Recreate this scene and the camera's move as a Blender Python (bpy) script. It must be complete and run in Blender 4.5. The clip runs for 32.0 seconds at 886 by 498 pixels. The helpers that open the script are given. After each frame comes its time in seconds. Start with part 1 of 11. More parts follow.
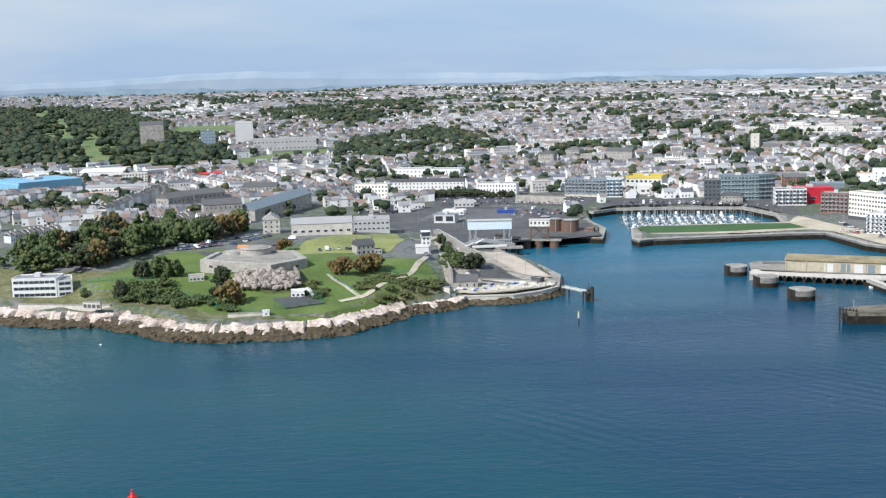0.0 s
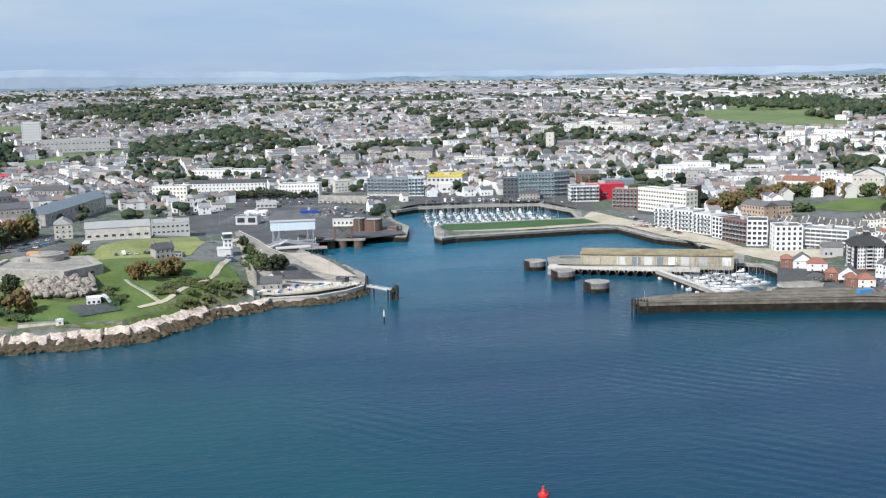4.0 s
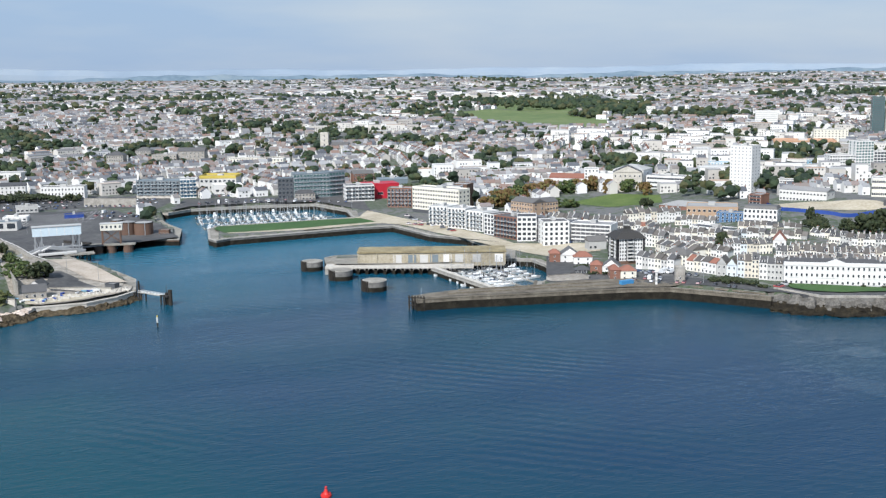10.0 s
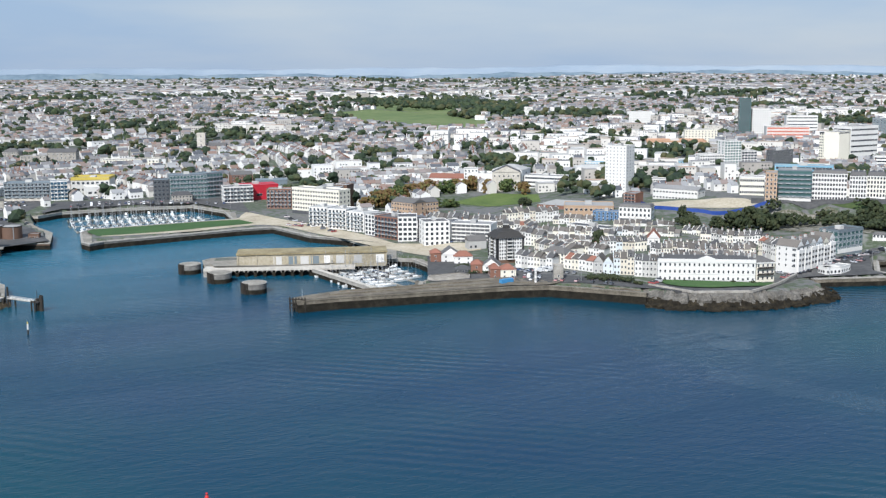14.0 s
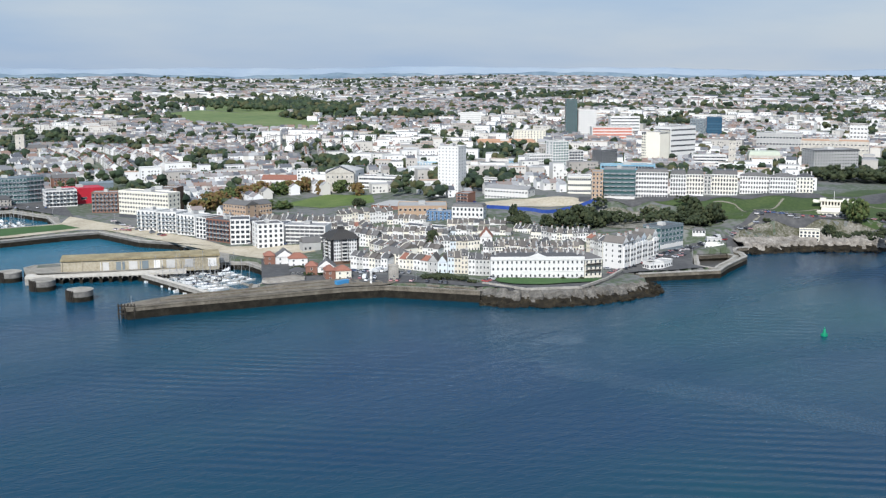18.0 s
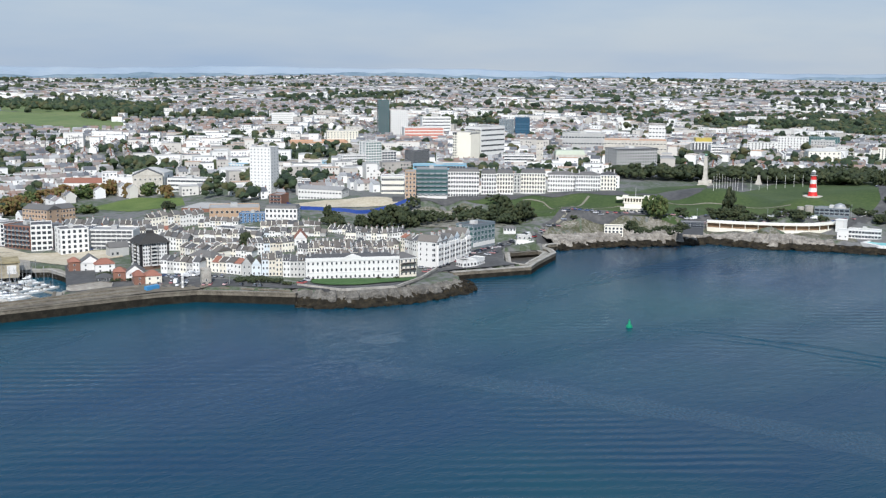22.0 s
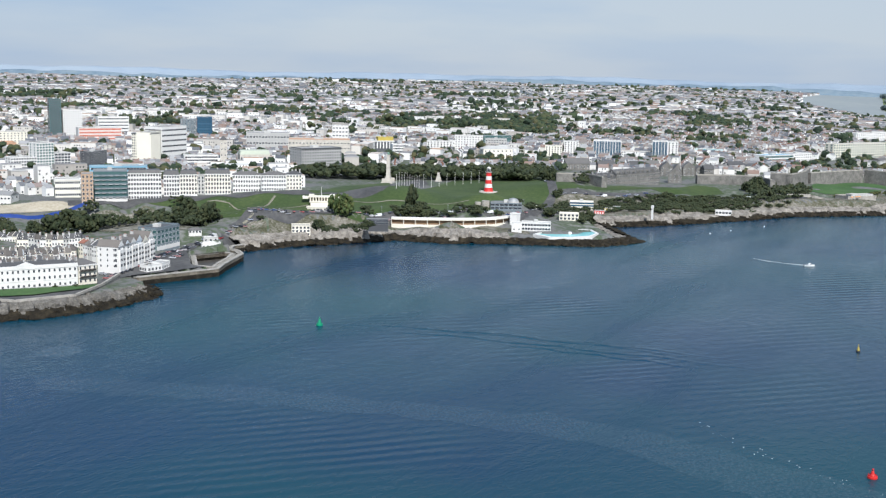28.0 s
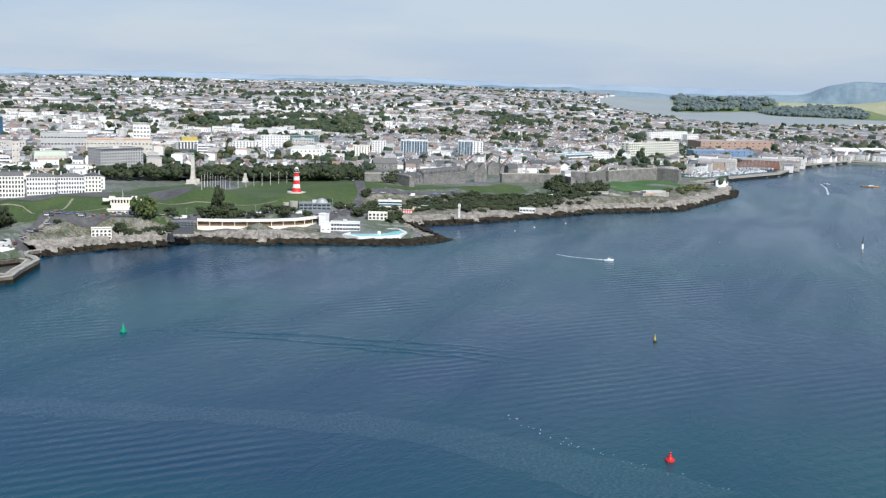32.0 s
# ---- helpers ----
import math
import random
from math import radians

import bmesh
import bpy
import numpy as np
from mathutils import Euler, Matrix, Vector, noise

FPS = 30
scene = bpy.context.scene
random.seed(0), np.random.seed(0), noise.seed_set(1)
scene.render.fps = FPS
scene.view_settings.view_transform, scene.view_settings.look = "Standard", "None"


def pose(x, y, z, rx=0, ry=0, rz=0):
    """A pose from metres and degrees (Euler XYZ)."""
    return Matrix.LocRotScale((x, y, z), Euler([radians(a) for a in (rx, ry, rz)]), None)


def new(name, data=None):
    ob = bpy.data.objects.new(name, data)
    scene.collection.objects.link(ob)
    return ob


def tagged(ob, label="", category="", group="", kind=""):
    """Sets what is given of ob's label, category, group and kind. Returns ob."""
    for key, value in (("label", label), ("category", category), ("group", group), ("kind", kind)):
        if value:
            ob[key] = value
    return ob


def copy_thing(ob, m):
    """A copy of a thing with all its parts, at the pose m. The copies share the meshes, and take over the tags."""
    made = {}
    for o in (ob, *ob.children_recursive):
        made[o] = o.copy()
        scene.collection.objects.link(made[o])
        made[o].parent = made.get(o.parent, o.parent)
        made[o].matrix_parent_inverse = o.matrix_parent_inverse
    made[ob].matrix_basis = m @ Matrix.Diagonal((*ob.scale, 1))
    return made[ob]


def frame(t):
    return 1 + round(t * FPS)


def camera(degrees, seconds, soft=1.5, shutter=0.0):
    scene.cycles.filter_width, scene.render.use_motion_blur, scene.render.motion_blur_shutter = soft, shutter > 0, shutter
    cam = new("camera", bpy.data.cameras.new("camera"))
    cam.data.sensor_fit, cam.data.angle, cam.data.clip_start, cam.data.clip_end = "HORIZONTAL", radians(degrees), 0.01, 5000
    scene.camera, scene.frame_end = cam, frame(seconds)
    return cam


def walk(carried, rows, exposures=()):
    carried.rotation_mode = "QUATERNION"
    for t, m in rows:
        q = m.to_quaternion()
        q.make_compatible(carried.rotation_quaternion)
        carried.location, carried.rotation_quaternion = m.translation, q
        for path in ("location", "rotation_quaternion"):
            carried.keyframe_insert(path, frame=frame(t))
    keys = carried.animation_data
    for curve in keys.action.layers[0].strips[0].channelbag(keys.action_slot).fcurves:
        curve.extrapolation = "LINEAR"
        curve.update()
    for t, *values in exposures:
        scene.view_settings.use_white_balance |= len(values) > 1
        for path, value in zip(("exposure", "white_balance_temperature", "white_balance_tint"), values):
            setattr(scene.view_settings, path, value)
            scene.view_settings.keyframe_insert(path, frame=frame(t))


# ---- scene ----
cam = camera(42.92, 32.0, soft=1.3)
# seconds, yaw, pitch, roll: the drone hovers and turns on the spot
HOVER = (0.0, 0.0, 125.0)
PATH = [
    (0.0, 0.000, -8.900, -1.477),
    (0.5, -0.999, -8.935, -1.440),
    (1.0, -2.328, -8.969, -1.403),
    (1.5, -3.894, -9.001, -1.366),
    (2.0, -5.273, -9.032, -1.328),
    (2.5, -6.492, -9.061, -1.290),
    (3.0, -7.516, -9.089, -1.252),
    (3.5, -8.782, -9.115, -1.213),
    (5.5, -13.230, -9.205, -1.057),
    (6.0, -14.107, -9.223, -1.018),
    (6.5, -15.164, -9.241, -0.978),
    (7.0, -16.147, -9.257, -0.937),
    (7.5, -17.083, -9.272, -0.897),
    (8.0, -18.035, -9.286, -0.856),
    (8.5, -18.767, -9.298, -0.815),
    (9.0, -19.499, -9.309, -0.773),
    (9.5, -20.486, -9.319, -0.731),
    (10.0, -21.509, -9.328, -0.689),
    (10.5, -22.469, -9.335, -0.647),
    (11.0, -23.313, -9.342, -0.604),
    (11.5, -24.324, -9.347, -0.561),
    (12.0, -25.305, -9.352, -0.518),
    (12.5, -26.084, -9.356, -0.474),
    (13.0, -26.652, -9.358, -0.430),
    (13.5, -27.147, -9.360, -0.385),
    (14.0, -27.632, -9.361, -0.341),
    (14.5, -28.402, -9.361, -0.295),
    (16.5, -32.821, -9.353, -0.111),
    (17.0, -34.060, -9.349, -0.064),
    (17.5, -35.114, -9.344, -0.017),
    (18.0, -36.125, -9.339, 0.031),
    (18.5, -37.334, -9.333, 0.079),
    (19.0, -38.815, -9.327, 0.128),
    (19.5, -40.241, -9.320, 0.177),
    (20.0, -41.557, -9.312, 0.227),
    (20.5, -42.771, -9.303, 0.276),
    (21.0, -43.763, -9.294, 0.327),
    (21.5, -44.593, -9.285, 0.378),
    (22.0, -45.637, -9.274, 0.429),
    (22.5, -46.832, -9.263, 0.480),
    (23.0, -48.197, -9.251, 0.533),
    (23.5, -49.566, -9.239, 0.585),
    (24.0, -50.925, -9.226, 0.638),
    (24.5, -52.420, -9.212, 0.692),
    (25.0, -53.863, -9.197, 0.746),
    (25.5, -55.014, -9.181, 0.800),
    (27.5, -60.223, -9.109, 1.023),
    (28.0, -61.602, -9.088, 1.080),
    (28.5, -62.828, -9.066, 1.137),
    (29.0, -64.206, -9.043, 1.195),
    (29.5, -65.828, -9.018, 1.253),
    (30.0, -67.192, -8.992, 1.312),
    (30.5, -68.481, -8.964, 1.372),
    (31.0, -69.458, -8.935, 1.432),
    (31.5, -70.464, -8.903, 1.492),
    (32.0, -71.380, -8.870, 1.553),
]
walk(cam, [(t, pose(*HOVER, 0, 0, yaw) @ pose(0, 0, 0, 90 + pitch, 0, 0) @ pose(0, 0, 0, 0, 0, roll)) for t, yaw, pitch, roll in PATH], exposures=((0.0, 0.25), (4.0, 0.20), (8.0, 0.15), (12.0, 0.10), (17.0, 0.05), (22.0, 0.0), (25.0, 0.0), (28.0, 0.07), (32.0, 0.14)))


# ---- world and sun: clear noon in early autumn, sun behind the drone ----
SUN_AZ, SUN_EL = 228.0, 41.0
world = bpy.data.worlds.new("sky")
scene.world = world
world.use_nodes = True
wn = world.node_tree
wn.nodes.clear()
sky = wn.nodes.new("ShaderNodeTexSky")
sky.sky_type, sky.sun_disc = "NISHITA", False
sky.sun_elevation, sky.sun_rotation = radians(SUN_EL), radians(SUN_AZ)
sky.altitude, sky.air_density, sky.dust_density, sky.ozone_density = 100, 1.0, 0.7, 2.0
back = wn.nodes.new("ShaderNodeBackground")
back.inputs["Strength"].default_value = 0.105
wout = wn.nodes.new("ShaderNodeOutputWorld")
# thin high cloud, thicker towards the horizon
wco = wn.nodes.new("ShaderNodeTexCoord")
wmap = wn.nodes.new("ShaderNodeMapping")
wmap.inputs["Scale"].default_value = (1.6, 1.6, 9.0)
wn.links.new(wco.outputs["Generated"], wmap.inputs["Vector"])
wns = wn.nodes.new("ShaderNodeTexNoise")
wns.inputs["Scale"].default_value, wns.inputs["Detail"].default_value, wns.inputs["Roughness"].default_value = 1.4, 6, 0.5
wn.links.new(wmap.outputs["Vector"], wns.inputs["Vector"])
wr = wn.nodes.new("ShaderNodeMapRange")
wr.inputs["From Min"].default_value, wr.inputs["From Max"].default_value = 0.40, 0.66
wr.inputs["To Min"].default_value, wr.inputs["To Max"].default_value = 0.0, 1.0
wn.links.new(wns.outputs["Fac"], wr.inputs["Value"])
wmix = wn.nodes.new("ShaderNodeMix")
wmix.data_type = "RGBA"
wtone = wn.nodes.new("ShaderNodeMix")
wtone.data_type = "RGBA"
wtone.inputs["A"].default_value = (3.0, 4.35, 6.5, 1)
wtone.inputs["B"].default_value = (4.7, 5.5, 6.6, 1)
wsep = wn.nodes.new("ShaderNodeSeparateXYZ")
wn.links.new(wco.outputs["Generated"], wsep.inputs[0])
weast = wn.nodes.new("ShaderNodeMapRange")
weast.inputs["From Min"].default_value, weast.inputs["From Max"].default_value, weast.inputs["To Max"].default_value = 0.4, 0.97, 0.55
wn.links.new(wsep.outputs["X"], weast.inputs["Value"])
wadd = wn.nodes.new("ShaderNodeMath")
wadd.use_clamp = True
wn.links.new(wr.outputs["Result"], wadd.inputs[0])
wn.links.new(weast.outputs["Result"], wadd.inputs[1])
wn.links.new(wadd.outputs[0], wtone.inputs["Factor"])
wmix.inputs["Factor"].default_value = 0.86
wn.links.new(sky.outputs[0], wmix.inputs["A"])
wn.links.new(wtone.outputs["Result"], wmix.inputs["B"])
wn.links.new(wmix.outputs["Result"], back.inputs["Color"])
wn.links.new(back.outputs[0], wout.inputs["Surface"])
sun = new("sun", bpy.data.lights.new("sun", "SUN"))
sun.data.energy, sun.data.angle, sun.data.color = 5.0, radians(0.6), (0.985, 0.97, 0.95)
to_sun = Vector((math.sin(radians(SUN_AZ)) * math.cos(radians(SUN_EL)), math.cos(radians(SUN_AZ)) * math.cos(radians(SUN_EL)), math.sin(radians(SUN_EL))))
sun.matrix_world = to_sun.to_track_quat("Z", "Y").to_matrix().to_4x4()

# ---- materials ----
MATS = {}


def mat(name, colors, scale=0.3, rough=0.8, metal=0.0, bump=0.0, bump_scale=4.0, fine=6.0, by="object", spread=0.0, spec=0.4):
    """Node material: a ramp over colours driven by two noises, with a random tint for each object or island."""
    if name in MATS:
        return MATS[name]
    m = bpy.data.materials.new(name)
    m.use_nodes = True
    n, l = m.node_tree.nodes, m.node_tree.links
    bsdf = n["Principled BSDF"]
    bsdf.inputs["Roughness"].default_value, bsdf.inputs["Metallic"].default_value = rough, metal
    bsdf.inputs["Specular IOR Level"].default_value = spec
    co = n.new("ShaderNodeTexCoord")
    geo = n.new("ShaderNodeNewGeometry")
    big = n.new("ShaderNodeTexNoise")
    big.inputs["Scale"].default_value, big.inputs["Detail"].default_value = scale, 5
    small = n.new("ShaderNodeTexNoise")
    small.inputs["Scale"].default_value, small.inputs["Detail"].default_value = scale * fine, 3
    l.new(geo.outputs["Position"], big.inputs["Vector"])
    l.new(geo.outputs["Position"], small.inputs["Vector"])
    mix = n.new("ShaderNodeMath")
    mix.operation = "MULTIPLY_ADD"
    mix.inputs[1].default_value = 0.45
    l.new(small.outputs["Fac"], mix.inputs[0])
    half = n.new("ShaderNodeMath")
    half.operation = "MULTIPLY"
    half.inputs[1].default_value = 0.55
    l.new(big.outputs["Fac"], half.inputs[0])
    l.new(half.outputs[0], mix.inputs[2])
    drive = mix.outputs[0]
    if spread:
        if by == "island":
            rnd = geo.outputs["Random Per Island"]
        else:
            rnd = n.new("ShaderNodeObjectInfo").outputs["Random"]
        add = n.new("ShaderNodeMath")
        add.operation = "MULTIPLY_ADD"
        add.inputs[1].default_value = spread
        l.new(rnd, add.inputs[0])
        shift = n.new("ShaderNodeMath")
        shift.operation = "MULTIPLY_ADD"
        shift.inputs[1].default_value, shift.inputs[2].default_value = 1 - spread, 0.0
        l.new(drive, shift.inputs[0])
        l.new(shift.outputs[0], add.inputs[2])
        drive = add.outputs[0]
    ramp = n.new("ShaderNodeValToRGB")
    el = ramp.color_ramp.elements
    lo, hi = (0.32, 0.68) if not spread else (0.12, 0.88)
    while len(el) < len(colors):
        el.new(0.5)
    for k, c in enumerate(colors):
        el[k].position = lo + (hi - lo) * k / max(1, len(colors) - 1)
        el[k].color = (*c, 1)
    l.new(drive, ramp.inputs["Fac"])
    l.new(ramp.outputs["Color"], bsdf.inputs["Base Color"])
    if bump:
        nb = n.new("ShaderNodeTexNoise")
        nb.inputs["Scale"].default_value, nb.inputs["Detail"].default_value = bump_scale, 6
        l.new(geo.outputs["Position"], nb.inputs["Vector"])
        b = n.new("ShaderNodeBump")
        b.inputs["Strength"].default_value, b.inputs["Distance"].default_value = 0.9, bump
        l.new(nb.outputs["Fac"], b.inputs["Height"])
        l.new(b.outputs["Normal"], bsdf.inputs["Normal"])
    MATS[name] = m
    return m


def sea_material(name="sea_water", foam=0.0):
    m = bpy.data.materials.new(name)
    m.use_nodes = True
    n, l = m.node_tree.nodes, m.node_tree.links
    b = n["Principled BSDF"]
    geo = n.new("ShaderNodeNewGeometry")
    tint = n.new("ShaderNodeTexNoise")
    tint.inputs["Scale"].default_value, tint.inputs["Detail"].default_value = 0.0045, 4
    l.new(geo.outputs["Position"], tint.inputs["Vector"])
    ramp = n.new("ShaderNodeValToRGB")
    ramp.color_ramp.elements[0].position, ramp.color_ramp.elements[0].color = 0.34, (0.0005, 0.030, 0.072, 1)
    ramp.color_ramp.elements[1].position, ramp.color_ramp.elements[1].color = 0.72, (0.001, 0.054, 0.067, 1)
    # greener shallows towards the western headland and off the eastern rocks
    xyz = n.new("ShaderNodeSeparateXYZ")
    l.new(geo.outputs["Position"], xyz.inputs[0])
    shoal = n.new("ShaderNodeMapRange")
    shoal.inputs["From Min"].default_value, shoal.inputs["From Max"].default_value = 60, -160
    shoal.inputs["To Min"].default_value, shoal.inputs["To Max"].default_value = -0.04, 0.26
    l.new(xyz.outputs["X"], shoal.inputs["Value"])
    deep = n.new("ShaderNodeMath")
    l.new(tint.outputs["Fac"], deep.inputs[0])
    l.new(shoal.outputs["Result"], deep.inputs[1])
    l.new(deep.outputs[0], ramp.inputs["Fac"])
    # paler water inside the docks: sky reflection put into the base colour
    dock_sheen = n.new("ShaderNodeMapRange")
    dock_sheen.inputs["From Min"].default_value, dock_sheen.inputs["From Max"].default_value = 540, 760
    l.new(xyz.outputs["Y"], dock_sheen.inputs["Value"])
    tone = n.new("ShaderNodeMix")
    tone.data_type = "RGBA"
    tone.inputs["B"].default_value = (0.012, 0.104, 0.165, 1)
    l.new(dock_sheen.outputs["Result"], tone.inputs["Factor"])
    l.new(ramp.outputs["Color"], tone.inputs["A"])
    l.new(tone.outputs["Result"], b.inputs["Base Color"])
    if foam:
        speck = n.new("ShaderNodeTexNoise")
        speck.inputs["Scale"].default_value, speck.inputs["Detail"].default_value, speck.inputs["Roughness"].default_value = 0.8, 7, 0.8
        l.new(geo.outputs["Position"], speck.inputs["Vector"])
        cut = n.new("ShaderNodeMapRange")
        cut.inputs["From Min"].default_value, cut.inputs["From Max"].default_value = 0.47, 0.68
        cut.inputs["To Max"].default_value = foam
        l.new(speck.outputs["Fac"], cut.inputs["Value"])
        fm = n.new("ShaderNodeMix")
        fm.data_type = "RGBA"
        fm.inputs["B"].default_value = (0.30, 0.37, 0.40, 1)
        l.new(cut.outputs["Result"], fm.inputs["Factor"])
        l.new(tone.outputs["Result"], fm.inputs["A"])
        l.new(fm.outputs["Result"], b.inputs["Base Color"])
    b.inputs["IOR"].default_value = 1.333
    b.inputs["Specular IOR Level"].default_value = 0.22
    # smooth and ruffled lanes on the surface
    lane = n.new("ShaderNodeMapping")
    lane.inputs["Scale"].default_value = (0.004, 0.018, 1)
    lane.inputs["Rotation"].default_value = (0, 0, radians(-22))
    l.new(geo.outputs["Position"], lane.inputs["Vector"])
    lanes = n.new("ShaderNodeTexNoise")
    lanes.inputs["Scale"].default_value, lanes.inputs["Detail"].default_value, lanes.inputs["Distortion"].default_value = 1.0, 5, 0.6
    l.new(lane.outputs["Vector"], lanes.inputs["Vector"])
    rr = n.new("ShaderNodeMapRange")
    rr.inputs["From Min"].default_value, rr.inputs["From Max"].default_value = 0.35, 0.68
    rr.inputs["To Min"].default_value, rr.inputs["To Max"].default_value = 0.16, 0.30
    l.new(lanes.outputs["Fac"], rr.inputs["Value"])
    l.new(rr.outputs["Result"], b.inputs["Roughness"])
    height = None
    for scale, dist, turn, squeeze in ((0.9, 0.20, 20, 0.5), (0.28, 0.36, -35, 0.5), (0.06, 0.35, 10, 0.35)):
        mp = n.new("ShaderNodeMapping")
        mp.inputs["Scale"].default_value = (scale * squeeze, scale, 1)
        mp.inputs["Rotation"].default_value = (0, 0, radians(turn))
        l.new(geo.outputs["Position"], mp.inputs["Vector"])
        t = n.new("ShaderNodeTexNoise")
        t.inputs["Scale"].default_value, t.inputs["Detail"].default_value = 1.0, 3
        l.new(mp.outputs["Vector"], t.inputs["Vector"])
        bp = n.new("ShaderNodeBump")
        bp.inputs["Strength"].default_value, bp.inputs["Distance"].default_value = 0.7, dist
        l.new(t.outputs["Fac"], bp.inputs["Height"])
        if height:
            l.new(height, bp.inputs["Normal"])
        height = bp.outputs["Normal"]
    # low swell trains left by passing boats, in patches
    mp = n.new("ShaderNodeMapping")
    mp.inputs["Rotation"].default_value = (0, 0, radians(44))
    l.new(geo.outputs["Position"], mp.inputs["Vector"])
    wv = n.new("ShaderNodeTexWave")
    wv.bands_direction = "Y"
    wv.inputs["Scale"].default_value, wv.inputs["Distortion"].default_value, wv.inputs["Detail"].default_value, wv.inputs["Detail Scale"].default_value = 0.045, 9.0, 4, 0.16
    l.new(mp.outputs["Vector"], wv.inputs["Vector"])
    patch = n.new("ShaderNodeTexNoise")
    patch.inputs["Scale"].default_value, patch.inputs["Detail"].default_value = 0.0075, 3
    l.new(geo.outputs["Position"], patch.inputs["Vector"])
    pr = n.new("ShaderNodeMapRange")
    pr.inputs["From Min"].default_value, pr.inputs["From Max"].default_value = 0.49, 0.70
    l.new(patch.outputs["Fac"], pr.inputs["Value"])
    mul = n.new("ShaderNodeMath")
    mul.operation = "MULTIPLY"
    l.new(wv.outputs["Fac"], mul.inputs[0])
    l.new(pr.outputs["Result"], mul.inputs[1])
    bp = n.new("ShaderNodeBump")
    bp.inputs["Strength"].default_value, bp.inputs["Distance"].default_value = 0.75, 0.26
    l.new(mul.outputs[0], bp.inputs["Height"])
    l.new(height, bp.inputs["Normal"])
    l.new(bp.outputs["Normal"], b.inputs["Normal"])
    return m


SEA = sea_material()
FOAMSEA = sea_material("foam_flecked_sea", 0.17)
RUFFLED = sea_material("ruffled_sea", 0.34)
WHITE = mat("white_render", [(0.58, 0.57, 0.555), (0.69, 0.685, 0.67), (0.77, 0.765, 0.755)], 0.12, 0.75, spread=0.35)
CREAM = mat("cream_render", [(0.62, 0.58, 0.49), (0.72, 0.69, 0.60), (0.80, 0.77, 0.70)], 0.12, 0.8, spread=0.35)
GREYWALL = mat("grey_render", [(0.30, 0.30, 0.30), (0.45, 0.45, 0.44), (0.58, 0.57, 0.55)], 0.1, 0.8, spread=0.4)
BLUEWALL = mat("pale_blue_render", [(0.52, 0.58, 0.62), (0.64, 0.69, 0.73)], 0.12, 0.8, spread=0.35)
BUFFWALL = mat("buff_render", [(0.56, 0.51, 0.42), (0.69, 0.64, 0.55)], 0.12, 0.8, spread=0.35)
BROWNSLATE = mat("brown_grey_slate", [(0.075, 0.068, 0.062), (0.12, 0.108, 0.098), (0.19, 0.172, 0.155)], 0.2, 0.65, spread=0.5)
HOUSEWALL = mat("house_walls", [(0.32, 0.30, 0.28), (0.58, 0.555, 0.52), (0.72, 0.715, 0.70), (0.76, 0.76, 0.755), (0.79, 0.79, 0.79)], 0.05, 0.85, by="island", spread=0.8)
PALEROOF = mat("pale_flat_roofs", [(0.20, 0.20, 0.205), (0.32, 0.315, 0.31), (0.44, 0.435, 0.42), (0.46, 0.31, 0.22), (0.60, 0.595, 0.58)], 0.05, 0.85, by="island", spread=0.85)
SLATE = mat("slate_roof", [(0.055, 0.057, 0.062), (0.095, 0.094, 0.096), (0.165, 0.157, 0.147)], 0.2, 0.6, spread=0.5)
# the blue-grey lean paints some distance haze into the town's roofs
HOUSEROOF = mat("house_roofs", [(0.085, 0.092, 0.108), (0.13, 0.138, 0.153), (0.18, 0.184, 0.195), (0.20, 0.185, 0.175), (0.23, 0.155, 0.125), (0.25, 0.255, 0.265), (0.33, 0.335, 0.34)], 0.05, 0.7, by="island", spread=0.85)
REDTILE = mat("red_clay_tile", [(0.20, 0.085, 0.06), (0.31, 0.14, 0.10)], 0.4, 0.8, spread=0.3)
FLATROOF = mat("grey_felt_roof", [(0.16, 0.165, 0.17), (0.27, 0.27, 0.27), (0.36, 0.36, 0.35)], 0.08, 0.9, spread=0.4)
STONE = mat("limestone_wall", [(0.20, 0.19, 0.17), (0.33, 0.31, 0.28), (0.44, 0.42, 0.38)], 0.25, 0.9, bump=0.15, bump_scale=1.2)
PALESTONE = mat("pale_limestone", [(0.36, 0.34, 0.30), (0.50, 0.47, 0.42), (0.60, 0.57, 0.52)], 0.3, 0.9, bump=0.1, bump_scale=1.2)
ROCK = mat("pale_shore_rock", [(0.15, 0.115, 0.09), (0.36, 0.29, 0.24), (0.54, 0.46, 0.40), (0.63, 0.56, 0.50)], 0.12, 0.95, bump=0.6, bump_scale=0.5)
GREYROCK = mat("grey_shore_rock", [(0.07, 0.065, 0.058), (0.19, 0.175, 0.155), (0.36, 0.335, 0.30)], 0.25, 0.95, bump=0.5, bump_scale=0.5)
WEED = mat("weed_dark_rock", [(0.008, 0.007, 0.006), (0.02, 0.017, 0.012), (0.06, 0.048, 0.03)], 0.25, 0.95, bump=0.3, bump_scale=0.9, spec=0.15)
CONCRETE = mat("quay_concrete", [(0.15, 0.14, 0.12), (0.25, 0.235, 0.205), (0.36, 0.34, 0.30)], 0.12, 0.9, bump=0.03, bump_scale=2)
TIDEWALL = mat("tide_stained_wall", [(0.009, 0.008, 0.007), (0.02, 0.018, 0.014), (0.045, 0.04, 0.03)], 0.3, 0.95, bump=0.1, bump_scale=1, spec=0.15)
PIERSTONE = mat("weathered_pier_stone", [(0.08, 0.069, 0.053), (0.15, 0.131, 0.103), (0.24, 0.213, 0.17)], 0.2, 0.92, bump=0.08, bump_scale=1.5)
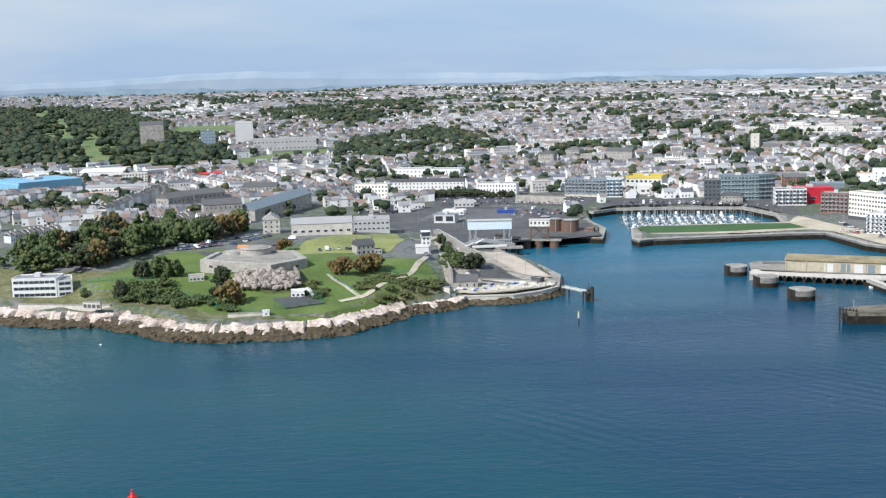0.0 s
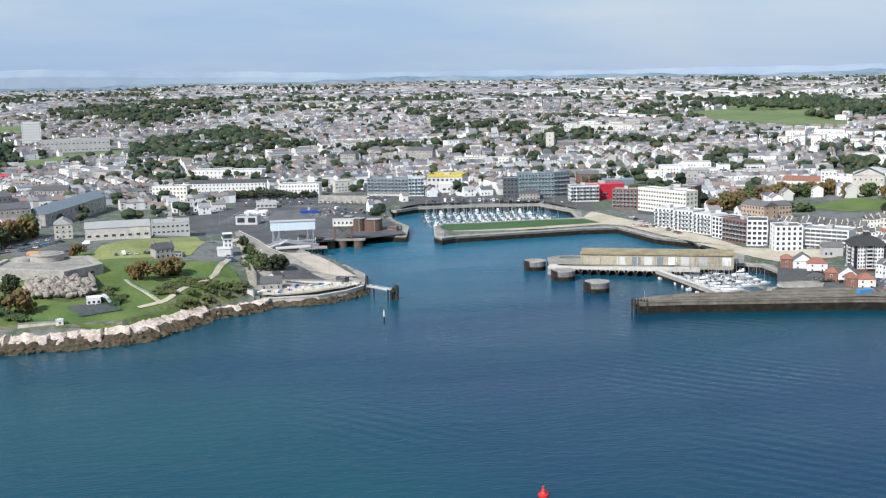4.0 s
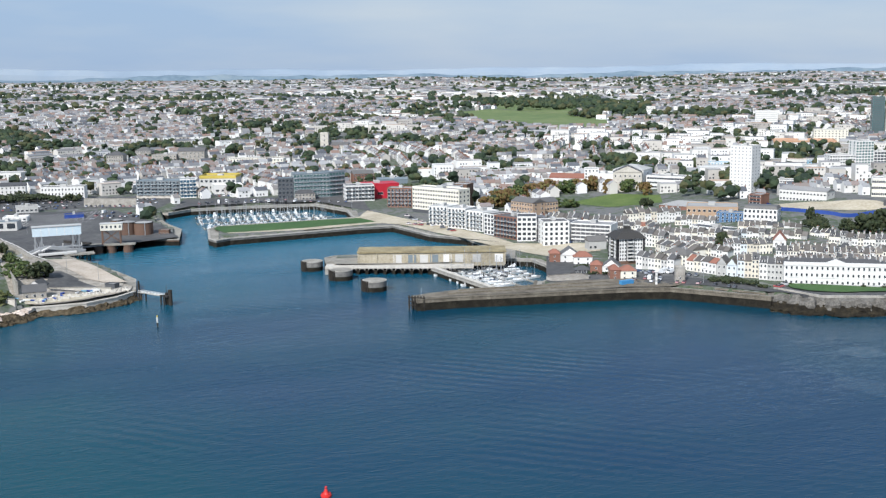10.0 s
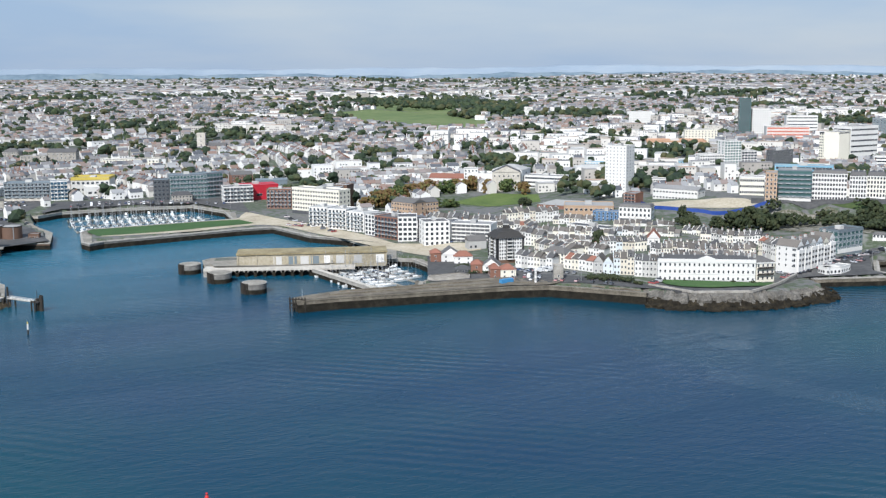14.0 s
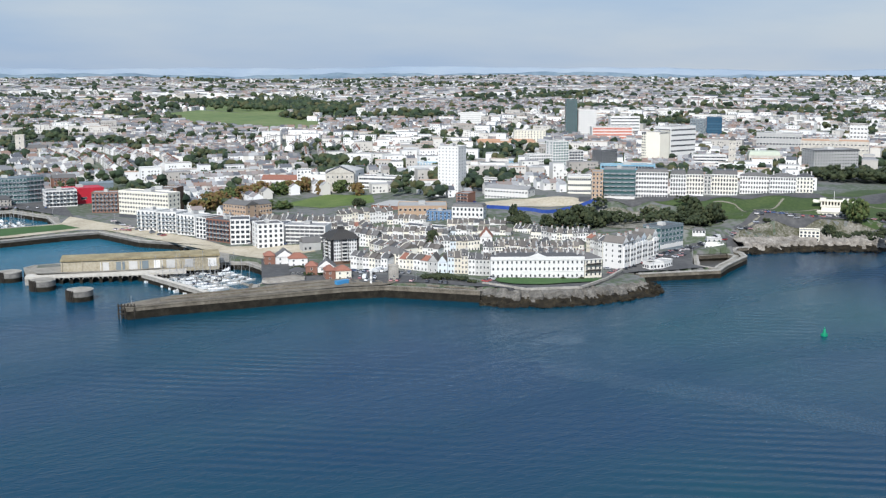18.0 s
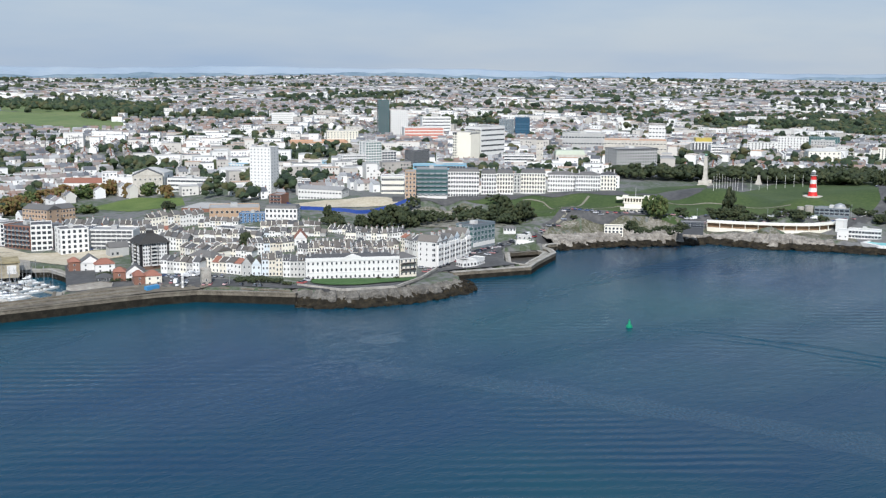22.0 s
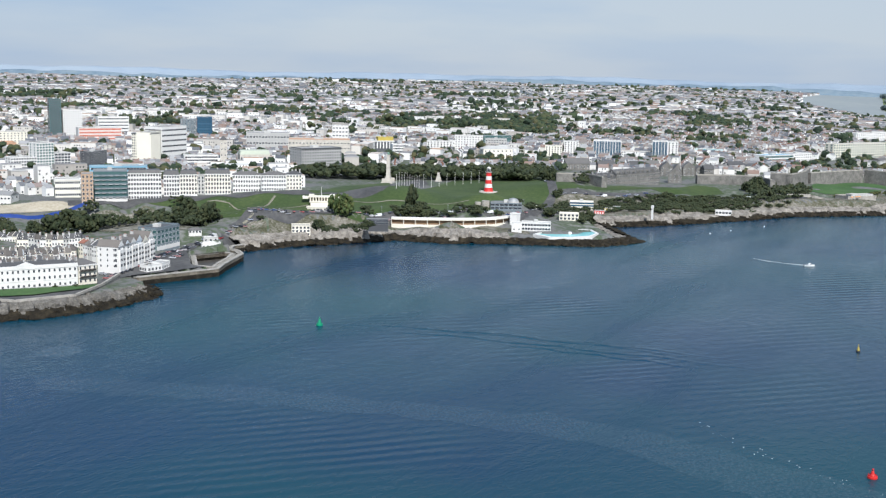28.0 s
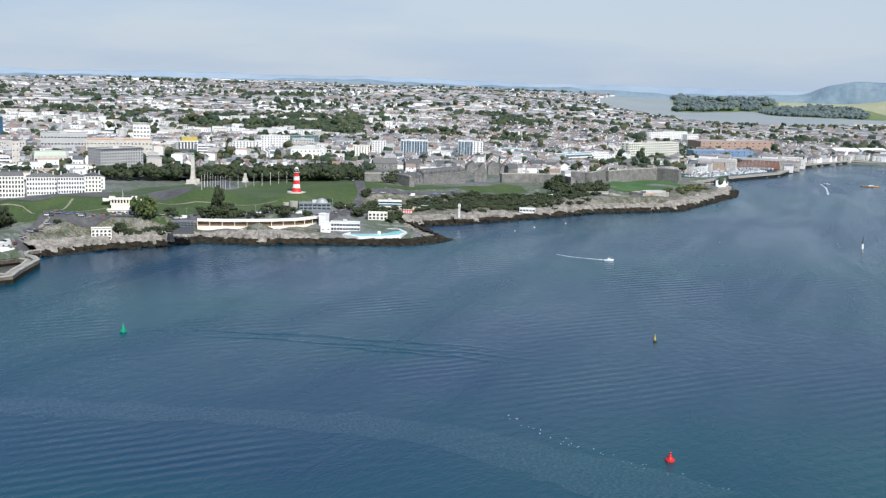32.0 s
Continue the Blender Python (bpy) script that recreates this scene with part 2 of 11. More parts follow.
ASPHALT = mat("asphalt", [(0.045, 0.046, 0.049), (0.075, 0.075, 0.077), (0.12, 0.118, 0.115)], 0.05, 0.9)
GRASS = mat("mown_grass", [(0.055, 0.092, 0.019), (0.088, 0.135, 0.030), (0.14, 0.178, 0.05)], 0.05, 0.95, fine=14, bump=0.05, bump_scale=2)
MOLEGRASS = mat("lush_mown_grass", [(0.028, 0.072, 0.020), (0.043, 0.10, 0.028), (0.068, 0.128, 0.038)], 0.05, 0.95, fine=14)
# clifftop lawn grass, darkened in the colour itself for cloud shade
PARKGRASS = mat("cloud_shaded_park_grass", [(0.026, 0.048, 0.014), (0.042, 0.070, 0.020), (0.068, 0.094, 0.030)], 0.03, 0.95, fine=14)
# weathered stone; on the fortress its dark tone also carries cloud shade
FORTSTONE = mat("weathered_and_shaded_stone", [(0.085, 0.084, 0.08), (0.16, 0.155, 0.145), (0.26, 0.25, 0.232)], 0.2, 0.95, bump=0.12, bump_scale=1.0)
DRYGRASS = mat("dry_grass", [(0.13, 0.15, 0.05), (0.20, 0.22, 0.075), (0.28, 0.29, 0.12)], 0.04, 0.95, fine=12)
SCRUB = mat("scrub", [(0.03, 0.045, 0.015), (0.065, 0.08, 0.025), (0.12, 0.12, 0.05)], 0.12, 0.95, bump=0.5, bump_scale=0.8)
URBAN = mat("town_ground", [(0.08, 0.083, 0.086), (0.15, 0.15, 0.15), (0.055, 0.08, 0.04), (0.22, 0.218, 0.21)], 0.02, 0.95, fine=9)
SAND = mat("bare_sandy_ground", [(0.30, 0.26, 0.19), (0.42, 0.37, 0.28), (0.52, 0.47, 0.38)], 0.06, 0.95, fine=8)
LEAF = mat("broadleaf_foliage", [(0.018, 0.034, 0.010), (0.038, 0.064, 0.017), (0.066, 0.092, 0.026), (0.10, 0.092, 0.032)], 0.3, 0.8, by="island", spread=0.55)
DARKLEAF = mat("evergreen_foliage", [(0.012, 0.021, 0.009), (0.026, 0.038, 0.014), (0.050, 0.056, 0.022)], 0.3, 0.8, by="island", spread=0.55)
AUTUMN = mat("autumn_foliage", [(0.09, 0.045, 0.018), (0.13, 0.085, 0.028), (0.10, 0.105, 0.03)], 0.25, 0.8, by="island", spread=0.6)
# mild blue tint in the greens carries a little distance haze
WOODS = mat("woodland_foliage", [(0.012, 0.024, 0.015), (0.022, 0.040, 0.020), (0.040, 0.060, 0.026), (0.075, 0.070, 0.03)], 0.02, 0.85, by="island", spread=0.7)
BARK = mat("bark", [(0.06, 0.045, 0.03), (0.11, 0.09, 0.065)], 1.5, 0.95)
# base colour slightly lifted, with some sky reflection put into it
GLASS = mat("window_glass", [(0.02, 0.026, 0.034), (0.06, 0.07, 0.085)], 0.2, 0.12, spread=0.5, spec=0.6)
BLUEGLASS = mat("blue_curtain_glass", [(0.02, 0.06, 0.11), (0.05, 0.13, 0.2)], 0.1, 0.12, spread=0.5, spec=0.6)
TEALGLASS = mat("teal_curtain_glass", [(0.03, 0.08, 0.085), (0.09, 0.17, 0.17)], 0.1, 0.12, spread=0.5, spec=0.6)
BRICK = mat("red_brown_brick", [(0.17, 0.085, 0.06), (0.26, 0.13, 0.095)], 0.4, 0.9, spread=0.3)
SANDBRICK = mat("sandy_brick", [(0.36, 0.25, 0.17), (0.47, 0.34, 0.24)], 0.3, 0.9, spread=0.3)
DARKCLAD = mat("dark_grey_cladding", [(0.055, 0.06, 0.068), (0.10, 0.105, 0.115)], 0.2, 0.6, spread=0.4)
SLATECLAD = mat("blue_grey_cladding", [(0.12, 0.155, 0.18), (0.20, 0.24, 0.265)], 0.15, 0.5, spread=0.4)
REDCLAD = mat("red_cladding", [(0.38, 0.015, 0.03), (0.49, 0.026, 0.045)], 0.2, 0.5)
YELLOW = mat("yellow_paint", [(0.42, 0.32, 0.06), (0.52, 0.42, 0.10)], 0.2, 0.55)
BLUECLAD = mat("light_blue_steel", [(0.16, 0.34, 0.47), (0.22, 0.43, 0.56)], 0.1, 0.5)
ROYALBLUE = mat("royal_blue_paint", [(0.015, 0.045, 0.22), (0.03, 0.08, 0.33)], 0.3, 0.6)
REDPAINT = mat("red_paint", [(0.50, 0.02, 0.02), (0.66, 0.04, 0.035)], 0.3, 0.45)
GREENPAINT = mat("green_paint", [(0.0, 0.20, 0.10), (0.01, 0.30, 0.16)], 0.3, 0.45)
STEEL = mat("galvanised_steel", [(0.28, 0.29, 0.30), (0.40, 0.41, 0.42)], 0.5, 0.5, 0.4)
DARKSTEEL = mat("dark_weathered_steel", [(0.03, 0.03, 0.032), (0.07, 0.062, 0.055)], 0.4, 0.7, 0.3)
RUST = mat("rusty_brown_steel", [(0.10, 0.06, 0.045), (0.17, 0.105, 0.075)], 0.25, 0.8, spread=0.3)
TIMBER = mat("dark_tarred_timber", [(0.016, 0.014, 0.012), (0.045, 0.038, 0.03)], 0.6, 0.85)
GELCOAT = mat("white_gelcoat", [(0.74, 0.75, 0.76), (0.84, 0.85, 0.85)], 0.3, 0.3, spread=0.3)
CARPAINT = mat("car_paint", [(0.02, 0.022, 0.03), (0.10, 0.11, 0.13), (0.35, 0.36, 0.38), (0.30, 0.03, 0.03), (0.70, 0.71, 0.72), (0.06, 0.10, 0.22)], 0.01, 0.3, spread=0.97)
RUBBER = mat("black_rubber", [(0.012, 0.012, 0.012), (0.03, 0.03, 0.03)], 1, 0.8)
POOL = mat("pool_water", [(0.16, 0.52, 0.55), (0.25, 0.64, 0.66)], 0.2, 0.12)
# hills and ridge: distance haze painted into the blue-grey base colours
HILL = mat("haze_tinted_far_hills", [(0.20, 0.26, 0.33), (0.24, 0.30, 0.37), (0.29, 0.34, 0.39)], 0.0016, 1.0, fine=5)
NEARHILL = mat("haze_tinted_ridge", [(0.10, 0.15, 0.20), (0.15, 0.21, 0.26), (0.21, 0.26, 0.29)], 0.006, 1.0, fine=6)
FIELD = mat("field_grass", [(0.08, 0.125, 0.045), (0.12, 0.165, 0.06), (0.17, 0.19, 0.085)], 0.01, 0.95)
# woodland green made paler and bluer to paint in distance haze
FARWOODS = mat("haze_tinted_woods", [(0.06, 0.085, 0.09), (0.085, 0.115, 0.115), (0.12, 0.145, 0.13)], 0.02, 0.95, by="island", spread=0.6)
MUD = mat("estuary_water", [(0.20, 0.23, 0.24), (0.27, 0.29, 0.28)], 0.004, 0.45)


# ---- mesh helpers ----
class Shape:
    """Collects vertices and faces; each face has a material slot."""

    def __init__(self):
        self.v, self.f, self.m = [], [], []

    def add(self, verts, faces, m=0):
        k = len(self.v)
        self.v += [tuple(p) for p in verts]
        self.f += [tuple(i + k for i in q) for q in faces]
        self.m += [m] * len(faces)
        return self

    def box(self, x0, y0, z0, x1, y1, z1, m=0):
        v = [(x0, y0, z0), (x1, y0, z0), (x1, y1, z0), (x0, y1, z0), (x0, y0, z1), (x1, y0, z1), (x1, y1, z1), (x0, y1, z1)]
        return self.add(v, [(3, 2, 1, 0), (4, 5, 6, 7), (0, 1, 5, 4), (1, 2, 6, 5), (2, 3, 7, 6), (3, 0, 4, 7)], m)

    def taper(self, x0, y0, z0, x1, y1, z1, dx, dy, m=0):
        v = [(x0, y0, z0), (x1, y0, z0), (x1, y1, z0), (x0, y1, z0), (x0 + dx, y0 + dy, z1), (x1 - dx, y0 + dy, z1), (x1 - dx, y1 - dy, z1), (x0 + dx, y1 - dy, z1)]
        return self.add(v, [(3, 2, 1, 0), (4, 5, 6, 7), (0, 1, 5, 4), (1, 2, 6, 5), (2, 3, 7, 6), (3, 0, 4, 7)], m)

    def gable(self, x0, y0, z0, x1, y1, rise, over=0.3, along="x", m=0):
        x0, y0, x1, y1 = x0 - over, y0 - over, x1 + over, y1 + over
        if along == "x":
            c = (y0 + y1) / 2
            v = [(x0, y0, z0), (x1, y0, z0), (x1, y1, z0), (x0, y1, z0), (x0, c, z0 + rise), (x1, c, z0 + rise)]
            f = [(3, 2, 1, 0), (0, 1, 5, 4), (2, 3, 4, 5), (1, 2, 5), (3, 0, 4)]
        else:
            c = (x0 + x1) / 2
            v = [(x0, y0, z0), (x1, y0, z0), (x1, y1, z0), (x0, y1, z0), (c, y0, z0 + rise), (c, y1, z0 + rise)]
            f = [(3, 2, 1, 0), (0, 1, 4), (1, 2, 5, 4), (2, 3, 5), (3, 0, 4, 5)]
        return self.add(v, f, m)

    def tube(self, x, y, z0, z1, r0, r1=None, n=12, m=0, cap=True):
        r1 = r0 if r1 is None else r1
        ring = [(math.cos(2 * math.pi * k / n), math.sin(2 * math.pi * k / n)) for k in range(n)]
        v = [(x + r0 * c, y + r0 * s, z0) for c, s in ring] + [(x + r1 * c, y + r1 * s, z1) for c, s in ring]
        f = [(k, (k + 1) % n, n + (k + 1) % n, n + k) for k in range(n)]
        if cap:
            f += [tuple(range(n - 1, -1, -1)), tuple(range(n, 2 * n))]
        return self.add(v, f, m)

    def bar(self, a, b, r, m=0):
        a, b = Vector(a), Vector(b)
        d = (b - a).normalized()
        s = d.cross(Vector((0, 0, 1)))
        s = s.normalized() * r if s.length > 1e-3 else Vector((r, 0, 0))
        t = d.cross(s).normalized() * r
        v = [a + s + t, a - s + t, a - s - t, a + s - t, b + s + t, b - s + t, b - s - t, b + s - t]
        return self.add(v, [(3, 2, 1, 0), (4, 5, 6, 7), (0, 1, 5, 4), (1, 2, 6, 5), (2, 3, 7, 6), (3, 0, 4, 7)], m)

    def mesh(self, name, *mats):
        me = bpy.data.meshes.new(name)
        me.from_pydata(self.v, [], self.f)
        for q in mats:
            me.materials.append(q)
        if len(mats) > 1:
            me.polygons.foreach_set("material_index", self.m)
        me.update()
        return me


def part(name, shape, mats, parent, label="", loc=(0, 0, 0), turn=0.0):
    """ONE mesh object under a thing or a part. shape: a Shape or a ready mesh."""
    mats = mats if isinstance(mats, (tuple, list)) else (mats,)
    me = shape if isinstance(shape, bpy.types.Mesh) else shape.mesh(name, *mats)
    ob = new(name, me)
    ob.parent = parent
    if turn or loc != (0, 0, 0):
        ob.location, ob.rotation_euler = loc, (0, 0, turn)
    if label:
        ob["label"] = label
    return ob


def thing(name, label, category, group="", x=0.0, y=0.0, z=0.0, turn=0.0, kind=""):
    ob = new(name)
    ob.location, ob.rotation_euler = (x, y, z), (0, 0, turn)
    return tagged(ob, label, category, group, kind)


def solid(name, shape, mats, label, category="", group="", kind="", x=0.0, y=0.0, z=0.0, turn=0.0):
    """A thing that is one mesh."""
    mats = mats if isinstance(mats, (tuple, list)) else (mats,)
    me = shape if isinstance(shape, bpy.types.Mesh) else shape.mesh(name, *mats)
    ob = new(name, me)
    ob.location, ob.rotation_euler = (x, y, z), (0, 0, turn)
    return tagged(ob, label, category, group, kind)


def raw_mesh(name, verts, faces, mats, slots=None, flat=True):
    """A mesh from arrays; faces all with the same number of corners."""
    me = bpy.data.meshes.new(name)
    faces = np.asarray(faces, np.int32)
    me.vertices.add(len(verts))
    me.vertices.foreach_set("co", np.asarray(verts, np.float32).ravel())
    me.loops.add(faces.size)
    me.loops.foreach_set("vertex_index", faces.ravel())
    me.polygons.add(len(faces))
    me.polygons.foreach_set("loop_start", np.arange(len(faces), dtype=np.int32) * faces.shape[1])
    for q in mats:
        me.materials.append(q)
    if slots is not None:
        me.polygons.foreach_set("material_index", np.asarray(slots, np.int32))
    me.update(calc_edges=True)
    if flat:
        me.shade_flat()
    return me


def inside(x, y, poly):
    x, y = np.asarray(x, float), np.asarray(y, float)
    hit = np.zeros(x.shape, bool)
    px, py = poly[-1]
    for qx, qy in poly:
        cross = (py > y) != (qy > y)
        with np.errstate(divide="ignore", invalid="ignore"):
            hit ^= cross & (x < (qx - px) * (y - py) / (qy - py + 1e-12) + px)
        px, py = qx, qy
    return hit


def length_points(line, step):
    """Points at even steps along a polyline."""
    p = np.array(line, float)
    d = np.r_[0, np.cumsum(np.hypot(*np.diff(p, axis=0).T))]
    s = np.linspace(0, d[-1], max(2, int(d[-1] / step) + 1))
    return np.stack([np.interp(s, d, p[:, 0]), np.interp(s, d, p[:, 1])], 1)


# ---- the land ----
# control heights of the land (x, y, z), picked along sight lines to fit the camera's view
SPOTS_WEST = [(-205, 593, 7), (-163, 582, 8), (-115, 558, 7), (-71, 538, 7), (-42, 555, 8), (-187, 615, 16), (-159, 627, 16), (-118, 587, 10), (-80, 573, 10), (-101, 618, 19), (-74, 651, 19), (-45, 606, 13), (-21, 625, 12), (-22, 659, 16), (-74, 722, 20), (-37, 716, 18), (-2, 659, 12), (5, 638, 5.5), (17, 605, 5), (47, 633, 5), (22, 764, 5), (-160, 704, 20), (-227, 695, 20), (-264, 789, 22), (-1, 911, 6), (80, 805, 5), (46, 937, 6), (-306, 680, 18), (-275, 607, 8)]
SPOTS_MID = [(205, 537, 6), (230, 535, 6), (255, 531, 6), (185, 845, 5), (271, 834, 5), (272, 736, 5), (311, 661, 5), (227, 644, 5)] + [(198, 524, 6), (279, 510, 6), (324, 498, 6), (331, 576, 6), (349, 507, 8), (366, 466, 7), (400, 447, 6.7), (430, 448, 6.4), (385, 484, 7.2), (372, 505, 7.8), (419, 547, 12), (399, 648, 8), (420, 766, 9), (406, 837, 7), (490, 450, 5), (533, 445, 4.8), (508, 542, 12), (512, 603, 16), (543, 640, 20), (585, 594, 28), (556, 488, 6.2), (320, 863, 6)]
SPOTS_EAST = [(632, 493, 8), (688, 452, 12.5), (738, 395, 13.5), (797, 352, 14), (816, 401, 26), (724, 511, 26), (800, 481, 28), (651, 584, 26), (645, 528, 18), (992, 363, 21), (922, 301, 9), (985, 242, 9), (1084, 185, 11), (1143, 129, 8), (1160, 286, 20), (1264, 114, 6), (1193, 175, 12), (793, 298, 4), (1075, 210, 13), (866, 357, 11), (1011, 303, 13), (759, 330, 3.5), (766, 315, 3), (740, 340, 4), (804, 312, 5), (777, 283, 2), (746, 352, 6), (782, 327, 7), (1186, 128, 8), (1235, 105, 5)] + [(1546, 114, 5), (1895, -33, 5), (2040, -124, 5)] + [(1105, 221, 12), (1105, 235, 15), (1134, 210, 14), (1120, 184, 10), (1199, 162, 13), (939, 388, 26), (980, 382, 23), (983, 366, 20), (994, 331, 20), (1025, 313, 19), (1087, 297, 18), (1113, 260, 18), (1098, 237, 15), (1193, 215, 17), (1252, 176, 17), (727, 432, 4.5), (739, 405, 4.5), (752, 384, 4.5), (770, 364, 4.5), (789, 356, 5), (820, 353, 7), (776, 396, 20), (745, 458, 17), (812, 374, 21)]
SPOTS_CLIFF = [(455, 440, 5.2), (464, 452, 5)] + [(586, 639, 25), (600, 609, 25), (617, 582, 27), (629, 564, 28), (656, 547, 28), (693, 530, 29), (722, 519, 29), (649, 507, 24), (631, 550, 23), (612, 573, 24), (598, 569, 11), (574, 572, 11), (544, 595, 11), (613, 529, 11), (671, 468, 17), (618, 508, 13), (693, 453, 20), (662, 492, 21)] + [(878, 327, 7), (903, 323, 7), (914, 312, 8), (968, 248, 3.5), (1030, 287, 12), (1063, 229, 12), (1079, 204, 12)]
SPOTS = np.array(SPOTS_CLIFF + SPOTS_WEST + SPOTS_MID + SPOTS_EAST, float)
FAR_R = [0, 850, 1200, 1700, 2500, 3500, 4300, 4900]
FAR_Z = [4.5, 5, 12, 21, 38, 49, 55, 58]


def smooth(a, b, v):
    s = np.clip((v - a) / (b - a), 0, 1)
    return s * s * (3 - 2 * s)


def ground(x, y):
    """Height of the land at x, y (numbers or arrays)."""
    x, y = np.atleast_1d(np.asarray(x, float)), np.atleast_1d(np.asarray(y, float))
    r, az = np.hypot(x, y), np.degrees(np.arctan2(x, y))
    near, total = np.zeros_like(x), np.zeros_like(x)
    for sx, sy, sz in SPOTS:
        w = 1 / ((x - sx) ** 2 + (y - sy) ** 2 + 60) ** 1.6
        near, total = near + w * sz, total + w
    near /= total
    far = np.interp(r, FAR_R, FAR_Z)
    roll = 7 * np.sin(x / 310 + 1.3) * np.cos(y / 420 + 0.4) + 4 * np.sin(x / 130 + y / 170)
    far = far + roll * smooth(1300, 2600, r)
    east = smooth(72, 84, az)
    far = far * (1 - east) + (5 + 3 * smooth(3000, 3600, r) * np.sin(x / 300)) * east
    far = far + east * smooth(4150, 4900, r) * (40 + 60 * smooth(90, 97, az))
    w = 1 - smooth(1100, 1550, r)
    return w * near + (1 - w) * far


# waterline, from the western headland round the docks to the eastern harbour
COAST_WEST = [(-299.6, 618.9), (-245.3, 589.7), (-205, 574.4), (-187.9, 574.4), (-168.8, 567.7), (-152.5, 554), (-136.6, 539.7), (-110.5, 531.3), (-84, 534.4), (-62.6, 537.2), (-51.9, 539.2), (-41.8, 552.4), (-31, 563.7), (-19.9, 578.2), (-8.1, 584.8), (3.9, 590.2), (10.1, 599.5)]
COAST_QUAY = [(11.7, 602.3), (37.5, 602.5), (54, 612), (64.5, 623.5)] + [(68.5, 656.1), (61.2, 685.9), (46.5, 728.5), (37, 760.4), (34.7, 793.4), (39.8, 813.9), (69.3, 818.9), (84.2, 821.5), (97.8, 813.1), (115.2, 803.9), (124.7, 854.5), (119.6, 887.7), (116.9, 930.2)]
COAST_MARINA = [(128.5, 950.9), (150.1, 968), (201, 966), (256, 955), (270, 905), (262, 858), (192, 857.5), (152, 857), (143, 842), (135.5, 795)] + [(138.5, 783.5), (149, 789.8), (208.4, 796), (250, 800), (274.3, 798), (283.3, 742.9), (300.8, 716.8)]
COAST_TRINITY = [(301.5, 684.3), (257, 674.5), (196, 686.5), (188.3, 681.3), (184.3, 663.6), (211.2, 652.2), (240.7, 641.7), (266.4, 639.8), (290.1, 632.3), (304.2, 620.8), (303.7, 601.4), (296.9, 578.4), (291, 560), (272, 551), (266, 540.5)] + [(257.1, 539.4), (220.7, 544.4), (204, 542), (196, 539.5), (195.2, 531.3), (216.8, 529), (249.2, 522.2)]
COAST_HOE = [(283.7, 515.6), (309.3, 510), (327.3, 502.5), (341.4, 486), (361, 461), (367, 447), (383.5, 437), (402, 428), (430, 424.5), (455, 427), (470, 452), (478, 449.5), (518.8, 432.8), (535, 441), (570, 455), (578.5, 465), (581, 474), (592, 480), (600.3, 478.3)]
COAST_EAST = [(607.1, 478.8), (644.2, 464.5), (673, 441.8), (705.8, 424.3), (715.3, 382.7), (741.1, 340.5), (753.5, 309.8), (768.9, 284.7), (799.9, 271.2), (861.1, 319.3), (897.6, 287.4), (943.2, 256), (982, 230.6), (1034.5, 201), (1094.1, 132.7), (1170.5, 115), (1262.4, 95.6), (1328.6, 98.1)] + [(1362.5, 144.9), (1446, 119.5), (1572.7, 56.7), (1752.6, 32), (1903.3, -33.1), (1907, -90.3), (1898.4, -197.2)]
LAND = COAST_WEST + COAST_QUAY + COAST_MARINA + COAST_TRINITY + COAST_HOE + COAST_EAST + [(2600, -700), (4950, -900), (5200, 2500), (3500, 5200), (0, 6500), (-3500, 5200), (-2800, 2600), (-900, 900)]
ESTUARY = [(4243.7, 832.5), (3610, 466.8), (3315.3, 236.3), (3369.3, 52.5), (3660.7, -111.2), (3794.8, -169.2), (3900, -300), (4120, -300), (4047.4, -179.8), (4026, -121), (4076.7, -13.7), (4129, 188.5), (4356.8, 260.3), (4110.6, 523.9), (4890, 640), (4900, 850), (4493, 872)]

# small drying harbour, walled all round
BASIN = [(549, 477), (569, 469), (568, 462.5), (553, 454), (534.5, 446.5), (523, 440.5), (521, 451)]
BARBICAN = [(1408.4, 174.1), (1590.5, 189.8), (1700.5, 133.8), (1755.6, 60.3), (1597.6, 63.7), (1462.5, 120.9)]

ROCKY = [COAST_WEST[:-1]]
HEADLAND = [COAST_HOE[4:10]]
CLIFF = [COAST_HOE[-1:] + COAST_EAST[:10]]
CITADEL = [COAST_EAST[9:19]]
WALLED = [COAST_WEST[-1:] + COAST_QUAY, COAST_MARINA, COAST_TRINITY + COAST_HOE[:5], COAST_HOE[10:], COAST_EAST[18:], BASIN + BASIN[:1]]


def shore_distance(x, y, lines):
    best = np.full(x.shape, 1e9)
    for line in lines:
        for (ax, ay), (bx, by) in zip(line[:-1], line[1:]):
            dx, dy = bx - ax, by - ay
            t = np.clip(((x - ax) * dx + (y - ay) * dy) / (dx * dx + dy * dy + 1e-9), 0, 1)
            best = np.minimum(best, np.hypot(x - ax - t * dx, y - ay - t * dy))
    return best


def settle(x, y, z, walls=False):
    """Lower heights close to the waterline, where rock faces and quay walls take over."""
    for lines, start, slope in ((ROCKY, 5.0, 1.0), (HEADLAND, 6.5, 9.0), (CLIFF, 10.0, 1.0), (CITADEL, 8.0, 0.9), (WALLED, 3.8, 9.0))[: 5 if walls else 4]:
        z = np.minimum(z, np.maximum(-4.0, (shore_distance(x, y, lines) - start) * slope))
    return z


def high(x, y):
    x, y = np.array([float(x)]), np.array([float(y)])
    return float(settle(x, y, ground(x, y))[0])


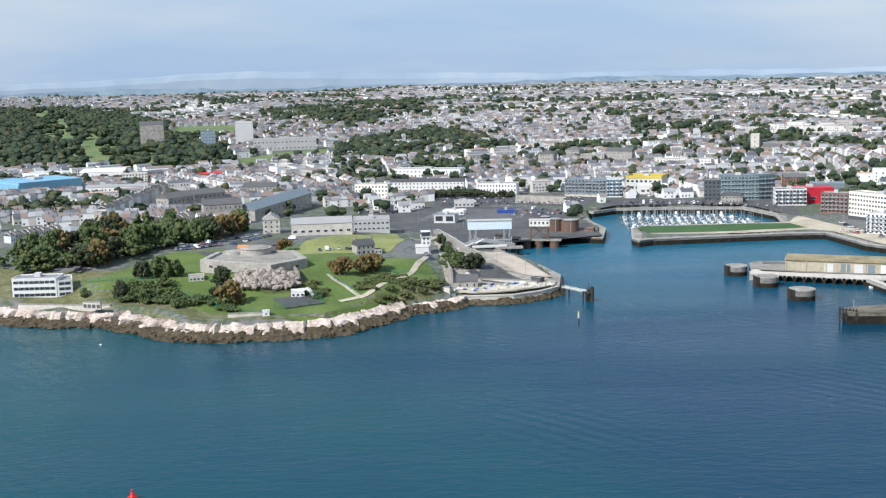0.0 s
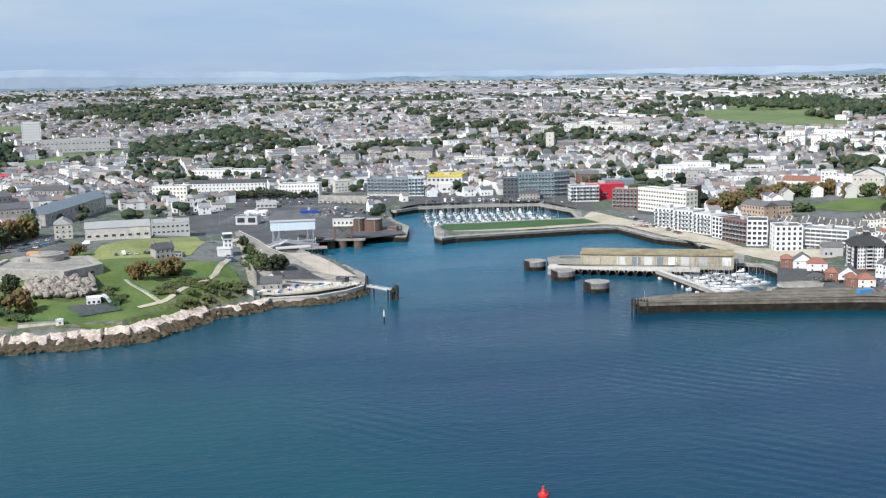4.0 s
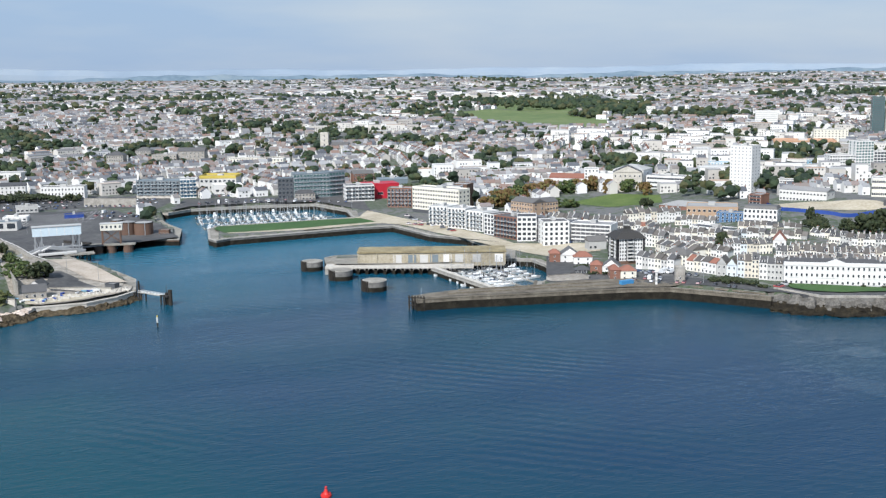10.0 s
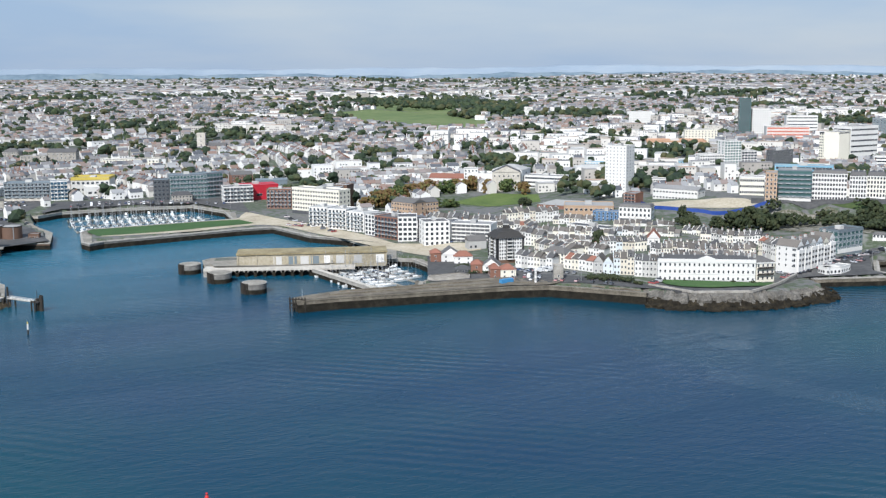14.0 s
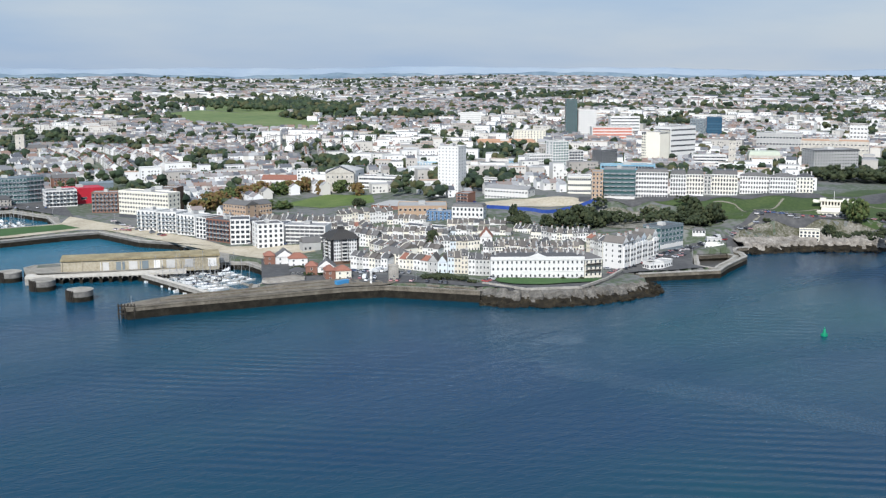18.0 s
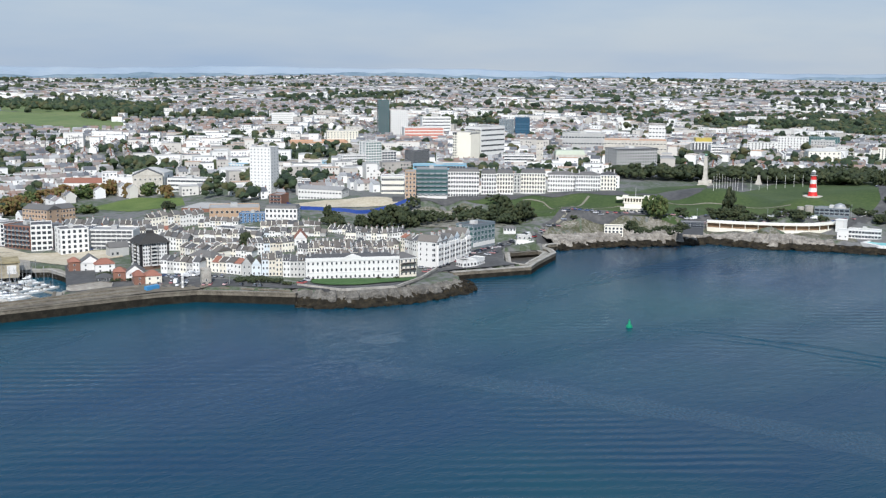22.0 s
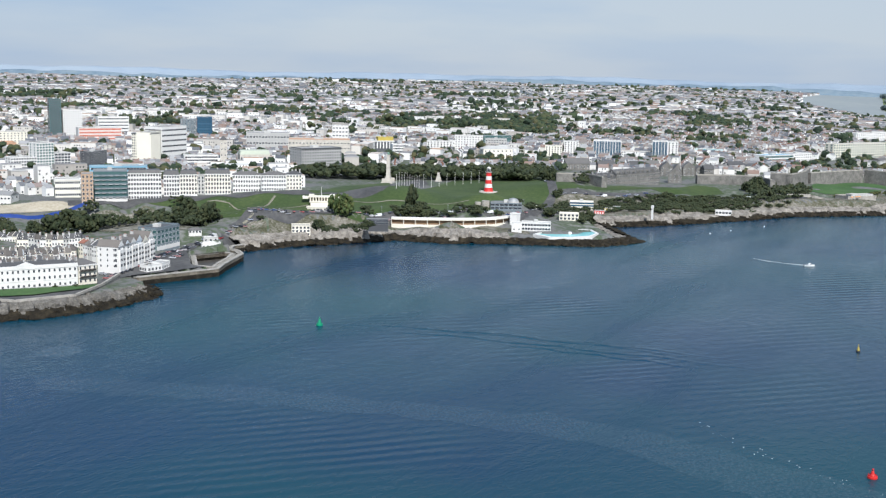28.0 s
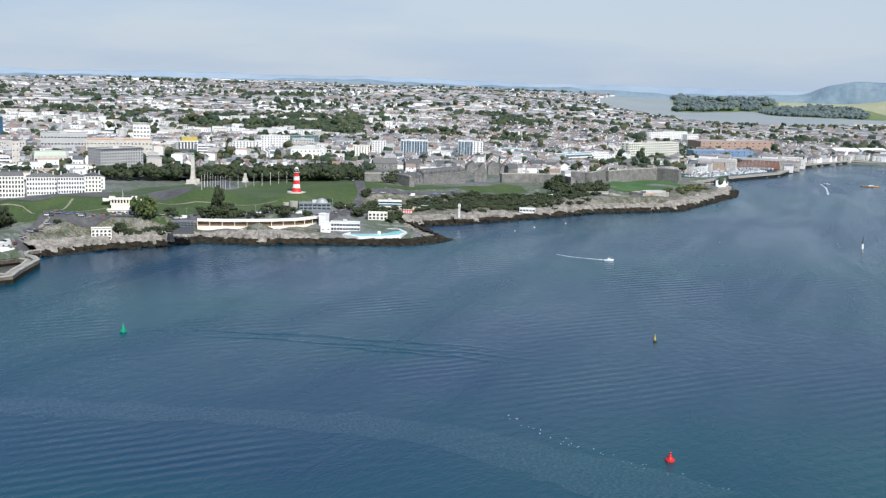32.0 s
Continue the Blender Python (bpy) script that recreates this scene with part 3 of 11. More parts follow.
def land_sheet():
    az = np.radians(np.linspace(-34, 112, 520))
    r = np.r_[np.arange(505, 1110, 3.5), np.geomspace(1112, 4985, 95)]
    R, A = np.meshgrid(r, az, indexing="ij")
    X, Y = R * np.sin(A), R * np.cos(A)
    Z = ground(X.ravel(), Y.ravel()).reshape(X.shape)
    ok = inside(X, Y, LAND) & ~inside(X, Y, ESTUARY) & ~inside(X, Y, BARBICAN) & ~inside(X, Y, BASIN)
    Z = np.where(ok, Z, -4.0)
    near = (R < 1650) & ok
    Z[near] = settle(X[near], Y[near], Z[near], True)
    n, k = X.shape
    i = np.arange(n * k).reshape(n, k)
    quads = np.stack([i[:-1, :-1], i[:-1, 1:], i[1:, 1:], i[1:, :-1]], -1).reshape(-1, 4)
    me = raw_mesh("ground", np.stack([X, Y, Z], -1).reshape(-1, 3), quads[:, ::-1], [URBAN])
    return tagged(new("ground", me), "town land of streets and gardens rising inland", "ground", kind="structure")


land_sheet()
s = Shape()
ring = [(5000 * math.cos(a), 5000 * math.sin(a), 0.0) for a in np.linspace(0, 2 * math.pi, 72, endpoint=False)]
s.add([(0, 0, 0)] + ring, [(0, 1 + k, 1 + (k + 1) % 72) for k in range(72)])
solid("water", s, SEA, "deep blue-green sea with low ripples", "water", kind="structure")


def drape(name, poly, material, label, category, lift=0.12, step=4.0, kind="structure"):
    """A sheet of turf or paving that lies on the land inside a polygon."""
    p = np.array(poly, float)
    lo, hi = p.min(0), p.max(0)
    xs, ys = np.arange(lo[0] - step, hi[0] + 2 * step, step), np.arange(lo[1] - step, hi[1] + 2 * step, step)
    X, Y = np.meshgrid(xs, ys, indexing="ij")
    keep = inside(X, Y, poly)
    cell = keep[:-1, :-1] | keep[1:, :-1] | keep[:-1, 1:] | keep[1:, 1:]
    # draw edge nodes in to the outline
    i = np.arange(X.size).reshape(X.shape)
    q = np.stack([i[:-1, :-1], i[1:, :-1], i[1:, 1:], i[:-1, 1:]], -1)[cell]
    used = np.unique(q)
    V = np.stack([X.ravel(), Y.ravel()], 1)[used]
    out = ~keep.ravel()[used]
    if out.any():
        a, b = p, np.roll(p, -1, 0)
        W = V[out]
        best, bd = W.copy(), np.full(len(W), 1e18)
        for s0, s1 in zip(a, b):
            d = s1 - s0
            t = np.clip(((W - s0) @ d) / (d @ d + 1e-9), 0, 1)
            c = s0 + t[:, None] * d
            dd = ((c - W) ** 2).sum(1)
            better = dd < bd
            best[better], bd[better] = c[better], dd[better]
        V[out] = best
    remap = np.zeros(X.size, np.int64)
    remap[used] = np.arange(len(used))
    Z = settle(V[:, 0], V[:, 1], ground(V[:, 0], V[:, 1])) + lift
    me = raw_mesh(name, np.c_[V, Z], remap[q], [material])
    return tagged(new(name, me), label, category, kind=kind)


def shore_wall(name, line, top, base_mat, cap_mat, label, thick=8.0, cap=1.0, tide=3.0, category="quay wall"):
    """A quay wall along a waterline: stained foot, stone face and a coping, set 0.4 m seaward of the land."""
    p = np.array(line, float)
    e = np.diff(p, axis=0)
    e = np.stack([e[:, 1], -e[:, 0]], 1) / np.hypot(e[:, 0], e[:, 1])[:, None]
    n = np.concatenate([e[:1], (e[:-1] + e[1:]) / np.maximum(0.6, 1 + (e[:-1] * e[1:]).sum(1))[:, None], e[-1:]])
    ob = thing(name, label, category, kind="structure")
    for nm, z0, z1, o0, o1, mt in (("tide_band", -3.0, tide, 0.55, -thick, base_mat[0]), ("wall_face", tide, top - 0.35, 0.45, -thick, base_mat[1]), ("apron", top - 0.35, top - 0.12, -0.6, -thick, CONCRETE), ("coping", top - 0.35, top + 0.25, 0.7, -cap, cap_mat)):
        s = Shape()
        a, b = p + n * o0, p + n * o1
        for k in range(len(p) - 1):
            c = [a[k], a[k + 1], b[k + 1], b[k]]
            s.add([(*q, z0) for q in c] + [(*q, z1) for q in c], [(3, 2, 1, 0), (4, 5, 6, 7), (0, 1, 5, 4), (1, 2, 6, 5), (2, 3, 7, 6), (3, 0, 4, 7)])
        part(nm, s, mt, ob)
    return ob


# ---- shores: quay walls and rock ----
TIDE = (TIDEWALL, STONE)
TIDEC = (TIDEWALL, CONCRETE)
shore_wall("ferry_quay_wall", COAST_WEST[-1:] + COAST_QUAY[:4], 4.4, (TIDEWALL, PALESTONE), PALESTONE, "weathered pale stone ferry quay wall", tide=1.7)
shore_wall("inner_quay_wall", COAST_QUAY[3:10], 5.0, TIDEC, CONCRETE, "concrete quay wall inside the ferry dock")
shore_wall("wharf_wall", COAST_QUAY[9:], 4.2, (TIDEWALL, RUST), CONCRETE, "rust-brown sheet pile wharf wall")
shore_wall("marina_quay_wall", COAST_MARINA[:5], 5.0, TIDE, STONE, "grey stone wall of the marina basin")
shore_wall("mole_back_wall", COAST_MARINA[4:8], 4.6, TIDE, STONE, "low stone wall behind the grassed mole")
shore_wall("mole_wall", COAST_MARINA[7:], 4.8, (TIDEWALL, FORTSTONE), STONE, "stone mole wall with dark tidal foot", tide=3.2)
shore_wall("trinity_pier_wall", COAST_MARINA[-1:] + COAST_TRINITY[:5], 4.6, TIDE, CONCRETE, "old stone pier end wall")
shore_wall("marina_village_wall", COAST_TRINITY[8:14], 4.6, TIDE, STONE, "stone wall of the small marina basin")
shore_wall("breakwater_wall", COAST_TRINITY[13:] + COAST_HOE[:5], 6.0, (TIDEWALL, PIERSTONE), PIERSTONE, "long stone breakwater pier with dark tidal foot", thick=4.0, tide=4.0)
shore_wall("headland_harbour_wall", COAST_HOE[10:], 4.8, (TIDEWALL, PIERSTONE), STONE, "small harbour wall of grey stone", thick=3.2, tide=2.6)
shore_wall("basin_wall", BASIN + BASIN[:2], 4.4, (TIDEWALL, PIERSTONE), STONE, "inner stone wall of the drying harbour", thick=2.6, tide=2.0)
shore_wall("eastern_quay_wall", COAST_EAST[18:], 5.0, TIDE, STONE, "curved stone quay of the eastern harbour", tide=3.0)


def rock_shore(name, line, rise, run, material, label, seed=1, apron=7.0, step=1.5, weed=None):
    """A rock cliff and its weedy foot along a waterline: a jagged sheet that climbs from the sea to the land."""
    rng = np.random.RandomState(seed)
    p = length_points(line, step)
    d = np.gradient(p, axis=0)
    for _ in range(6):
        d = (np.roll(d, 1, 0) + d + np.roll(d, -1, 0)) / 3
    n = np.stack([d[:, 1], -d[:, 0]], 1) / np.hypot(d[:, 0], d[:, 1])[:, None]
    m = len(p)

    def jag(k, amp, run_len):
        q = np.interp(np.arange(m), np.arange(0, m + run_len, run_len), rng.randn(len(np.arange(0, m + run_len, run_len))))
        return amp * (0.7 * q + 0.5 * rng.randn(m))

    ob = thing(name, label, "rocky shore", kind="structure")
    # weed-dark foot
    prof = [(apron, -2.0), (apron * 0.8, 0.4), (apron * 0.5, 1.1), (apron * 0.2, 2.0), (-0.8, 3.2), (-3.5, 3.9)]
    for nm, pr, mt, amp in (("weed_belt", prof, weed or WEED, 0.8), ("rock_face", None, material, 1.1)):
        if pr is None:
            inland = p - n * (run + 2)
            h = np.clip(ground(inland[:, 0], inland[:, 1]) - 0.2, 2.6, rise) * (1 + jag(0, 0.07, 7))
            edge = np.cumsum(rng.uniform(2.5, 9.0, m) / step)
            ident = np.searchsorted(edge, np.arange(m))
            first = np.r_[True, ident[1:] != ident[:-1]]
            crack = np.where(first, rng.uniform(0.6, 2.4, m), 0.0)
            out, tall = rng.uniform(-1.5, 1.5, m)[ident], rng.uniform(0.70, 1.12, m)[ident]
            rows = []
            for o, z in ((0.8, 0.05), (-0.1, 0.28), (-run * 0.10, 0.52), (-run * 0.18, 0.80), (-run * 0.40, 0.90), (-run * 0.66, 0.97), (-run, 1.0), (-run - 4, 0.55)):
                shelf, lift = rng.uniform(-0.9, 0.9, m)[ident], rng.uniform(-0.35, 0.35, m)[ident]
                q = o + out + shelf + jag(1, 0.28, 3) - crack
                rows.append(np.c_[p + n * q[:, None], h * z * (tall if z < 0.99 else 1.0) + (lift + jag(2, 0.22, 3)) * (z > 0.1) - 0.45 * crack * (0.1 < z < 0.9)])
        else:
            rows = [np.c_[p + n * (o * (1 + jag(1, 0.3, 6)) + jag(1, 0.8, 3))[:, None], z + np.abs(jag(2, 0.5, 3)) - 0.3] for o, z in pr]
        V = np.concatenate(rows)
        i = np.arange(len(rows) * m).reshape(len(rows), m)
        q = np.stack([i[:-1, :-1], i[:-1, 1:], i[1:, 1:], i[1:, :-1]], -1).reshape(-1, 4)
        part(nm, raw_mesh(nm, V, q, [mt]), mt, ob)
    # loose boulders along the foot
    T = np.array(ICO_V)
    count = int(m * 0.8)
    V, F = [], []
    for k in range(count):
        j = rng.randint(m)
        c = np.r_[p[j] + n[j] * rng.uniform(-2, apron * 0.9), rng.uniform(-0.1, 1.2)]
        V.append(T * rng.uniform(0.5, 1.9, 3) * rng.uniform(0.7, 1.3, (12, 1)) + c)
        F.append(np.array(ICO_F) + 12 * k)
    part("boulders", raw_mesh("boulders", np.concatenate(V), np.concatenate(F), [weed or WEED]), WEED, ob)["kind"] = "stuff"
    return ob


_g = (1 + 5**0.5) / 2
ICO_V = [tuple(c / 1.902 for c in v) for v in ((-1, _g, 0), (1, _g, 0), (-1, -_g, 0), (1, -_g, 0), (0, -1, _g), (0, 1, _g), (0, -1, -_g), (0, 1, -_g), (_g, 0, -1), (_g, 0, 1), (-_g, 0, -1), (-_g, 0, 1))]
ICO_F = [(0, 11, 5), (0, 5, 1), (0, 1, 7), (0, 7, 10), (0, 10, 11), (1, 5, 9), (5, 11, 4), (11, 10, 2), (10, 7, 6), (7, 1, 8), (3, 9, 4), (3, 4, 2), (3, 2, 6), (3, 6, 8), (3, 8, 9), (4, 9, 5), (2, 4, 11), (6, 2, 10), (8, 6, 7), (9, 8, 1)]
BROWNWEED = mat("brown_weed_rubble", [(0.022, 0.018, 0.012), (0.07, 0.055, 0.035), (0.15, 0.12, 0.08)], 0.5, 0.95, bump=0.3, bump_scale=1.2, spec=0.15)
DARKROCK = mat("dark_grey_shore_rock", [(0.05, 0.047, 0.042), (0.12, 0.112, 0.10), (0.24, 0.225, 0.20)], 0.25, 0.95, bump=0.5, bump_scale=0.5)
rock_shore("western_rocks", COAST_WEST[:-3], 5.8, 8, ROCK, "pale pinkish limestone rocks above a dark weedy foot", 1, 8, weed=BROWNWEED)
rock_shore("quay_foot_rocks", COAST_WEST[-5:] , 4.2, 5, ROCK, "pale rocks at the foot of the ferry quay", 2, 4, weed=BROWNWEED)
rock_shore("quay_rubble", COAST_WEST[-3:] + COAST_QUAY[:4], 2.6, 3, GREYROCK, "weedy rubble at the foot of the ferry quay", 12, 5, weed=BROWNWEED)
rock_shore("headland_rocks", COAST_HOE[4:11], 6.8, 7, DARKROCK, "grey-brown rock headland with dark weedy foot", 3, 8)
rock_shore("lido_rocks", COAST_EAST[5:10], 2.6, 5, GREYROCK, "low dark rocks round the lido", 8, 8)
PALECLIFF = mat("pale_sea_cliff", [(0.075, 0.068, 0.058), (0.22, 0.20, 0.175), (0.40, 0.37, 0.33)], 0.2, 0.95, bump=0.6, bump_scale=0.5)
rock_shore("seafront_cliff", COAST_HOE[-1:] + COAST_EAST[:6], 8.0, 16, PALECLIFF, "grey limestone sea cliff below the promenade", 4, 7)
rock_shore("citadel_cliff", COAST_EAST[9:19], 6.8, 15, PALECLIFF, "grey limestone cliff with scrub below the fortress", 5, 7)

# ---- far hills ----
az = np.radians(np.linspace(-40, 118, 400))
deg = np.degrees(az)


def ridge(name, r, crest, material, label):
    rows = [np.stack([(r - d) * np.sin(az), (r - d) * np.cos(az), z + 0 * az], 1) for d, z in ((90, 20.0), (45, crest * 0.8), (15, crest * 0.96), (0, crest), (-5, 0.0))]
    i = np.arange(5 * len(az)).reshape(5, -1)
    q = np.stack([i[:-1, :-1], i[1:, :-1], i[1:, 1:], i[:-1, 1:]], -1).reshape(-1, 4)
    tagged(new(name, raw_mesh(name, np.concatenate(rows), q[:, ::-1], [material])), label, "hills", kind="structure")


wob = 4 * np.sin(deg * 0.21) + 3 * np.sin(deg * 0.55 + 1) + 1.6 * np.sin(deg * 1.9) + 0.8 * np.sin(deg * 4.7)
ridge("backdrop", 4990, 108 + wob + 44 * np.exp(-(((deg + 9) / 9.0) ** 2)) - 14 * smooth(40, 78, deg), HILL, "distant moorland hills painted blue-grey for haze")
ridge("backdrop_near", 4900, 82 + 1.3 * wob[::-1] + 2 * np.sin(deg * 3.1) - 10 * smooth(66, 76, deg) + 66 * smooth(87.8, 91.4, deg), NEARHILL, "wooded ridge beyond the town with haze painted in")


# ---- open ground: parks, playing fields and woods (kept free of houses) ----
def polar(r, a):
    return r * math.sin(math.radians(a)), r * math.cos(math.radians(a))


OPEN = {
    "fort_park": [(-262.7, 519.4), (-186.4, 521.7), (-102.2, 491.5), (-47.8, 495.7), (-2.1, 534), (62.4, 570.6), (68.3, 638.4), (43.4, 680.6), (34.3, 705.2), (45.9, 776.6), (110.6, 758), (122.4, 853.3), (96, 957.2), (44.5, 997), (-10.7, 977.9), (-67.9, 951.6), (-123.7, 873.3), (-149.2, 844.9), (-171.3, 754.8), (-202.9, 746.9), (-240.2, 748.4), (-272.5, 715.9), (-345.4, 692.6)],
    "dock_car_park": [(-7, 990), (61, 1000), (101, 940), (128, 962), (158, 1040), (116, 1067), (65, 1067), (37, 1120), (-7, 1086)],
    "marina": [(103.1, 859.8), (118.9, 950.6), (163.8, 1020.9), (274.5, 992.7), (295.1, 915.6), (354.9, 902.8), (305.4, 767.4), (265.9, 752.4), (130.2, 730.5)],
    "millbay_road": [(125.2, 869), (145.6, 1003.5), (274.3, 972), (317.4, 912.4), (308.9, 809), (321.5, 682), (343.6, 666.7), (306.3, 586.9), (264.5, 522.9), (173, 501)],
    "west_hoe": [(300.6, 576.3), (335.6, 598.3), (393.7, 684.9), (384.4, 735.6), (382.4, 808.1), (470.1, 898.4), (529.8, 831.5), (524.8, 762.9), (534, 676.7), (529, 670.4), (584.9, 588.9), (610.5, 602.9), (719.2, 524.2), (784.1, 536.3), (580.7, 394.4), (406.6, 376.3), (315.1, 411.2), (242.9, 466.6)],
    "hoe": [(641.1, 628.8), (631.1, 587.1), (796.9, 573.8), (921.8, 566.6), (1017.3, 444), (922.6, 380.6), (989.7, 373.9), (1097.7, 329.1), (1155.5, 267.4), (1315.4, 244.9), (1427.2, 176), (1247.2, 83.4), (1115.5, 74), (909.1, 176.3), (718.6, 253.6), (521.1, 427.4), (583.5, 573.3)],
    "citadel": [(918.7, 389.9), polar(1150, 66.5), polar(1235, 68), polar(1240, 74), polar(1250, 79), polar(1300, 82.5), (1299, 135.1)],
    "plot": [(500.5, 657.1), (568.5, 730.9), (611.4, 695.4), (627.3, 625.7), (576, 592), (542.8, 617.3), (506, 637.6)],
    "hoe_back": [polar(r, a) for r, a in ((880, 54.4), (1085, 53.6), (1175, 54.2), (1185, 60), (1180, 66), (1265, 67.5), (1300, 69.5), (1050, 69), (900, 68))],
    "sports_field": [(446.4, 843.1), (502, 862.6), (523.4, 821.4), (499.5, 779.7), (455.7, 792.3)],
    "green_valley": [(830.5, 2069.6), (947, 2120.1), (991.9, 1889.5), (987.8, 1713.7), (869.8, 1509.3), (811.1, 1546.1), (765, 1737)],
    "green_slope": [(1012.1, 2664.2), (1195.9, 2709.8), (1286.2, 2448.8), (1177.2, 1908.1), (1067.9, 1731.1), (991.9, 1889.5), (953.6, 2134.7)],
    "park_woods": [(-590.7, 1437.4), (-1198.3, 2947.7), (-1160, 3253.4), (-952.9, 3103), (-646.2, 2553.5), (-452.5, 1892.7), (-327.4, 1727.2), (-268.7, 1449.3), (-328.4, 1363), (-484.7, 1421.7)],
    "school_field": [(-452.5, 1892.7), (-525.9, 2228.8), (-404.7, 2266.1), (-345.2, 1927.3)],
    "long_field": [(-286.5, 1466.3), (-222.5, 1590.5), (-131.1, 1644.8), (-108.1, 1546.2), (-205.3, 1463.7), (-249.3, 1379.7)],
    "hill_woods": [(-441.4, 2706.2), (-294.6, 2722.1), (-54.8, 2945.5), (-31.3, 2245.8), (-192.6, 2165.5), (-337.9, 2273)],
    "slope_woods": [(-146.9, 1454.6), (-125, 1713.4), (-15.3, 1965.9), (69.9, 1784.6), (66.3, 1528.6), (13.7, 1433.9), (-99.9, 1438.5)],
    "hoe_woods": [polar(r, a) for r, a in ((1098, 54.2), (1092, 57.5), (1100, 61), (1090, 64), (1085, 66.8), (1150, 66.6), (1160, 62), (1158, 57), (1150, 54))],
    "estuary_woods": [(4136, 527), (4386, 262), (4660, 205), (4930, 250), (4930, 600), (4870, 625)],
    "estuary_belt": [(4140, 190), (4088, -14), (4080, -123), (4450, -125), (4600, 20), (4463, 187), (4360, 250)],
    "far_bank": [(4129, 188.5), (4356.8, 260.3), (4110.6, 523.9), (4890, 640), (4930, 400), (4930, -500), (4200, -400), (4120, -300), (4047.4, -179.8), (4026, -121), (4076.7, -13.7)],
    "far_woods_east": [(1701.3, 944.8), (2021.7, 1058.4), (2026, 960.1), (1757.4, 727.4), (1617.6, 688.4), (1653.9, 783.3)],
    "barbican_water": [(1244.2, 156.7), (1487, 180.9), (1633, 128.5), (1717.3, 47.3), (1521, 54.9), (1353.4, 111.7)],
    "valley_woods": [(1970.2, 594.7), (2295.6, 620.5), (2275.2, 520.4), (2079.6, 496.4)],
    "cat_bank": [(1081.6, 211.1), (1257.6, 227.6), (1385.8, 151.1), (1206.3, 136.3)],
    "dark_woods_n": [(1105, 2186.6), (1324.5, 2618), (1372, 2466.1), (1198, 1923.5), (1047.9, 1701.2), (958, 1780.7)],
}


THIN = ("hill_woods", "slope_woods", "dark_woods_n", "valley_woods", "far_woods_east")
FREE = [p for k, p in OPEN.items() if k not in THIN]
TAKEN = []


def free_of(x, y):
    bad = ~inside(x, y, LAND) | inside(x, y, ESTUARY)
    for p in FREE:
        bad |= inside(x, y, p)
    return ~bad


def houses_mesh(cx, cy, ang, ln, dp, hh, rise):
    """Walls and pitched roofs of many houses at once; each house is two islands."""
    n = len(cx)
    z = ground(cx, cy)
    c, s = np.cos(ang), np.sin(ang)

    def world(lx, ly, lz):
        return np.stack([cx + lx * c - ly * s, cy + lx * s + ly * c, z + lz], -1)

    hx, hy = ln / 2, dp / 2
    w = [world(a * hx, b * hy, h) for h in (np.full(n, -4.0), hh) for a, b in ((-1, -1), (1, -1), (1, 1), (-1, 1))]
    w += [world(a * hx, 0 * hy, hh + rise) for a in (-1, 1)]
    wf = [(0, 1, 5, 4), (1, 2, 6, 5), (2, 3, 7, 6), (3, 0, 4, 7), (4, 7, 8, 8), (6, 5, 9, 9)]
    o = 0.35
    r = [world(a * (hx + 0.1), b * (hy + o), hh - rise * o / hy + 0.12) for a, b in ((-1, -1), (1, -1), (1, 1), (-1, 1))] + [world(a * (hx + 0.1), 0 * hy, hh + rise + 0.12) for a in (-1, 1)]
    rf = [(0, 1, 5, 4), (2, 3, 4, 5)]
    V = np.stack(w + r, 1)
    F = np.array([q for q in wf[:4]] + [tuple(k + 10 for k in q) for q in rf])
    T = np.array([(4, 8, 7), (6, 9, 5)])
    base = (np.arange(n) * 16)[:, None, None]
    quads = (F[None] + base).reshape(-1, 4)
    slots = np.tile([0, 0, 0, 0, 1, 1], n)
    tris = (T[None] + base).reshape(-1, 3)
    return V.reshape(-1, 3), quads, slots, tris


def house_block(name, label, cx, cy, ang, ln, dp, hh, rise):
    V, Q, S, T = houses_mesh(cx, cy, ang, ln, dp, hh, rise)
    # windows: dark bands of glazing, one small box a storey and bay on the side that faces the camera
    me = bpy.data.meshes.new(name)
    me.vertices.add(len(V))
    me.vertices.foreach_set("co", V.astype(np.float32).ravel())
    loops = np.r_[Q.ravel(), T.ravel()].astype(np.int32)
    me.loops.add(len(loops))
    me.loops.foreach_set("vertex_index", loops)
    starts = np.r_[np.arange(len(Q)) * 4, len(Q) * 4 + np.arange(len(T)) * 3].astype(np.int32)
    me.polygons.add(len(starts))
    me.polygons.foreach_set("loop_start", starts)
    me.materials.append(HOUSEWALL)
    me.materials.append(HOUSEROOF)
    me.materials.append(PALEROOF)
    S = np.where((S == 1) & np.repeat(np.asarray(rise) < 0.6, 6), 2, S)
    me.polygons.foreach_set("material_index", np.r_[S, np.zeros(len(T), int)].astype(np.int32))
    me.update(calc_edges=True)
    me.shade_flat()
    return tagged(new(name, me), label, "houses", kind="stuff")


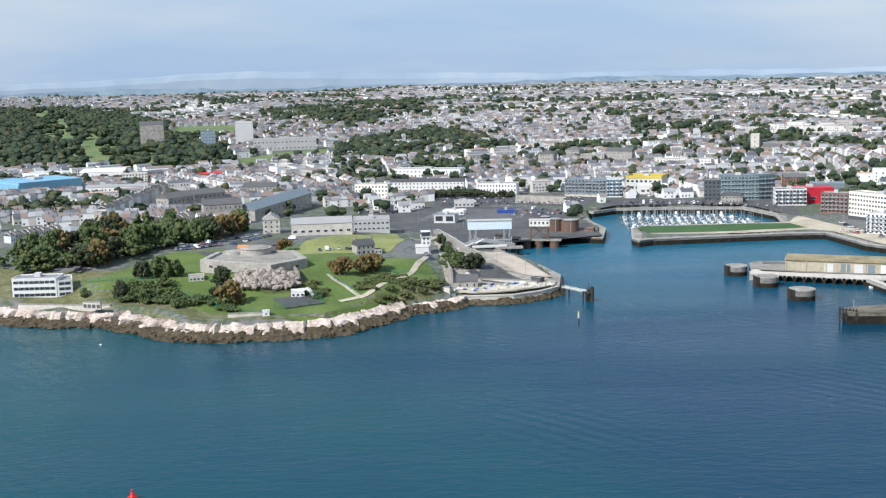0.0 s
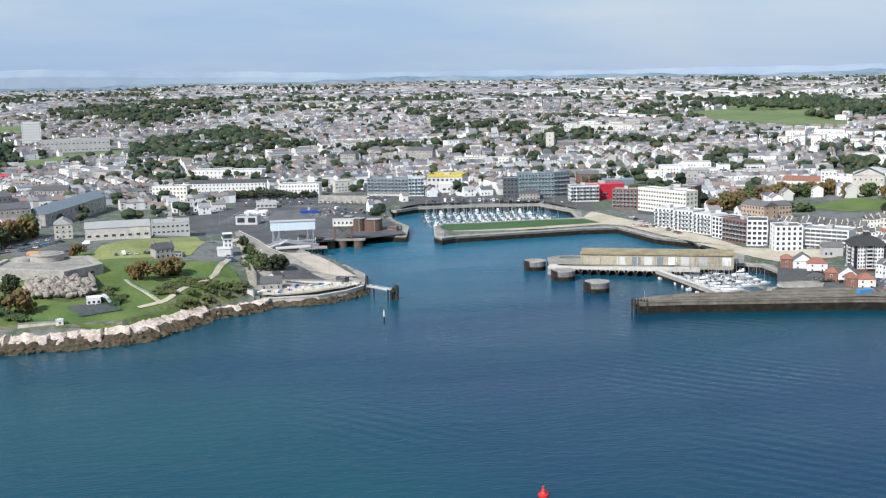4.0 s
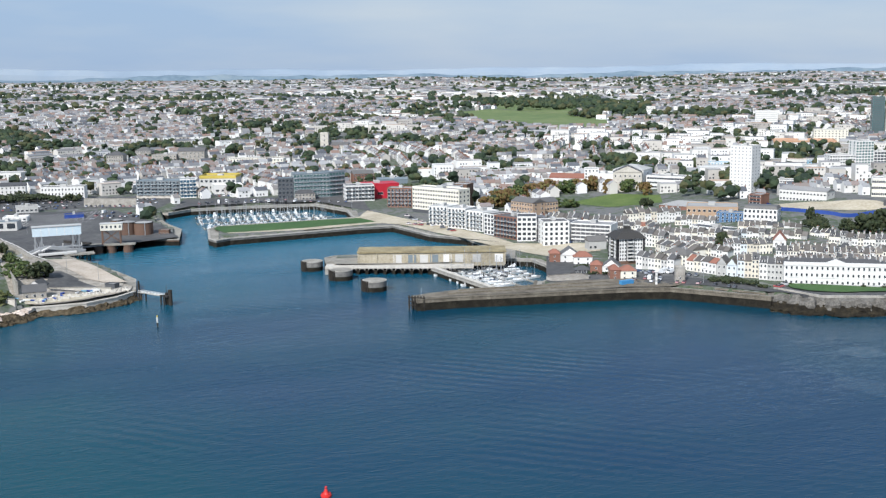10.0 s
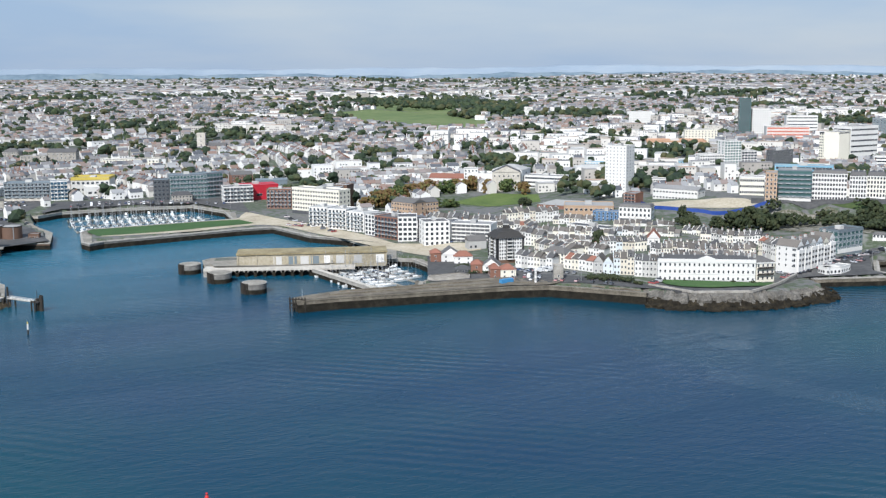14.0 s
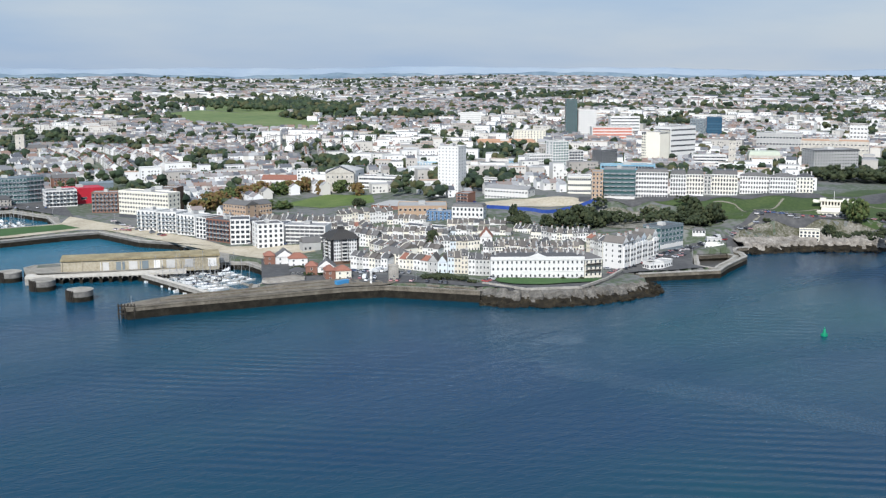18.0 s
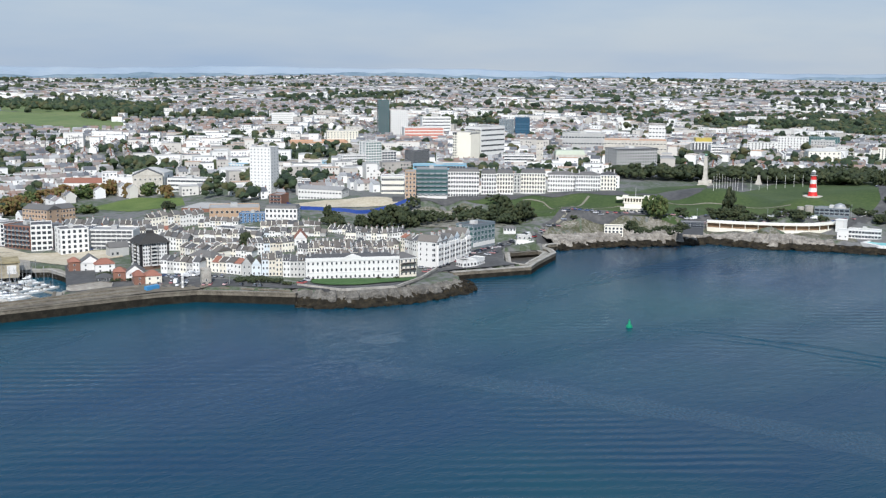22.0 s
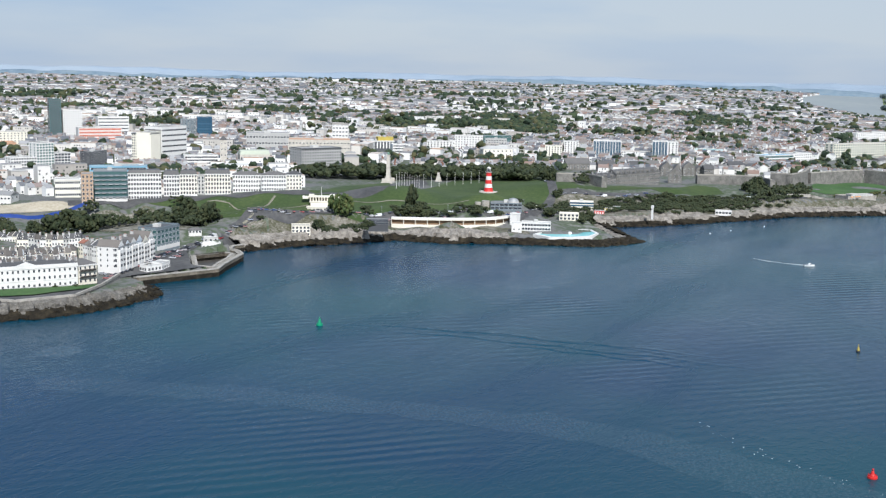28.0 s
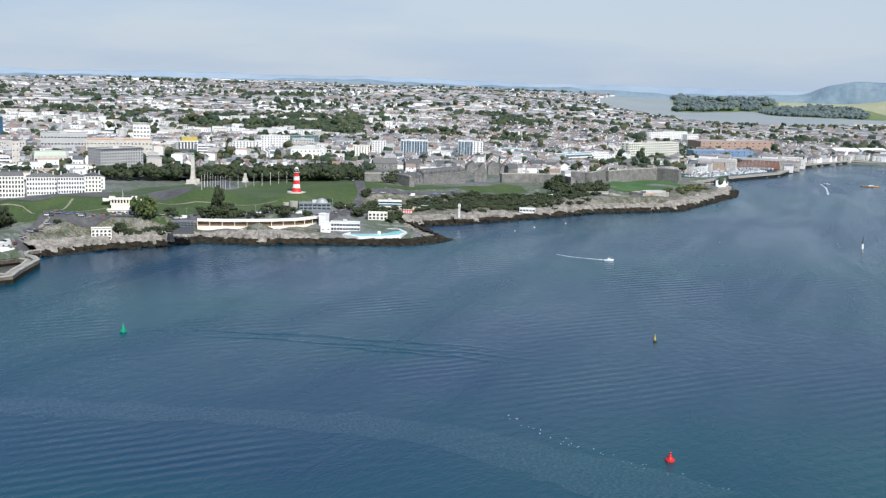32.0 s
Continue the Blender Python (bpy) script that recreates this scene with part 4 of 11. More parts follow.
def window_specks(name, cx, cy, ang, ln, dp, hh, rng, share=0.6):
    """Small dark window panes on the long side of the houses that faces the camera."""
    V, F = [], []
    c, s = np.cos(ang), np.sin(ang)
    z = ground(cx, cy)
    side = np.where((-s * cx + c * cy) > 0, -1.0, 1.0)
    floors = np.maximum(1, (hh / 3).astype(int))
    k = 0
    out = []
    for fl in range(6):
        for bay in range(13):
            ok = (fl < floors) & ((bay + 1) * 3.0 < ln) & (rng.rand(len(cx)) < share)
            if not ok.any():
                continue
            u = -ln[ok] / 2 + (bay + 0.55) * 3.0
            w0 = 0.55 + 0.15 * rng.rand(ok.sum())
            zz = z[ok] + fl * 3.0 + 1.0
            yy = side[ok] * (dp[ok] / 2 + 0.06)
            quad = []
            for a, b in ((-1, 0), (1, 0), (1, 1), (-1, 1)):
                lx = u + a * w0
                quad.append(np.stack([cx[ok] + lx * c[ok] - yy * s[ok], cy[ok] + lx * s[ok] + yy * c[ok], zz + 1.45 * b], -1))
            out.append(np.stack(quad, 1))
    V = np.concatenate(out).reshape(-1, 3)
    F = np.arange(len(V)).reshape(-1, 4)
    return tagged(new(name, raw_mesh(name, V, F, [GLASS])), "dark window panes of the town houses", "windows", kind="stuff")


def terraces(seed, r0, r1, a0, a1, cell, fill, unit=1):
    """Rows of houses along streets turned broadly across the camera's sight line, varied from quarter to quarter; unit:
    houses joined to one.
    """
    rng = np.random.RandomState(seed)
    out = []
    for gx in np.arange(-2600, 5000, cell):
        for gy in np.arange(-1500, 5000, cell):
            qx, qy = gx + cell / 2, gy + cell / 2
            r, a = math.hypot(qx, qy), math.degrees(math.atan2(qx, qy))
            if not (r0 - cell < r < r1 + cell and a0 < a < a1):
                continue
            t = -math.radians(a) + math.radians(20) * math.sin(gx / 420 + gy / 700) + rng.choice([0, 0, 0, 0, 0, math.pi / 2]) + math.radians(rng.uniform(-7, 7))
            kind = rng.rand()
            city = 16 < a < 68 and 1010 < r < 2100 and rng.rand() < 0.15 + 0.45 * (a > 32)
            row = -cell * 0.72
            back = False
            while row < cell * 0.72:
                tall = rng.uniform(5.4, 7.2) + (2.6 if rng.rand() < 0.16 else 0)
                pitch, depth = rng.uniform(2.3, 3.1), rng.uniform(7.5, 9.5)
                u = -cell * 0.72 + rng.uniform(0, 8)
                run = rng.randint(4, 22)
                while u < cell * 0.72:
                    if city and rng.rand() < 0.55:
                        ln, dp, hh, rise = rng.uniform(10, 30), rng.uniform(10, 16), rng.uniform(7, 15), 0.35
                        gap = rng.choice([0.05, 3.0, 8.0])
                    elif kind < 0.08:
                        ln, dp, hh, rise = rng.uniform(18, 34), rng.uniform(11, 15), rng.uniform(6, 11), rng.choice([0.35, 1.6])
                        gap = rng.uniform(4, 14)
                    elif kind < 0.34:
                        ln, dp, hh, rise = rng.uniform(9, 13) * (unit if unit < 3 else 1.4), depth, 5.6 + rng.uniform(-0.4, 0.8), rng.uniform(2.4, 3.4)
                        gap = rng.uniform(3, 7)
                    else:
                        ln, dp, hh, rise = rng.choice([4.9, 5.4, 6.0]) * unit, depth, tall + rng.choice([0, 0, 0, 0.5, -0.4]), pitch
                        run -= 1
                        gap = 0.03
                        if run < 0:
                            gap, run = rng.uniform(5, 13), rng.randint(5, 24)
                    x, y = qx + (u + ln / 2) * math.cos(t) - row * math.sin(t), qy + (u + ln / 2) * math.sin(t) + row * math.cos(t)
                    if abs(x - qx) < cell * 0.5 and abs(y - qy) < cell * 0.5 and rng.rand() < fill:
                        out.append((x, y, t, ln, dp, hh, rise))
                    u += ln + gap
                back = not back
                row += (rng.uniform(17, 21) if back else rng.uniform(25, 32)) + (8 if city else 0)
    h = np.array(out)
    d = np.hypot(h[:, 0], h[:, 1])
    ok = free_of(h[:, 0], h[:, 1]) & (d >= r0) & (d < r1)
    for k in (1.03, 1.06):
        ok &= ~inside(h[:, 0] * k, h[:, 1] * k, ESTUARY)
    for x, y, rad in TAKEN:
        ok &= np.hypot(h[:, 0] - x, h[:, 1] - y) > rad + h[:, 3] * 0.4
    for k in THIN:
        ok &= ~inside(h[:, 0], h[:, 1], OPEN[k]) | (rng.rand(len(h)) < 0.25)
    # no houses inside the thickest tree belts
    ok &= belts(h[:, 0], h[:, 1]) < 0.40
    return h[ok]


_bg = np.random.RandomState(77).rand(90, 60)


def belts(x, y):
    """Tree cover from 0 to 1: long belts stretched across the camera's sight line, with ragged ends."""
    r, a = np.hypot(x, y), np.degrees(np.arctan2(x, y))
    total = 0
    for ka, kr, w, o in ((0.28, 1 / 170, 0.55, 0), (0.8, 1 / 70, 0.30, 17), (2.3, 1 / 30, 0.15, 31)):
        u, v = (a + 40) * ka + o, r * kr + o
        i, j = np.floor(u).astype(int), np.floor(v).astype(int)
        fu, fv = u - i, v - j
        fu, fv = fu * fu * (3 - 2 * fu), fv * fv * (3 - 2 * fv)
        g = lambda p, q: _bg[p % 90, q % 60]
        total = total + w * ((g(i, j) * (1 - fu) + g(i + 1, j) * fu) * (1 - fv) + (g(i, j + 1) * (1 - fu) + g(i + 1, j + 1) * fu) * fv)
    return np.clip((total - 0.56) / 0.22, 0, 1)


def chimney_stacks(name, h, seed, share):
    """Small brick stacks on the ridges at the party walls."""
    rng = np.random.RandomState(seed)
    h = h[(h[:, 6] > 1.0) & (rng.rand(len(h)) < share)]
    z = ground(h[:, 0], h[:, 1]) + h[:, 5] + h[:, 6]
    c, s = np.cos(h[:, 2]), np.sin(h[:, 2])
    V = []
    for zz in (-1.0, 1.15):
        for a, b in ((-1, -1), (1, -1), (1, 1), (-1, 1)):
            lx, ly = h[:, 3] / 2 - 0.4 + a * 0.32, b * 0.75
            V.append(np.stack([h[:, 0] + lx * c - ly * s, h[:, 1] + lx * s + ly * c, z + zz], -1))
    V = np.stack(V, 1).reshape(-1, 3)
    F = np.array([(0, 1, 5, 4), (1, 2, 6, 5), (2, 3, 7, 6), (3, 0, 4, 7), (4, 5, 6, 7)])
    F = (F[None] + 8 * np.arange(len(h))[:, None, None]).reshape(-1, 4)
    return tagged(new(name, raw_mesh(name, V, F, [BRICK])), "brick chimney stacks along the terrace ridges", "chimneys", kind="stuff")


# ---- woods: many crowns joined ----
def crowns(name, label, xy, height, spread, material, seed, blobs=5, size=1.0, category="trees"):
    rng = np.random.RandomState(seed)
    n = len(xy)
    z = settle(xy[:, 0], xy[:, 1], ground(xy[:, 0], xy[:, 1]))
    base = np.array(ICO_V)
    tris = np.array(ICO_F)
    V = []
    for b in range(blobs):
        h = height * rng.uniform(0.75, 1.2, n)
        r = spread * size * rng.uniform(0.45, 0.8, n)
        off = rng.randn(n, 2) * (spread * 0.42)[:, None]
        c = np.c_[xy + off, z + h * (0.45 + 0.38 * rng.rand(n))]
        jag = base[None] * rng.uniform(0.7, 1.25, (n, 12, 1)) * np.stack([r, r, r * 0.85], 1)[:, None]
        V.append(jag + c[:, None])
    V = np.concatenate(V).reshape(-1, 3)
    F = (tris[None] + 12 * np.arange(n * blobs)[:, None, None]).reshape(-1, 3)
    return tagged(new(name, raw_mesh(name, V, F, [material])), label, category, kind="stuff")


def scatter(poly, gap, seed, keep=1.0):
    rng = np.random.RandomState(seed)
    p = np.array(poly)
    lo, hi = p.min(0), p.max(0)
    X, Y = np.meshgrid(np.arange(lo[0], hi[0], gap), np.arange(lo[1], hi[1], gap))
    X, Y = X.ravel() + rng.uniform(-0.45, 0.45, X.size) * gap, Y.ravel() + rng.uniform(-0.45, 0.45, X.size) * gap
    ok = inside(X, Y, poly) & (rng.rand(X.size) < keep)
    return np.c_[X[ok], Y[ok]]


PALEQUAY = mat("pale_quay_concrete", [(0.30, 0.255, 0.205), (0.42, 0.36, 0.295), (0.50, 0.44, 0.375)], 0.1, 0.9, fine=9)

# ---- turf, paving and fields ----
drape("fort_lawn", [(-195.9, 603), (-200.4, 618.4), (-183.9, 660.9), (-166.6, 686.1), (-101, 706.8), (-35.4, 669.1), (-11.7, 669.9), (1.3, 622), (-20.1, 597.7), (-42.2, 564.4), (-51.6, 539.5), (-115.3, 558.2), (-138.2, 573.6), (-167.9, 598.9)], GRASS, "mown green slopes round the old fort", "grass")
drape("parade_field", [(-93.4, 675.6), (-88.3, 720.6), (-33.7, 805.3), (-23.5, 733.6), (-32.8, 689.2), (-49.8, 684.2)], DRYGRASS, "pale dry parade field", "grass", 0.2)
drape("terminal_apron", [(-26.3, 829.6), (-64.2, 895.7), (-50.3, 984.7), (-0.8, 1002), (88.6, 982), (113.8, 870.6), (116.1, 809.7), (38.2, 781.1), (32.7, 749.3), (14, 765.9), (-1.3, 818)], ASPHALT, "wide asphalt ferry terminal car park", "car park")
STONYGROUND = mat("stony_yard_ground", [(0.12, 0.105, 0.085), (0.24, 0.215, 0.18), (0.34, 0.31, 0.27), (0.44, 0.41, 0.37)], 0.22, 0.95, fine=7, bump=0.4, bump_scale=0.9)
drape("ferry_quay_deck", [(32.4, 741.3), (43.4, 680.6), (64.7, 634.7), (62.5, 624), (53, 614.5), (37, 605), (13, 604.5), (4.4, 614), (-1.6, 662), (-5.4, 786)], STONYGROUND, "rough stony ferry quay yard", "quay", 0.15)
drape("quay_strip", [(24.6, 709.7), (33.8, 678.6), (42.3, 658.2), (52.5, 649.0), (63.1, 645.3), (61.3, 651.5), (45.2, 697.4), (36.4, 723.4), (30.1, 729.9)], PALEQUAY, "pale concrete quay edge strip", "quay", 0.4, 3.0)
drape("quay_hardstanding", [(22, 633), (43, 628), (47, 640), (38, 655), (27, 662), (18, 650)], ASPHALT, "dark worn quay hardstanding", "quay", 0.3, 3.0)
drape("boat_yard", [(8, 606), (36, 607), (50, 616), (44, 622), (22, 622), (7, 618)], SAND, "sandy boat yard beside the boathouse", "quay", 0.3, 3.0)
drape("mole_grass", [(150, 812), (212, 812.5), (269, 823), (264, 849), (192, 850.5), (152, 850), (146, 838)], MOLEGRASS, "bright green grass on the mole", "grass", 0.25)
drape("dock_car_park", [(-7, 1004), (61, 1004), (104, 985), (118, 960), (150, 1030), (116, 1067), (65, 1067), (37, 1110), (-7, 1086)], ASPHALT, "asphalt car park behind the ferry terminal", "car park")
drape("mole_road", [(149.2, 849), (151.7, 807.9), (216.7, 801.2), (268.5, 814.9), (279.6, 798.5), (298, 710), (319.7, 678.4), (314.4, 733.4), (292.2, 840.7), (282, 885), (273, 870), (264, 852)], SAND, "pale gravel quay ground", "quay ground", 0.12)
drape("marina_car_park", [(131, 953), (150, 972), (203, 970), (259, 958), (275, 905), (282.9, 877.5), (304.3, 975.6), (153.8, 1022.5)], ASPHALT, "asphalt quayside with parked cars", "car park")
drape("breakwater_deck", [(197, 538.5), (205, 540.7), (220.7, 543), (257.1, 538), (267, 539), (290, 541), (319.5, 530), (338, 503), (329, 504), (310, 511.6), (284.2, 517.2), (249.7, 523.8), (217.1, 530.6), (196.8, 532.8)], PIERSTONE, "worn concrete breakwater deck", "pier deck", 0.3, 2.5)
drape("sports_field_turf", OPEN["sports_field"], GRASS, "bright green playing field", "grass", 0.2)
drape("valley_fields", OPEN["green_valley"], FIELD, "green pasture on the hillside", "grass", 0.3, 14)
drape("slope_fields", OPEN["green_slope"], FIELD, "pasture between woods", "grass", 0.3, 14)
drape("school_field_turf", OPEN["school_field"], FIELD, "green playing field among trees", "grass", 0.3, 8)
drape("park_turf", OPEN["park_woods"], FIELD, "park grass under the trees", "grass", 0.2, 10)
drape("long_field_turf", OPEN["long_field"], FIELD, "long green recreation field", "grass", 0.3, 8)
drape("estuary_fields", OPEN["far_bank"], FIELD, "pale fields beyond the estuary", "grass", 0.4, 25)
drape("terrace_lawn", [(380, 469), (384, 460), (396.8, 451), (414.8, 445.8), (429, 441.6), (436, 446.2), (427, 452.5), (384.5, 480.5)], MOLEGRASS, "curved lawn before the white terrace", "grass", 0.7)
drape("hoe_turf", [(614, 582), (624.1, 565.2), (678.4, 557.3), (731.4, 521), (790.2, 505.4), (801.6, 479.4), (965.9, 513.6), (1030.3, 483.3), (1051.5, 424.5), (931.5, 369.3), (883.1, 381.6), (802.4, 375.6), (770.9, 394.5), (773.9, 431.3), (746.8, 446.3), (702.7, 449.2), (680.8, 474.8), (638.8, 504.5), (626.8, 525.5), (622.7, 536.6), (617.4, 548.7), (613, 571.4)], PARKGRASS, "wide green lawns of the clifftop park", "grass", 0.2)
drape("promenade", [(588.2, 630.1), (628, 596.3), (641.9, 581.3), (686.9, 553.2), (728.2, 518.6), (800.3, 511.9), (937.6, 548), (968.7, 550.1), (931, 519.3), (783.1, 479), (711.9, 507), (674, 537.4), (624.1, 565.2), (611, 579.3), (577.2, 590.8), (574.5, 615.6)], ASPHALT, "broad grey clifftop promenade", "promenade", 0.35)
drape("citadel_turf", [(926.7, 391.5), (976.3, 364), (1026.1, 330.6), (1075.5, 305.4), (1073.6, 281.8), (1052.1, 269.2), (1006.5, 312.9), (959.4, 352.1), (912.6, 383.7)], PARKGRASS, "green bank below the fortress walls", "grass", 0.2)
drape("green_rampart", [(1126.4, 210.9), (1190.9, 214.4), (1318.2, 204.8), (1391, 175.5), (1245.3, 147.5), (1159.5, 156.6), (1133.8, 192.3)], MOLEGRASS, "bright green rampart bank", "grass", 0.2)
drape("sandy_plot", [(523.7, 684.7), (558.4, 672.4), (583.4, 629.2), (576.1, 603.1), (560.7, 622.8), (526.5, 646.8)], SAND, "bare sandy building plot", "ground", 0.25)
drape("estuary_sheet", ESTUARY, MUD, "pale grey estuary water and mud", "water", 0.3, 25)
drape("trinity_pier_deck", [(188.6, 670.4), (252.9, 663.5), (295.9, 671.5), (312.5, 663), (292.3, 620.2), (237.3, 632.4), (208.2, 642.7), (186.1, 651.7)], CONCRETE, "pale worn concrete pier deck", "pier deck", 0.25)
drape("promenade_road", [(317.6, 520.8), (343, 494.7), (364, 468), (371, 464), (375, 469), (370, 478), (352, 507.9), (328, 537.9)], ASPHALT, "seaside promenade road with kerb", "road", 0.3)
drape("building_site", [(294.6, 707.1), (319.7, 678.4), (341.8, 663.1), (362.3, 638.4), (350.5, 617.5), (313.2, 619.3), (307.8, 653.1)], SAND, "bare sandy construction ground", "ground", 0.3)
drape("marina_yard", [(313.2, 619.3), (328.8, 579.2), (339, 521.5), (332.5, 511.4), (301.2, 530.4), (275.3, 544.3)], ASPHALT, "asphalt marina yard", "car park", 0.25)
drape("harbour_yard", [(450, 455), (472, 456.5), (486, 451), (516, 440.5), (517, 452), (546, 481), (574, 492), (567.9, 498), (503.9, 479), (472.3, 477)], ASPHALT, "grey harbour car park", "car park", 0.3)
WORNPATH = mat("worn_footpath", [(0.12, 0.115, 0.085), (0.19, 0.18, 0.14), (0.25, 0.235, 0.19)], 0.2, 0.95)
for a, half in (([(687.7, 517.5), (643.0, 502.6), (625.6, 504.4)], 0.8), ([(644.9, 547.3), (656.1, 534.5), (643.0, 502.6), (695.0, 492.4)], 0.6), ([(746.2, 485.1), (771.9, 466.7), (785.7, 443.1), (799.3, 409.3)], 0.75), ([(-54.3, 571.4), (-40.3, 580.6), (-29.6, 609.3), (-20.8, 625.7), (-14.8, 653.8), (-8.5, 693.9)], 1.7), ([(-23.5, 733.6), (-5.4, 806), (-1.4, 710)], 1.7), ([(-64.7, 622.6), (-49.6, 587.9), (-43, 576.4)], 1.2), ([(908.9, 382.2), (922.8, 390.3), (1021, 435.6), (1125.7, 485.7), (1191.2, 515.6)], 4.0)):
    p = length_points(a, 5.0)
    d = np.gradient(p, axis=0)
    n = np.stack([-d[:, 1], d[:, 0]], 1) / np.hypot(d[:, 0], d[:, 1])[:, None] * half
    V = np.concatenate([np.c_[p + n, settle(*(p + n).T, ground(*(p + n).T)) + 0.45], np.c_[p - n, settle(*(p - n).T, ground(*(p - n).T)) + 0.45]])
    i = np.arange(2 * len(p)).reshape(2, -1)
    tagged(new("footpath", raw_mesh("footpath", V, np.stack([i[0, :-1], i[1, :-1], i[1, 1:], i[0, 1:]], -1), [ASPHALT if half > 3 else WORNPATH if p[0, 0] > 0 else SAND])), "grey road across the clifftop lawns" if half > 3 else "worn earth footpath across grass", "path", kind="structure")
drape("seafront_road", [(601.8, 499.3), (644.8, 463.3), (741, 440.4), (782.7, 379.9), (808.3, 362.8), (887.1, 382.3), (907.4, 385.8), (906, 378.7), (855.9, 363.7), (797.4, 357.8), (779.1, 378.2), (737.5, 438.4), (635, 456.3), (588.5, 484)], ASPHALT, "seafront road lined with cars", "road", 0.3)
drape("fort_rock_ground", [(-117.1, 619), (-94.7, 614.7), (-87.2, 628), (-78.5, 621.1), (-74.7, 605.4), (-78.5, 592.8), (-91.1, 587), (-108.9, 596.1)], SCRUB, "rough ground below the fort", "ground", 0.15, 2.2)
drape("play_court", [(-90, 579.1), (-74.6, 585.3), (-61, 566.7), (-79.7, 556.3)], ASPHALT, "dark asphalt ball court", "court", 0.5, 3.0)
drape("fort_yard", [(-152.7, 685.2), (-130.4, 693.8), (-113.6, 745.4), (-96.4, 727.6), (-105.1, 686), (-136.7, 672.2)], ASPHALT, "asphalt yard with parked vehicles behind the fort", "car park", 0.3)
drape("dock_parking", [(16.1, 669.8), (29.2, 673.4), (38.4, 656.9), (24.5, 645.5)], ASPHALT, "dark quay parking bay", "car park", 0.35, 3.0)

drape("citadel_road", [(912.6, 383.7), (951.9, 349.4), (987.4, 307), (1036.4, 266.2), (1065.6, 229.1), (1099.4, 202.9), (1075.9, 198.4), (1042.2, 224), (1020.9, 262.1), (975.9, 303.3), (944.4, 346.5), (906, 378.7)], ASPHALT, "grey cliff road below the fortress", "road", 0.35)
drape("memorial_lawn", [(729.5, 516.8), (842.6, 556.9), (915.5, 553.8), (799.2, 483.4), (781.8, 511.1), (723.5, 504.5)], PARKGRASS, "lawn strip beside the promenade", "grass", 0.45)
drape("garden_slope", [(566.1, 590.5), (585.3, 582.9), (609.2, 575.4), (609.1, 551.9), (617.8, 536.1), (610.5, 526.2), (583.9, 514.2), (545.4, 543.6), (541, 564.7)], mat("ivy_clad_limestone", [(0.035, 0.045, 0.02), (0.09, 0.09, 0.06), (0.20, 0.19, 0.165), (0.30, 0.285, 0.255)], 0.16, 0.95, bump=0.8, bump_scale=0.4), "ivy-clad limestone garden cliff", "ground", 0.3)
drape("headland_road", [(371, 471), (370.2, 461.4), (375.5, 449.2), (387.2, 440), (407.6, 432.2), (426.7, 437.5), (444.5, 448.5), (470, 462), (484, 469), (484, 475), (462, 466), (440, 452), (437, 446.5), (429.5, 441), (414.7, 444.8), (396.5, 449.9), (383.7, 459), (379.7, 468), (382, 481)], ASPHALT, "narrow grey road round the terrace lawn", "road", 0.35)
drape("stubble_field", [(4526, 190), (4640, 20), (4500, -130), (4300, -200), (4330, -340), (4900, -340), (4900, 200)], mat("pale_stubble", [(0.25, 0.26, 0.16), (0.33, 0.33, 0.21)], 0.004, 0.95), "pale yellow stubble field beyond the estuary", "grass", 0.9, 25)
solid("harbour_mud", Shape().add([(x, y, 0.45) for x, y in BASIN[::-1]], [tuple(range(len(BASIN)))]), mat("wet_harbour_mud", [(0.035, 0.032, 0.028), (0.06, 0.055, 0.047), (0.09, 0.082, 0.07)], 0.2, 0.5), "dark wet mud of the small drying harbour", "mud", kind="structure")
CLIFFGROUND = mat("rocky_cliff_ground", [(0.035, 0.042, 0.018), (0.075, 0.075, 0.045), (0.17, 0.16, 0.135), (0.29, 0.275, 0.245)], 0.12, 0.95, bump=0.8, bump_scale=0.4)
drape("seafront_slope", [(604, 494), (612, 486), (644, 474), (674, 451), (706, 434), (722, 396), (746, 358), (762, 338), (780, 352), (760, 402), (744, 440), (703, 453), (672, 480), (648, 500), (622, 505)], CLIFFGROUND, "rocky weedy slope above the sea cliff", "ground", 0.12)
drape("fortress_slope", [(866, 334), (903, 300), (948, 270), (988, 246), (1040, 214), (1092, 150), (1170, 128), (1262, 108), (1300, 125), (1180, 152), (1120, 200), (1070, 232), (1022, 270), (978, 312), (944, 352), (908, 382), (880, 372)], CLIFFGROUND, "scrubby rock slope below the fortress road", "ground", 0.12)
drape("headland_turf", [(-300, 632), (-245, 604), (-205, 588), (-168, 581), (-150, 566), (-134, 552), (-110, 543), (-84, 546), (-60, 549), (-50, 552), (-40, 566), (-30, 577), (-18, 590), (-6, 597), (0, 604), (-6, 640), (-40, 640), (-90, 640), (-160, 650), (-230, 650), (-300, 680)], mat("rough_headland_turf", [(0.045, 0.055, 0.02), (0.09, 0.10, 0.035), (0.15, 0.145, 0.07), (0.26, 0.235, 0.185)], 0.12, 0.95, bump=0.4, bump_scale=0.6), "rough turf and bare earth above the rocks", "ground", 0.06)
drape("coast_road", [(621.1, 508.1), (644.9, 509.3), (668.9, 486.6), (691.2, 482), (716.5, 458.1), (745.8, 445.6), (737.4, 440.6), (708.6, 453), (681.1, 475), (659.4, 479.6), (635.8, 502.2), (613.2, 500.2)], ASPHALT, "grey coast road curving along the cliff", "road", 0.5, 2.5)


# ---- buildings ----
WINDOWS = {}


